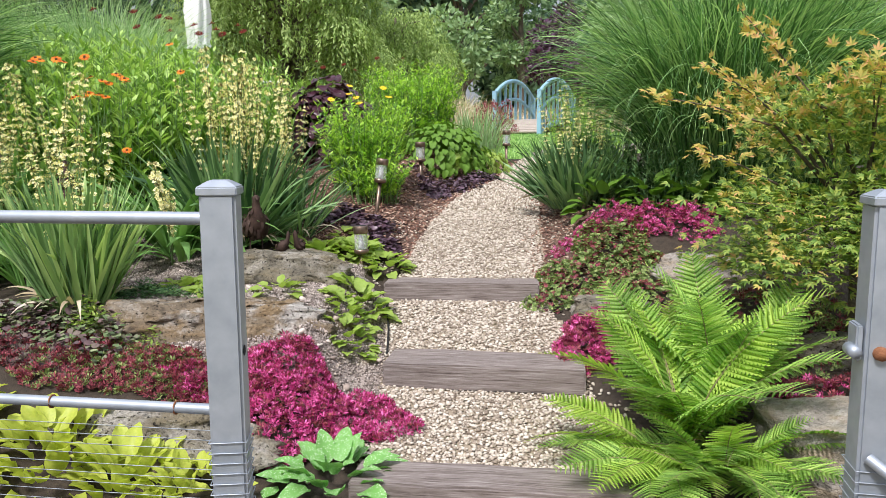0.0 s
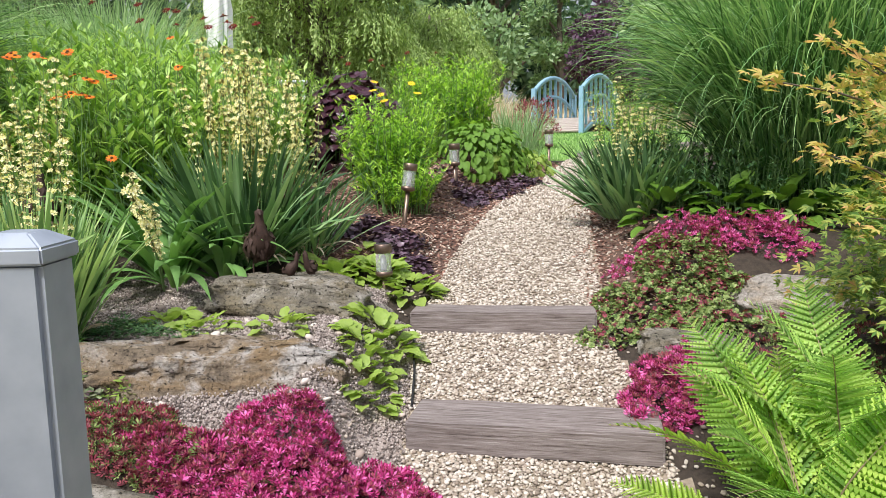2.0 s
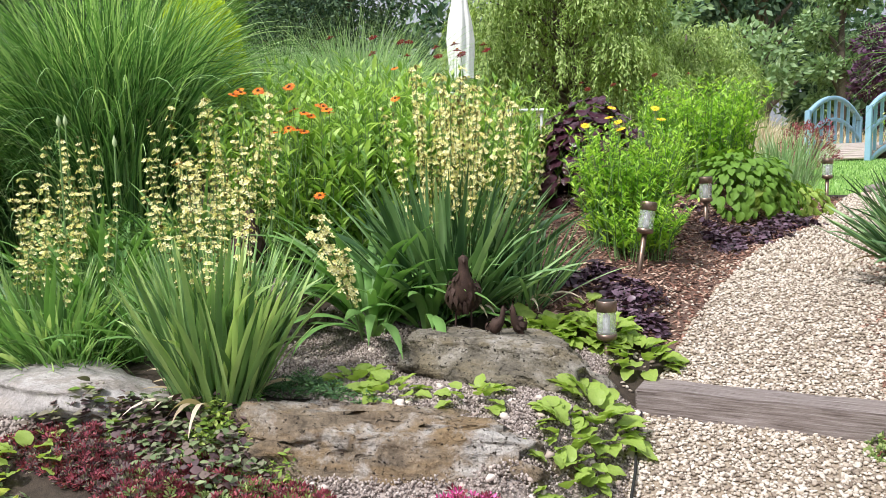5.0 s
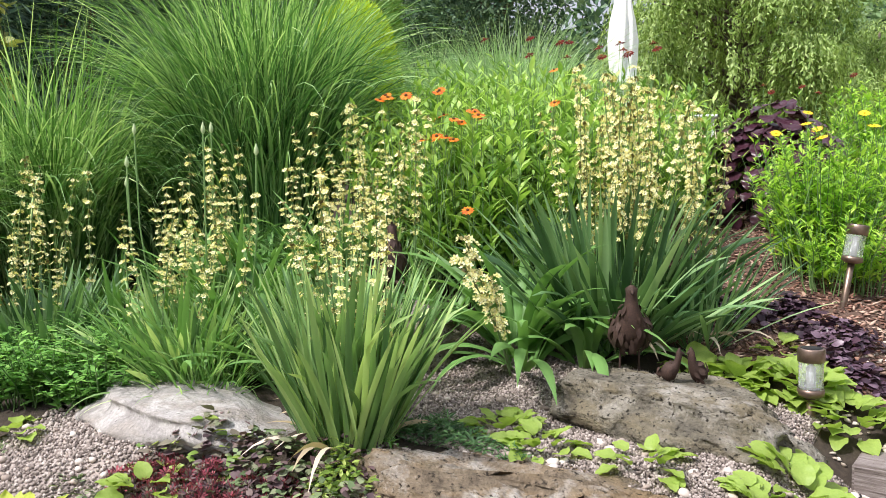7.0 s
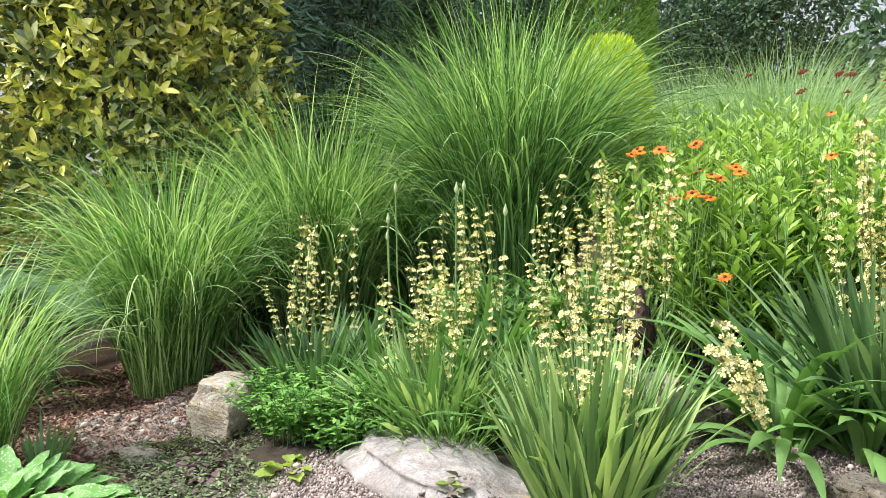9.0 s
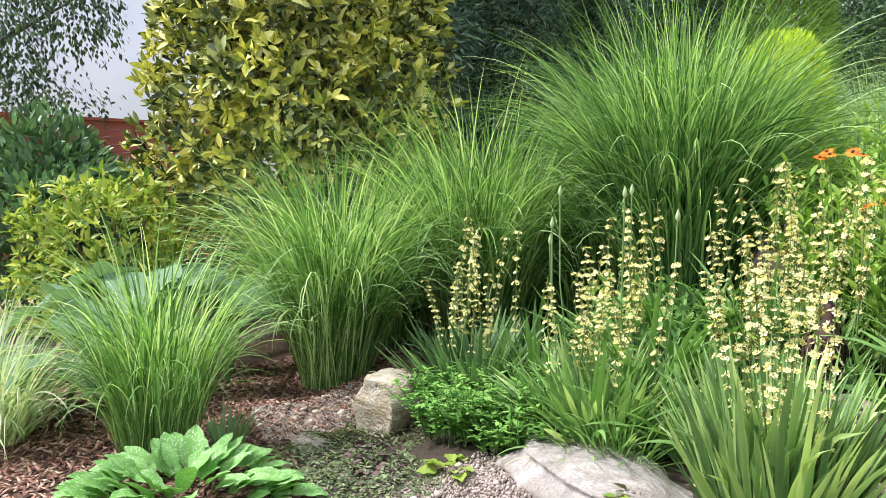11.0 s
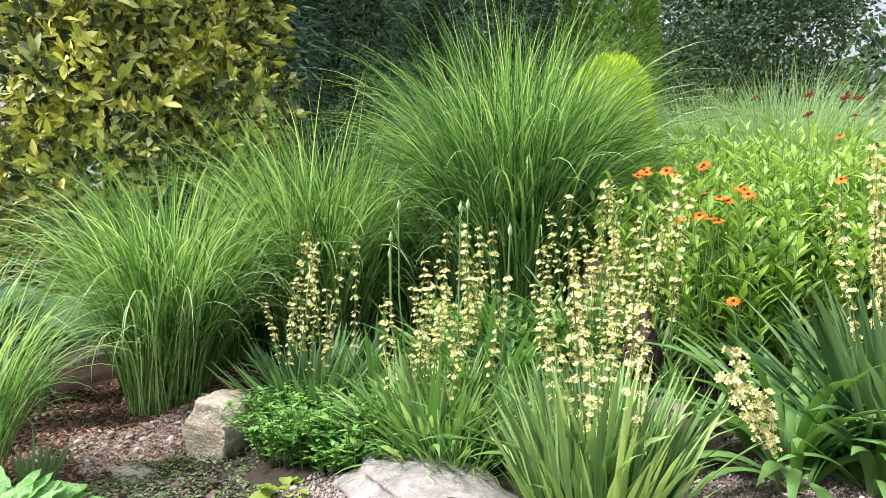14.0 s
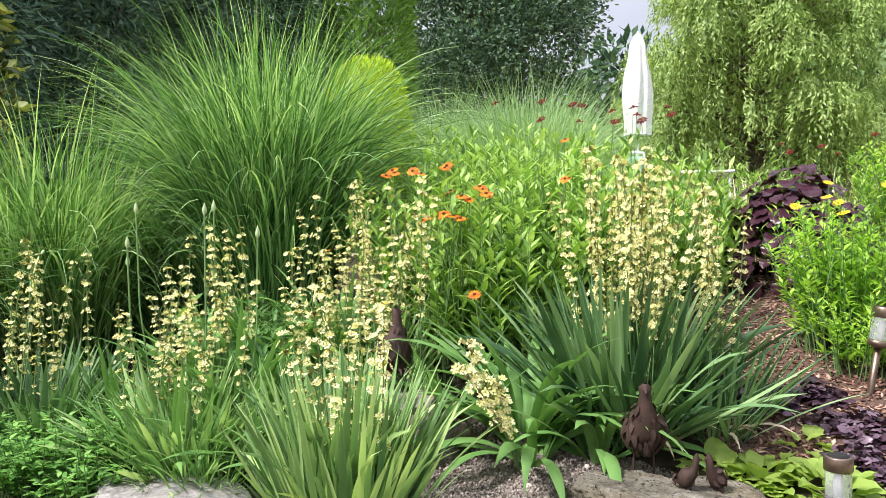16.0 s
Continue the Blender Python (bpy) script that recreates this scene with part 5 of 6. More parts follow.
sword_clump(-2.75, 4.35, 200, (0.35, 0.65), 0.024, 0.2, 24, (0.7, 1.15), IRIS_LEAF, "sword-leaved clump crowded with cream flower spikes", 65, 0.7, 0.36)
sword_clump(-3.0, 3.45, 260, (0.35, 0.6), 0.025, 0.17, 13, (0.6, 0.95), IRIS_LEAF, "sword-leaved clump with pale yellow flower spikes", 66, 0.9, 0.3, (0, -7))
sword_clump(-3.85, 3.15, 240, (0.35, 0.62), 0.025, 0.17, 12, (0.65, 1.12), IRIS_BLUE, "sword-leaved clump with pale yellow flower spikes", 67, 0.9, 0.3, (0, -4))
sword_clump(-3.35, 3.85, 200, (0.3, 0.55), 0.024, 0.15, 12, (0.7, 1.1), IRIS_LEAF, "sword-leaved clump with pale yellow flower spikes", 68, 0.9, 0.3)
lean_stalk = thing("yellow_eyed_grass", (-1.74, 4.26, gz(-1.74, 4.26)), "leaning pale cream flower spike over the rock", "flowering perennial", "cream-flowered sword-leaf clumps")
for k, (dx, dy, dz, wide) in enumerate(((0.36, -0.72, 0.66, 1.2), (0.34, -0.70, 0.60, 1.3), (0.26, -0.5, 0.52, 1.0))):
    d = Vector((dx, dy, dz))
    part("flower_spike", SPIKES[k], lean_stalk, m=d.to_track_quat("Z", "Y").to_matrix().to_4x4() @ Matrix.Diagonal((wide, wide, d.length, 1)))


def strap_clump(x, y, n, length, width, label, seed, mat=STRAP, lean=0.9, bend=(0.5, 1.6)):
    r = np.random.default_rng(seed)
    t = thing("strap_leaf_plant", (x, y, gz(x, y)), label, "perennial", "strap-leaved plants")
    for k in range(n):
        az = r.uniform(0, TAU)
        v = blades(np.array([(0.05 * math.cos(az), 0.05 * math.sin(az), 0.0)]), np.array([az]), r.uniform(*length, 1), np.array([width * r.uniform(0.8, 1.2)]), np.array([lean * r.uniform(0.15, 0.9)]), r.uniform(*bend, 1), mat, 9, r, 0.3, 1.4, 3.4, 0.3)
        part("leaf", mesh_of("leaf", [v], True), t)
    return t


strap_clump(-1.82, 4.42, 56, (0.45, 0.9), 0.046, "broad arching green strap leaves over the grit", 71, STRAP)
strap_clump(-1.5, 4.52, 16, (0.4, 0.62), 0.05, "broad drooping green strap leaves behind the hen", 72, STRAP, 1.1, (0.8, 1.9))
strap_clump(-1.72, 4.34, 20, (0.45, 0.66), 0.046, "drooping green strap leaves hanging over the grit", 76, STRAP, 1.2, (1.0, 1.9))
strap_clump(-2.62, 3.62, 46, (0.35, 0.6), 0.028, "fresh green strap leaves among the flower spikes", 73, STRAP, 0.9, (0.2, 1.0))
strap_clump(-3.0, 3.9, 44, (0.4, 0.7), 0.03, "fresh green strap leaves among the flower spikes", 74, STRAP, 0.8, (0.2, 1.0))
for k_, (x_, y_, n_) in enumerate(((-3.6, 3.42, 30), (-2.85, 3.28, 30), (-2.3, 3.62, 30), (-3.75, 4.1, 34), (-3.3, 4.35, 34), (-4.25, 3.75, 34), (-2.65, 4.05, 34), (-2.15, 4.25, 26))):
    strap_clump(x_, y_, n_, (0.35, 0.66), 0.024, "fresh green strap leaves filling the flower bed", 700 + k_, STRAP, 0.8, (0.1, 1.1))
for k_, (x_, y_) in enumerate(((-3.3, 4.12), (-2.9, 4.3), (-3.62, 3.85), (-3.05, 3.72))):
    strap_clump(x_, y_, 36, (0.45, 0.85), 0.032, "tall fresh green strap leaves before the silver grass", 730 + k_, STRAP, 0.6, (0.2, 1.2))
strap_clump(-3.4, 3.55, 36, (0.35, 0.6), 0.026, "fresh green strap leaves among the flower spikes", 75, STRAP, 0.9, (0.3, 1.2))

for k, (x, y) in enumerate(((-3.2, 3.95), (-2.85, 4.25), (-3.65, 4.15))):
    leafy_stems(x, y, 26, (0.3, 0.58), 0.24, LEAF_NEAR, 0.19, 12, STRAP, "leafy green clump with long lance leaves", 760 + k, "lance_leaf_plant", "perennial", "lance-leaved plants", 0.3, up=1.0)

alliums = thing("allium", (-3.12, 3.62, gz(-3.12, 3.62)), "tall thin allium stems with closed buds", "allium")
for k, (dx, dy, h) in enumerate(((0, 0, 1.16), (-0.42, -0.12, 1.17), (-0.36, -0.2, 1.0), (0.28, 0.1, 1.05), (-0.15, 0.15, 1.18), (-0.55, -0.1, 0.9))):
    part("stem", mesh_of("stem", [tube([(dx * 0.7, dy * 0.7, 0), (dx * 0.95, dy, h * 0.6), (dx, dy, h)], 0.0045, 5, STEM)]), alliums)
    part("bud", mesh_of("bud", [lathe([(0.003, h - 0.004), (0.012, h + 0.012), (0.010, h + 0.03), (0.003, h + 0.05), (0, h + 0.06)], 8, BUD)], True), alliums, "pointed pale green bud", pose(dx, dy, 0))

# ---- mint corner and lower left bed
leafy_stems(-3.38, 2.98, 210, (0.18, 0.33), 0.30, LEAF, 0.066, 20, MINT_LEAF, "dense low clump of fresh green mint", 80, "mint", "herb", up=0.3)
leafy_stems(-3.10, 3.05, 110, (0.14, 0.28), 0.22, LEAF, 0.062, 16, MINT_LEAF, "dense low clump of fresh green mint", 81, "mint", "herb", up=0.3)
grass_clump(-2.75, 3.32, 260, (0.3, 0.55), 0.008, 0.16, 0.9, (0.4, 1.6), GRASS_FRESH, "loose tuft of fine green grass behind the slab", 89)
leafy_stems(-3.75, 3.05, 90, (0.14, 0.26), 0.24, LEAF, 0.062, 18, MINT_LEAF, "dense low clump of fresh green mint", 79, "mint", "herb", up=0.3)
grass_clump(-3.18, 3.28, 240, (0.3, 0.55), 0.008, 0.14, 0.9, (0.4, 1.6), GRASS_FRESH, "loose tuft of fine green grass beside the slab", 82)
mat_plant(-3.5, 2.36, 6500, 0.66, 0.36, 0.04, LEAF, (0.012, 0.03), MOSS_LEAF, "mossy green carpet with bronze bugle leaves", 83, "bugle", "ground cover", "bronze ground covers", second=(AJUGA_LEAF, 0.2))
mat_plant(-3.45, 2.42, 90, 0.3, 0.14, 0.06, LEAF_BROAD, (0.03, 0.06), AJUGA_LEAF, "patch of larger bronze bugle leaves in moss", 78, "bugle", "ground cover", "bronze ground covers")
mat_plant(-2.12, 2.96, 420, 0.26, 0.14, 0.12, LEAF_BROAD, (0.03, 0.055), AJUGA_LEAF, "bronze and green leaves below the slab", 84, "bugle", "ground cover", "bronze ground covers", second=(LIME_LEAF, 0.2))
leaf_rosette(-2.98, 2.66, 10, 0.095, 0.1, 0.04, LIME, "yellow-green leaves beside the slab", 85, "lime_foliage_plant", "ground cover", "lime ground covers", (0, 40))
leaf_rosette(-2.15, 2.72, 18, 0.085, 0.16, 0.05, LIME, "yellow-green leaves beside the slab", 86, "lime_foliage_plant", "ground cover", "lime ground covers", (0, 40))
mat_plant(-2.2, 2.5, 700, 0.3, 0.14, 0.05, LEAF, (0.015, 0.036), MOSS_LEAF, "mossy green carpet below the slab", 77, "moss_carpet", "ground cover", "bronze ground covers", second=(AJUGA_LEAF, 0.3))
leaf_rosette(-3.18, 1.55, 190, 0.16, 0.56, 0.2, LUNG, "large lungwort with white-spotted leaves", 87, "lungwort", "perennial", "lungworts", (0, 60))
strap_clump(-3.85, 1.78, 26, (0.18, 0.34), 0.018, "small grey-green strappy tuft", 88, IRIS_BLUE, 0.7, (0.0, 0.5))
grass_clump(-4.1, 1.46, 700, (0.7, 1.55), 0.0095, 0.19, 0.30, (0.5, 3.0), GRASS_FRESH, "tall fresh green fountain grass in bark mulch", 90)
grass_clump(-5.0, 2.62, 2000, (1.0, 2.2), 0.010, 0.23, 0.30, (0.5, 3.0), GRASS_FRESH, "tall fresh green fountain grass in bark mulch", 91)
for k, (x, y) in enumerate(((-5.9, 3.2), (-6.1, 4.6), (-5.6, 5.3))):
    grass_clump(x, y, 1000, (0.7, 1.5), 0.012, 0.35, 0.4, (0.5, 2.6), GRASS_FRESH, "lower arching green grass filling the bed behind", 500 + k)
grass_clump(-5.0, 4.75, 1800, (0.8, 1.7), 0.012, 0.4, 0.35, (0.5, 2.6), GRASS_DEEP, "arching deep green grass between the taller clumps", 97)
grass_clump(-4.5, 0.62, 500, (0.6, 1.1), 0.009, 0.2, 0.8, (0.6, 2.2), GRASS_STRIPE, "cream-striped arching grass", 92)
grass_clump(-5.32, 3.85, 2900, (1.2, 2.45), 0.012, 0.36, 0.33, (0.5, 3.0), GRASS_FRESH, "tall fresh green fountain grass behind the flowers", 93)
grass_clump(-4.2, 4.84, 3200, (1.3, 2.6), 0.0125, 0.38, 0.16, (0.4, 2.6), GRASS_DEEP, "huge arching clump of deep green silver grass", 94, segs=16)
grass_clump(-4.4, 4.94, 2100, (1.65, 2.85), 0.0125, 0.38, 0.13, (0.4, 2.3), GRASS_FRESH, "huge arching clump of bright green silver grass", 95, segs=16)
for k, (x, y, s, h, az) in enumerate(((-5.25, 1.15, 0.48, 0.66, 200), (-5.45, 1.95, 0.48, 0.75, 300), (-4.9, 0.95, 0.42, 0.4, 240), (-5.6, 1.5, 0.46, 0.8, 260))):
    t = thing("giant_leaf_plant", (x, y, gz(x, y)), "large rounded matt green leaves on thick stalks", "perennial", "giant leaves")
    for q in range(4):
        a_ = radians(az + 80 * q)
        dx, dy = 0.22 * math.cos(a_), 0.22 * math.sin(a_)
        part("stalk", mesh_of("stalk", [tube([(0, 0, 0), (dx * 0.6, dy * 0.6, h * 0.7), (dx, dy, h)], 0.014, 6, STEM)]), t)
        part("leaf", GIANT[q], t, m=pose(dx * 0.7, dy * 0.7, h, -5 - 10 * q, 8, az + 80 * q - 90) @ Matrix.Scale(s, 4))


# ---- shrubs as many-leaved crowns
def shrub(x, y, size, z_low, n, shape, leaf, mats, label, seed, name="shrub", category="shrub", lumps=0.16, group="", depth=0.3, hang=0.0, whorl=0):
    """Stems and a lumpy crown: leaves lie in a thick outer shell with hollows."""
    r = np.random.default_rng(seed)
    z0 = gz(x, y)
    t = thing(name, (x, y, z0), label, category, group)
    rx, ry, h = size
    d = directions(n, r, -0.75, 1.0)
    off = r.uniform(-9, 9, 3)
    wave = (np.sin(d[:, 0] * 5 + off[0]) * np.sin(d[:, 1] * 5 + off[1]) + np.sin(d[:, 2] * 7 + off[2]) * 0.7 + 0.6 * np.sin(d[:, 0] * 13 + d[:, 2] * 11 + off[1])) * lumps
    rad = (1 + wave) * (1 - depth * r.random(n) ** 2)
    half = (h - z_low) / 2
    p = d * np.array((rx, ry, half)) * rad[:, None] + (0, 0, z_low + half)
    p[:, 2] = np.maximum(p[:, 2], 0.02)
    out = d + r.normal(0, 0.55, (n, 3)) + (0, 0, 0.25 - hang)
    nrm = d + r.normal(0, 0.45, (n, 3)) + (0, 0, 0.35)
    size_ = r.uniform(*leaf, n)
    if whorl:
        # leaves stand in whorls at the shoot tips
        p = np.repeat(p[::whorl], whorl, 0)[:n]
        axis = np.repeat((d + (0, 0, 0.5))[::whorl], whorl, 0)[:n]
        out = unit(axis) * 0.95 + unit(r.normal(0, 1, (n, 3)))
        p = p + unit(out) * r.uniform(-0.05, 0.03, (n, 1))
        nrm = axis + r.normal(0, 0.5, (n, 3))
        size_ = size_ * np.repeat(r.uniform(0.75, 1.2, n)[::whorl], whorl)[:n]
    cut = 0
    for k, (m_, share) in enumerate(mats):
        c = cut + int(n * share)
        part("crown", mesh_of("crown", [scatter(shape, p[cut:c], frames_of(out[cut:c], nrm[cut:c]), size_[cut:c], m_)]), t)
        cut = c
    for k in range(5):
        a_ = TAU * k / 5 + 0.4
        q = np.array((rx * 0.5 * math.cos(a_), ry * 0.5 * math.sin(a_), h * 0.75))
        part("stem", mesh_of("stem", [tube([(0.05 * math.cos(a_), 0.05 * math.sin(a_), -0.05), q * (0.4, 0.4, 0.5), q], [0.03, 0.02, 0.006], 6, BARK)]), t)
    return t


shrub(-6.85, 2.75, (1.25, 1.36, 4.9), 0.1, 30000, LEAF_OVAL, (0.08, 0.15), ((VARIEGATED_GREEN, 0.52), (VARIEGATED_GOLD, 0.48)), "tall glossy evergreen shrub with gold-splashed leaves", 101, "variegated_evergreen", lumps=0.12, depth=0.5, whorl=5)
shrub(-6.4, 1.12, (0.62, 0.6, 1.5), 0.0, 3600, LEAF_ROUND, (0.07, 0.12), ((EUONYMUS, 1.0),), "low golden-green euonymus shrub", 102, "euonymus", lumps=0.12, whorl=6)
shrub(-9.1, 0.4, (1.15, 1.05, 2.0), 0.0, 6000, LEAF_OVAL, (0.11, 0.19), ((BLUE_SHRUB, 1.0),), "blue-green broad-leaved shrub before the shed", 103, lumps=0.15)
shrub(-9.2, 1.6, (1.0, 1.0, 1.6), 0.0, 2400, LEAF_ROUND, (0.11, 0.17), ((BLUE_SHRUB, 1.0),), "blue-green broad-leaved shrub before the shed", 104, lumps=0.15)
shrub(-6.14, 7.7, (0.52, 0.52, 2.25), 0.1, 14000, DIAMOND_NARROW, (0.07, 0.13), ((GOLD_CONIFER, 1.0),), "rounded golden-yellow conifer behind the tall grass", 105, "golden_conifer", "conifer", 0.03, depth=0.2)
shrub(-9.3, 10.9, (0.75, 0.75, 6.0), 0.1, 9000, DIAMOND_NARROW, (0.14, 0.24), ((THUJA, 1.0),), "narrow bright green column conifer", 106, "column_conifer", "conifer", 0.07, "conifers")
for k, (x, y, w, h) in enumerate(((-11.0, 4.6, 1.6, 6.5), (-11.4, 7.0, 1.6, 7.0), (-10.8, 9.2, 1.4, 6.5))):
    shrub(x, y, (w, w, h), 0.1, 26000, DIAMOND_NARROW, (0.11, 0.24), ((YEW, 1.0),), "tall dark green conifer", 107 + k, "dark_conifer", "conifer", 0.12, "conifers", hang=0.7)


def leafy_dome(x, y, n, size, rx, ry, h, meshes, label, seed, name, category, low=0.0):
    """Large leaves overlapping like tiles on a dome; each is a part."""
    r = np.random.default_rng(seed)
    z0 = gz(x, y)
    t = thing(name, (x, y, z0), label, category)
    for k in range(n):
        d = directions(1, r, 0.0, 1.0)[0]
        az = math.degrees(math.atan2(d[1], d[0]))
        p = d * (rx, ry, h - low) * r.uniform(0.8, 1.05) + (0, 0, low)
        s = size * r.uniform(0.6, 1.15)
        el = -65 + 60 * d[2] + r.uniform(-15, 15)
        part("leaf", meshes[k % len(meshes)], t, m=pose(p[0], p[1], p[2], el, r.uniform(-20, 20), az - 90) @ Matrix.Scale(s, 4))
    return t


leafy_dome(-1.46, 7.5, 420, 0.12, 0.5, 0.48, 0.88, MAROON, "mound of large glossy dark maroon leaves", 112, "maroon_leaf_mound", "perennial")
leafy_dome(-0.36, 8.35, 620, 0.098, 0.56, 0.5, 0.58, HOSTA, "mound of broad green hosta-like leaves", 113, "hosta", "perennial", 0.05)
leafy_dome(0.02, 8.75, 130, 0.11, 0.4, 0.35, 0.28, LIME, "low lighter green leafy clump by the path", 114, "hosta", "perennial", 0.02)

# ---- mulch bed
leafy_stems(-0.88, 6.35, 190, (0.5, 0.88), 0.27, LEAF_LANCE, 0.105, 26, BUSH_LEAF, "bushy yellow-green coreopsis with golden flowers", 120, "coreopsis", "flowering perennial", lean=0.28,
            flowers=[(FLOWER_YELLOW, 0.035, x, y, z) for x, y, z in ((-0.97, 6.2, 1.83), (-0.92, 6.25, 1.80), (-0.72, 6.5, 1.90), (-1.12, 6.15, 1.78), (-0.85, 6.05, 1.74), (-1.05, 6.6, 1.93), (-0.62, 6.2, 1.80))], bud=40)
leafy_stems(-0.72, 6.02, 60, (0.2, 0.5), 0.2, LEAF_LANCE, 0.10, 16, BUSH_LEAF, "bushy yellow-green coreopsis shoots at the foot", 121, "coreopsis", "flowering perennial", lean=0.4)
leafy_stems(-0.78, 9.0, 220, (0.7, 1.05), 0.48, LEAF_LANCE, 0.13, 20, BUSH_LEAF, "tall bright green leafy clump beyond the hosta", 122, "sneezeweed", "flowering perennial", "sneezeweeds", lean=0.2, bud=40)
grass_clump(-0.05, 9.9, 420, (0.6, 1.0), 0.009, 0.28, 0.4, (0.2, 1.2), GRASS_PALE, "upright pale green grass tuft", 123)
shrub(0.15, 12.6, (0.35, 0.35, 0.75), 0.0, 2600, DIAMOND, (0.025, 0.045), ((SEDUM_RED, 1.0),), "small red-brown leaved shrub", 124)
for k, (x, y, rx, ry) in enumerate(((-1.12, 5.38, 0.24, 0.13), (-0.62, 5.28, 0.2, 0.12), (-0.25, 7.35, 0.36, 0.32), (0.05, 7.95, 0.24, 0.25), (-0.85, 5.55, 0.12, 0.1), (-1.4, 5.2, 0.2, 0.12), (-0.5, 5.0, 0.16, 0.1), (-0.28, 6.95, 0.14, 0.2))):
    mat_plant(x, y, int(1700 * rx), rx, ry, 0.09, LEAF_BROAD, (0.03, 0.055), PURPLE_LEAF, "low clump of crinkled purple-black leaves on mulch", 130 + k, "purple_bugle", "ground cover", "purple ground covers")
leaf_rosette(-0.80, 5.05, 9, 0.10, 0.1, 0.04, LIME, "small yellow-green plant on the mulch", 140, "lime_foliage_plant", "ground cover", "lime ground covers", (0, 40))

# ---- sneezeweed bank
oranges = [(-2.31, 4.52, 1.73), (-2.40, 4.55, 1.74), (-2.46, 4.50, 1.72), (-2.34, 4.62, 1.83), (-2.44, 4.66, 1.86), (-2.28, 4.70, 1.88), (-2.18, 4.62, 1.84), (-2.70, 4.50, 1.96), (-2.62, 4.56, 1.97), (-2.76, 4.55, 1.98), (-2.5, 4.7, 2.0)]
singles = [(-2.87, 4.157, 1.55), (-2.05, 4.35, 1.36), (-1.95, 5.0, 1.92), (-2.3, 5.6, 2.2)]
reds = [(-3.32, 6.29, 2.57), (-2.68, 6.45, 2.39), (-2.95, 6.35, 2.42), (-2.45, 6.55, 2.38), (-3.1, 6.6, 2.6), (-2.3, 6.6, 2.42), (-2.4, 6.75, 2.5), (-2.2, 6.9, 2.5), (-2.8, 6.7, 2.55), (-2.6, 6.8, 2.5), (-3.0, 6.9, 2.6), (-2.05, 6.6, 2.4), (-2.15, 6.35, 2.34)]
banks = [(-2.35, 4.98, 130, (0.7, 1.1), 0.44), (-2.9, 5.05, 100, (0.7, 1.15), 0.4), (-2.15, 5.55, 110, (0.8, 1.18), 0.42), (-2.75, 5.65, 110, (0.85, 1.25), 0.45), (-3.35, 5.75, 100, (0.85, 1.3), 0.42),
         (-2.2, 6.1, 75, (0.8, 1.16), 0.45), (-2.9, 6.25, 85, (0.9, 1.26), 0.48), (-3.6, 6.4, 80, (0.9, 1.33), 0.48), (-2.4, 7.0, 60, (0.8, 1.15), 0.5), (-3.3, 7.2, 70, (0.95, 1.3), 0.55), (-4.2, 7.2, 70, (0.95, 1.38), 0.5),
         (-1.95, 6.75, 45, (0.5, 0.82), 0.32), (-2.0, 7.6, 45, (0.55, 0.85), 0.38)]
for k, (x, y, n, h, rad) in enumerate(banks):
    fl = []
    if k == 0:
        fl = [(FLOWER_ORANGE, 0.040, *p) for p in oranges] + [(FLOWER_ORANGE, 0.034, p[0] + 0.045 * math.cos(q * 2.4), p[1] + 0.045 * math.sin(q * 2.4), p[2] - 0.015) for q, p in enumerate(oranges)]
    elif k == 1:
        fl = [(FLOWER_ORANGE, 0.035, *p) for p in singles]
    elif k == 6:
        fl = [(FLOWER_RED, 0.045, *p[:2], p[2] + 0.05) for p in reds]
    leafy_stems(x, y, n, h, rad, LEAF_NEAR if k < 5 else LEAF_LANCE, 0.155, 17, HELEN_LEAF, "tall leafy sneezeweed clump" + (" with orange daisies" if k < 2 else " with dark red daisies" if k == 6 else " not yet in flower"), 150 + k, "sneezeweed", "flowering perennial", "sneezeweeds", 0.15, fl, 12, 1.5)
reds2 = [(-1.75, 8.4, 2.3), (-1.55, 8.6, 2.35), (-1.2, 8.9, 2.45), (-1.9, 8.7, 2.4), (-1.35, 8.3, 2.25), (-0.95, 9.4, 2.5)]
leafy_stems(-1.6, 8.6, 60, (0.6, 0.95), 0.55, LEAF_NARROW, 0.12, 15, HELEN_LEAF, "tall leafy sneezeweed clump with red daisies", 170, "sneezeweed", "flowering perennial", "sneezeweeds", 0.15, [(FLOWER_RED, 0.038, *p) for p in reds2])
for k, (x, y) in enumerate(((-5.0, 9.3), (-5.9, 9.0), (-4.6, 8.6), (-6.6, 9.7), (-5.4, 10.2))):
    grass_clump(x, y, 1200, (1.5, 2.35), 0.012, 0.5, 0.4, (0.3, 2.2), GRASS_PALE, "soft pale green feathery grass behind the bank", 180 + k)

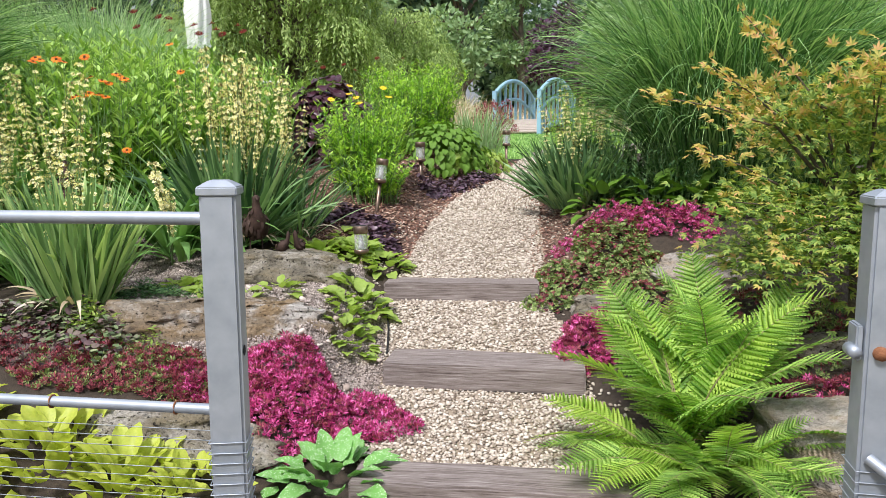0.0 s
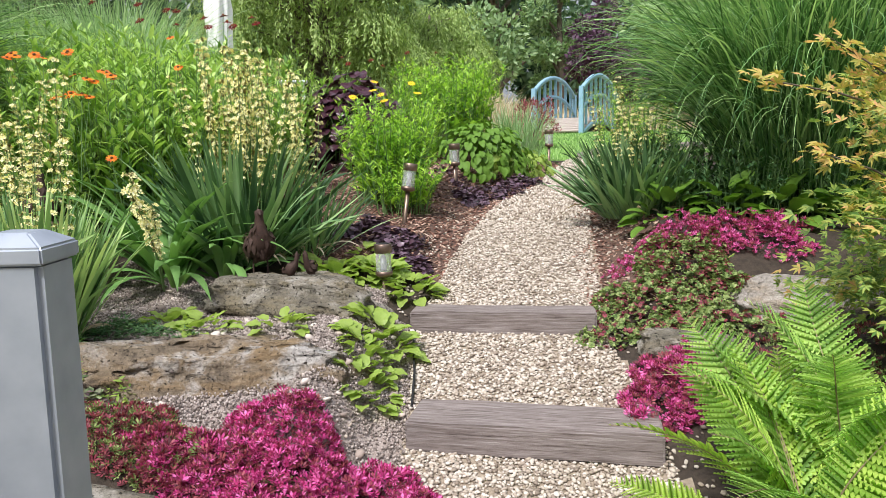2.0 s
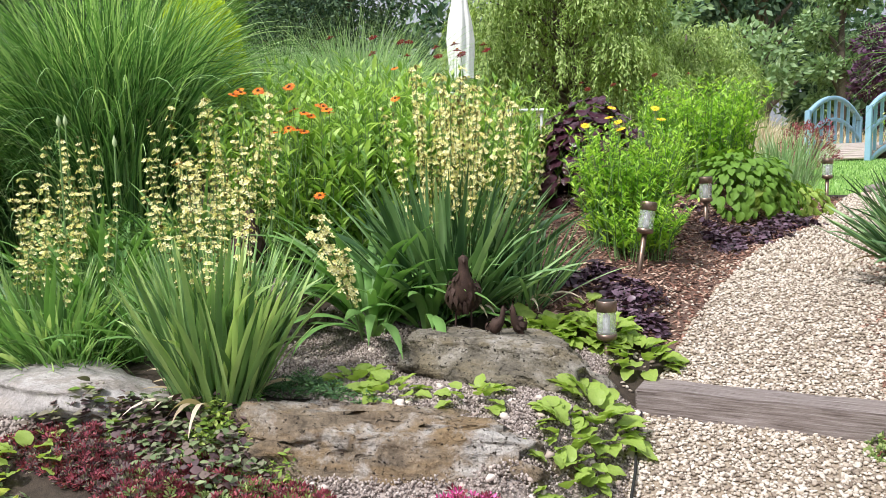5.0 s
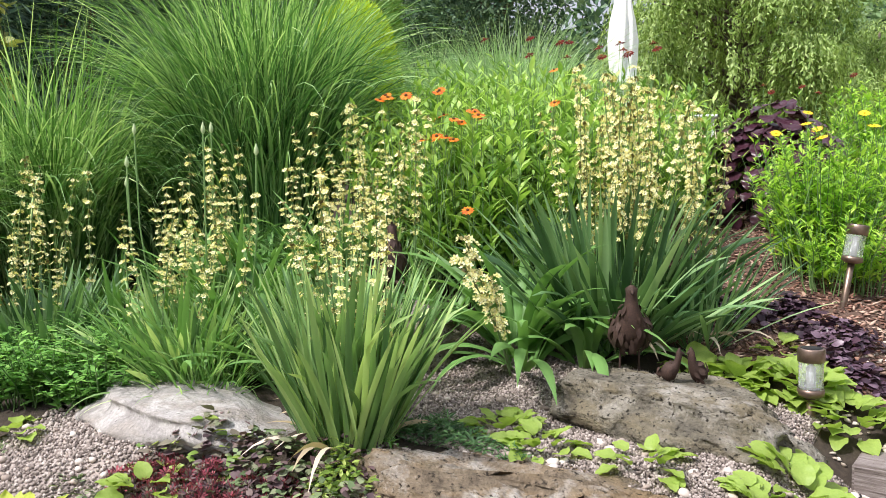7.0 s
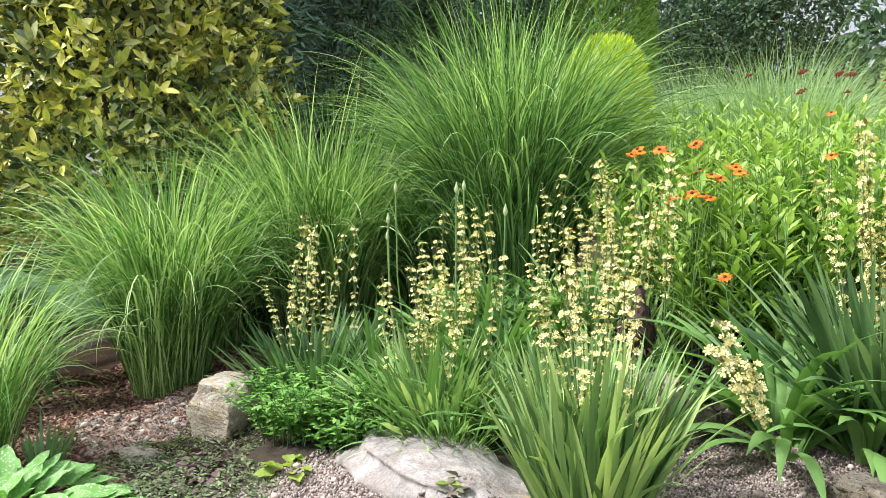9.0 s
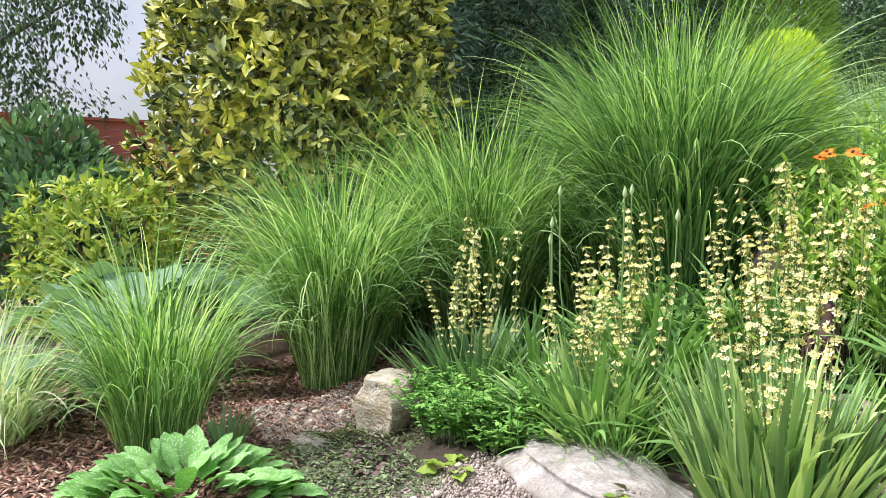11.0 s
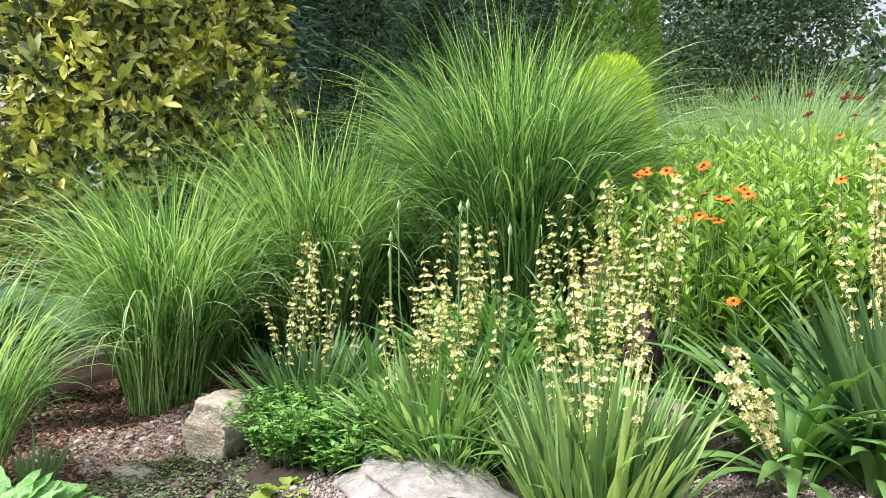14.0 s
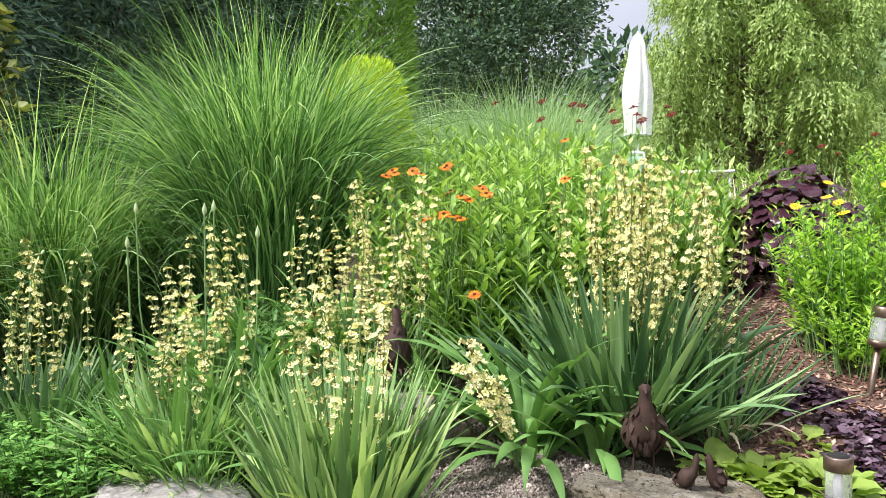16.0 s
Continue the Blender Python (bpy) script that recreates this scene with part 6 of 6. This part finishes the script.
# ---- right of the path
def frond_mesh(seed, mat):
    """A fern frond along +y: arched midrib, paired toothed leaflets."""
    r = np.random.default_rng(seed)
    n = 28
    ps = []
    k = np.linspace(0, 1, 14)
    mid = np.stack([0.03 * np.sin(k * 3 + seed), k - 0.06 * k ** 3, 0.30 * k - 0.42 * k ** 2.2], -1)
    ps.append(tube(mid, np.linspace(0.006, 0.0015, 14), 4, STEM_TAN))
    m = 9
    tv = [(0, q / m, -0.12 * (q / m) ** 2) for q in range(m + 1)]
    tf = []
    for s in (-1, 1):
        a = len(tv)
        for q in range(m):
            w = 0.165 * (1 - 0.85 * q / m)
            y = q / m
            tv += [(s * w * 0.42, y - 0.012, -0.12 * y * y), (s * w, y + 0.045, 0.012 - 0.12 * y * y), (s * w * 0.86, y + 0.082, 0.01 - 0.12 * y * y)]
            tf += [(q, a + 3 * q, a + 3 * q + 1), (q, a + 3 * q + 1, a + 3 * q + 2), (q, a + 3 * q + 2, q + 1)]
    pinna = np.array(tv, float), np.array(tf)
    t = np.linspace(0.1, 0.985, n)
    ln = 0.215 * np.sin(np.clip(0.14 + t * 0.86, 0, 1) * math.pi) ** 0.75 * (1 - 0.2 * t) + 0.012
    for s in (-1, 1):
        pos = np.stack([np.interp(t, k, mid[:, q]) for q in range(3)], -1)
        d = np.stack([np.full(n, 1.0 * s), 0.28 + 0.45 * t, -0.06 + r.normal(0, 0.05, n)], -1)
        nr = np.stack([np.zeros(n), -0.3 + 0.8 * t, np.ones(n)], -1) + r.normal(0, 0.06, (n, 3))
        ps.append(scatter(pinna, pos, frames_of(d, nr), ln * r.uniform(0.9, 1.08, n), mat))
    return mesh_of("frond", ps)


FRONDS = [frond_mesh(k, FERN_LEAF) for k in range(5)] + [frond_mesh(9, FERN_LIME), frond_mesh(11, FERN_LIME)]


def fern(x, y, n, size, seed, label, azims=(0, 360), lime=0.2, rise=(20, 72)):
    r = np.random.default_rng(seed)
    t = thing("fern", (x, y, gz(x, y)), label, "fern", "ferns")
    for k in range(n):
        az = azims[0] + (azims[1] - azims[0]) * (k + r.uniform(-0.3, 0.3)) / n
        me_ = FRONDS[5 + k % 2] if r.random() < lime else FRONDS[k % 5]
        s = size * r.uniform(0.75, 1.1)
        el = r.uniform(*rise)
        part("frond", me_, t, m=pose(0.04 * math.cos(radians(az)), 0.04 * math.sin(radians(az)), 0.02, el, r.uniform(-25, 25), az - 90) @ Matrix.Scale(s, 4))
    return t


fern(1.2, 2.74, 19, 0.82, 201, "large shuttlecock fern with fresh green fronds", lime=0.25, rise=(38, 82))
fern(1.1, 2.55, 12, 0.58, 202, "low spreading fern with yellow-green fronds", (150, 340), 0.6, (0, 35))
fern(1.34, 2.6, 10, 0.56, 204, "low spreading fern with green fronds", (180, 360), 0.2, (0, 40))
fern(1.26, 2.42, 12, 0.5, 205, "low spreading fern with fresh green fronds", (170, 370), 0.35, (10, 60))
fern(1.42, 3.0, 9, 0.78, 203, "large shuttlecock fern with fresh green fronds", (0, 360), 0.1, (40, 80))
mat_plant(0.92, 3.62, 1500, 0.24, 0.3, 0.15, ROSETTE, (0.013, 0.024), PINK, "mound of magenta stonecrop beside the step", 210, "stonecrop", "stonecrop", "stonecrops", second=(SEDUM_RED, 0.4))
mat_plant(1.08, 4.5, 5200, 0.46, 0.5, 0.13, ROSETTE_BROAD, (0.011, 0.020), SEDUM_GREEN, "cushion of green and red stonecrop by the path", 211, "stonecrop", "stonecrop", "stonecrops", second=(SEDUM_RED, 0.25))
mat_plant(1.42, 4.98, 1500, 0.55, 0.2, 0.16, ROSETTE, (0.013, 0.024), PINK, "band of magenta stonecrop before the tall grass", 212, "stonecrop", "stonecrop", "stonecrops", second=(SEDUM_RED, 0.35))
mat_plant(1.95, 3.75, 1300, 0.55, 0.4, 0.12, ROSETTE, (0.014, 0.026), SEDUM_GREEN, "cushion of green stonecrop under the maple", 214, "stonecrop", "stonecrop", "stonecrops", second=(SEDUM_RED, 0.35))
mat_plant(1.95, 3.0, 700, 0.36, 0.24, 0.1, ROSETTE, (0.013, 0.024), SEDUM_RED, "dark red stonecrop in the shade of the maple", 213, "stonecrop", "stonecrop", "stonecrops", second=(PINK, 0.2))
grass_clump(2.2, 6.0, 6000, (1.2, 2.6), 0.011, 0.48, 0.42, (0.6, 2.8), GRASS_DEEP, "huge arching clump of deep green silver grass by the path", 220, segs=11)
grass_clump(2.9, 6.4, 1800, (1.6, 2.7), 0.011, 0.4, 0.4, (0.5, 2.0), GRASS_DEEP, "huge arching clump of deep green silver grass", 221, segs=11)
sword_clump(0.98, 5.85, 360, (0.35, 0.65), 0.028, 0.2, 10, (0.6, 0.95), IRIS_BLUE, "dark sword leaves with small cream flower spikes", 222, 0.8, 0.26)
sword_clump(1.0, 6.7, 240, (0.35, 0.6), 0.024, 0.22, 8, (0.65, 0.95), IRIS_BLUE, "dark sword leaves with small cream flower spikes", 223, 0.8, 0.28)
for k, (x, y, s) in enumerate(((1.15, 5.42, 0.15), (1.5, 5.42, 0.17), (1.85, 5.38, 0.17), (2.2, 5.3, 0.17))):
    leaf_rosette(x, y, 26, s, 0.26, 0.2, HOSTA, "broad dark green leaves under the tall grass", 224 + k, "broad_leaf_plant", "perennial", "shade plants", (0, 60))
for k, (x, y) in enumerate(((1.35, 5.68), (1.75, 5.62), (1.28, 6.15), (1.75, 6.0), (2.15, 5.6))):
    leafy_stems(x, y, 60, (0.25, 0.6), 0.26, LEAF_ROUND, 0.075, 13, SHADE_LEAF, "dark leafy undergrowth at the foot of the grass", 620 + k, "leafy_undergrowth", "perennial", "shade plants", lean=0.3)
leafy_stems(1.35, 8.6, 120, (0.5, 0.95), 0.4, LEAF_NARROW, 0.08, 20, BUSH_LEAF, "airy light green shrub by the lawn", 230, "spiraea", "shrub", lean=0.25)


def maple(x, y):
    r = np.random.default_rng(240)
    z0 = gz(x, y)
    t = thing("japanese_maple", (x, y, z0), "small japanese maple with green and orange-tipped leaves", "tree")
    part("trunk", mesh_of("trunk", [tube([(0, 0, -0.05), (-0.03, -0.03, 0.4), (-0.1, -0.08, 0.8)], [0.035, 0.03, 0.022], 8, BARK)], True), t)
    tips = [np.array((1.06, 3.14, 1.60)) - (x, y, z0), np.array((1.35, 3.3, 1.75)) - (x, y, z0), np.array((1.3, 3.25, 1.35)) - (x, y, z0), np.array((1.5, 3.35, 2.0)) - (x, y, z0)]
    for k in range(30):
        d = directions(1, r, -0.6, 0.9)[0]
        tips.append(d * (0.85, 0.75, 0.9) * r.uniform(0.6, 1.05) + (-0.1, -0.2, 0.78))
    for k, tip in enumerate(tips):
        root = np.array((-0.03, -0.03, r.uniform(0.3, 0.75)))
        mid = (root + tip) / 2 + (0, 0, 0.12) + r.normal(0, 0.05, 3)
        path = np.array([root, (root + mid) / 2, mid, (mid + tip) / 2 + (0, 0, 0.02), tip])
        limb = part("limb", mesh_of("limb", [tube(path, [0.014, 0.011, 0.007, 0.004, 0.0015], 5, BARK)]), t)
        n = 260 if k > 3 else 70
        s = r.uniform(0.45, 1.0, n)
        pos = np.stack([np.interp(s, np.linspace(0, 1, 5), path[:, q]) for q in range(3)], -1)
        spread = (0.22 if k > 3 else 0.07) * (1.15 - 0.8 * s[:, None])
        pos = pos + r.normal(0, 1, (n, 3)) * spread * (1, 1, 0.6)
        out = unit(pos - (0, 0, 0.4)) + r.normal(0, 0.4, (n, 3)) + (0, 0, -0.25)
        gold = (s + r.normal(0, 0.12, n)) > (1.0 - 0.14 * (tip[2] > 1.0) if k > 3 else 0.55)
        ps = [scatter(MAPLE_SHAPE, pos[q], frames_of(out[q], r.normal(0, 0.3, (int(q.sum()), 3)) + (-0.2, -0.4, 1)), r.uniform(0.034, 0.058, int(q.sum())), m_) for q, m_ in ((gold, MAPLE_GOLD), (~gold, MAPLE_LEAF))]
        tagged(part("leaf_spray", mesh_of("leaf_spray", ps), limb), "small lobed green and orange leaves", kind="stuff")
    return t


maple(2.25, 3.65)


# ---------------------------------------------------------------- trees
def tree(x, y, height, crown_r, crown_low, n, leaf, mat, label, seed, name="tree", shape=DIAMOND, lobes=14, hang=0.0, trunk=0.22, group="background trees", squash=0.8):
    """A tapered trunk, limbs, and a crown of leaves in clumps with gaps."""
    r = np.random.default_rng(seed)
    z0 = gz(x, y)
    t = thing(name, (x, y, z0), label, "tree", group)
    part("trunk", mesh_of("trunk", [tube([(0, 0, -0.2), (0.06, 0.03, height * 0.3), (0.0, 0.1, height * 0.6), (0.1, 0.0, height * 0.9)], [trunk, trunk * 0.75, trunk * 0.45, trunk * 0.1], 9, BARK)], True), t)
    mid = np.array((0, 0, (height + crown_low) / 2))
    ext = np.array((crown_r, crown_r, (height - crown_low) / 2))
    ps, limbs = [], []
    for k in range(lobes):
        d = directions(1, r, -0.8, 1.0)[0]
        c = mid + d * ext * r.uniform(0.45, 0.85)
        rad = crown_r * r.uniform(0.3, 0.5)
        root = np.array((0, 0, max(crown_low * 0.7, min(height * 0.75, c[2] - 0.6 * crown_r))))
        limbs.append(tube([root, (root + c) / 2 + (0, 0, 0.15), c], [trunk * 0.4, trunk * 0.25, trunk * 0.06], 5, BARK))
        m = n // lobes
        q = directions(m, r, -0.9, 1.0)
        dist = rad * (0.55 + 0.5 * r.random(m) ** 0.6) * (1 + 0.25 * np.sin(q[:, 0] * 6 + k) * np.sin(q[:, 1] * 7 + k))
        p = c + q * dist[:, None] * (1, 1, squash)
        if hang:
            p[:, 2] -= hang * r.random(m) ** 1.5
        out = q + r.normal(0, 0.6, (m, 3)) + (0, 0, -1.8 if hang else 0.0)
        ps.append(scatter(shape, p, frames_of(out, q + r.normal(0, 0.5, (m, 3)) + (0, 0, 0.4)), r.uniform(*leaf, m), mat))
    for limb in limbs:
        part("limb", mesh_of("limb", [limb]), t)
    part("crown", mesh_of("crown", ps), t)
    return t


def willow(x, y, height, crown_r, low, lobes, strands, label, seed):
    """A short trunk, limbs, and mounded tiers of hanging leafy strands."""
    r = np.random.default_rng(seed)
    t = thing("weeping_willow", (x, y, gz(x, y)), label, "tree", "background trees")
    part("trunk", mesh_of("trunk", [tube([(0, 0, -0.2), (0.08, 0, height * 0.35), (0, 0.1, height * 0.8)], [0.14, 0.1, 0.03], 9, BARK)], True), t)
    ps = []
    for k in range(lobes):
        d = directions(1, r, -0.7, 1.0)[0]
        c = np.array((0, 0, (height + low) / 2)) + d * (crown_r, crown_r, (height - low) / 2) * r.uniform(0.55, 0.92)
        rad = crown_r * r.uniform(0.15, 0.27)
        root = np.array((0, 0, min(height * 0.7, max(0.4, c[2] - 0.5))))
        part("limb", mesh_of("limb", [tube([root, (root + c) / 2 + (0, 0, 0.2), c], [0.05, 0.03, 0.008], 5, BARK)]), t)
        q = directions(strands, r, -0.05, 1.0)
        top = c + q * rad * r.uniform(0.75, 1.05, (strands, 1)) * (1, 1, 0.7)
        top[:, 2] = np.maximum(top[:, 2], 0.3)
        drop = np.minimum(rad * r.uniform(0.4, 1.6, strands), np.maximum(0.05, top[:, 2] - 0.05))
        s = np.linspace(0, 1, 15)[None, :, None]
        pos = top[:, None] + np.concatenate([q[:, None, :2] * 0.12 * s, -drop[:, None, None] * s], -1) + r.normal(0, 0.018, (strands, 15, 3))
        pos = pos.reshape(-1, 3)
        m = len(pos)
        out = np.repeat(q, 15, 0) * (0.5, 0.5, 0) + r.normal(0, 0.45, (m, 3)) + (0, 0, -0.8)
        ps.append(scatter(WILLOW_LEAF, pos, frames_of(out, np.repeat(q, 15, 0) + r.normal(0, 0.3, (m, 3)) + (0, 0, 0.5)), r.uniform(0.07, 0.13, m), WILLOW))
    part("crown", mesh_of("crown", ps), t)
    return t


WILLOW_LEAF = diamond(0.3, 0.1)
willow(-4.5, 16.6, 6.2, 2.6, -1.2, 120, 64, "weeping willow with pale green hanging strands", 301)
willow(-2.6, 19.5, 3.4, 1.9, -1.0, 50, 64, "low weeping willow with pale green hanging strands", 302)
tree(-14.3, 21.4, 10.0, 3.75, 1.0, 60000, (0.1, 0.19), OAK, "broad dark green deciduous tree", 310, lobes=34, trunk=0.3)
tree(-9.0, 30.0, 7.0, 3.2, 0.8, 5000, (0.22, 0.4), TREE_LIGHT, "lighter green tree beyond the garden", 311)
tree(-2.5, 42.0, 12.5, 5.0, 2.0, 8000, (0.3, 0.55), OAK, "tall dark green oak beyond the meadow", 312, lobes=22, trunk=0.4)
tree(-9.5, 44.0, 13.0, 5.5, 2.0, 8000, (0.3, 0.55), OAK, "tall dark green oak beyond the meadow", 313, lobes=22, trunk=0.4)
tree(-5.6, 29.0, 6.5, 3.0, 0.4, 6000, (0.2, 0.36), TREE_LIGHT, "grey-green leafy tree at the meadow's edge", 314)
tree(-2.2, 31.0, 5.2, 2.2, 0.3, 4500, (0.18, 0.34), TREE_LIGHT, "grey-green leafy tree at the meadow's edge", 315)
tree(0.8, 33.0, 8.0, 1.5, 0.8, 5500, (0.16, 0.3), TREE_LIGHT, "slender silvery green tree beyond the bridge", 316)
tree(2.35, 28.5, 4.7, 1.35, 0.3, 5000, (0.12, 0.24), PURPLE_TREE, "small dark purple-leaved tree beyond the bridge", 317, "purple_tree")
tree(6.0, 34.0, 9.0, 3.0, 0.8, 6500, (0.2, 0.36), OAK, "tall green tree beyond the bridge", 318)
tree(5.2, 24.0, 7.0, 2.2, 0.3, 5000, (0.18, 0.3), TREE_LIGHT, "fresh green tree behind the tall grass", 319)
tree(9.0, 20.0, 8.0, 3.5, 0.3, 6000, (0.2, 0.36), TREE_LIGHT, "fresh green tree behind the tall grass", 320)
tree(-16.5, -2.0, 8.5, 2.9, 1.2, 26000, (0.08, 0.15), OAK, "leafy tree with drooping outer branches by the shed", 321, hang=0.7, shape=DIAMOND, lobes=26)
tree(-17.0, 12.0, 9.0, 4.0, 0.5, 10000, (0.35, 0.6), OAK, "dark green tree behind the conifers", 322)
tree(-18.0, 7.0, 9.0, 3.8, 0.5, 10000, (0.35, 0.6), OAK, "dark green tree behind the conifers", 323)
for k in range(24):
    q = radians(-72 + 5.6 * k)
    d = 62 + 6 * math.sin(k * 2.3)
    tree(d * math.sin(q), d * math.cos(q), 11 + 3 * math.sin(k * 1.7), 5.8, -1.0, 2600, (0.65, 1.1), OAK, "distant dark green woodland tree", 340 + k, lobes=12, trunk=0.4)

for k, (x, y) in enumerate(((-0.9, 13.5), (-1.5, 15.2), (-0.7, 17.0), (0.4, 23.5), (1.6, 23.8), (2.8, 23.2), (-1.0, 22.0))):
    grass_clump(x, y, 420, (0.6, 1.05), 0.014, 0.6, 0.4, (0.2, 1.2), GRASS_DRY, "straw-coloured meadow grass tuft", 400 + k, segs=4)
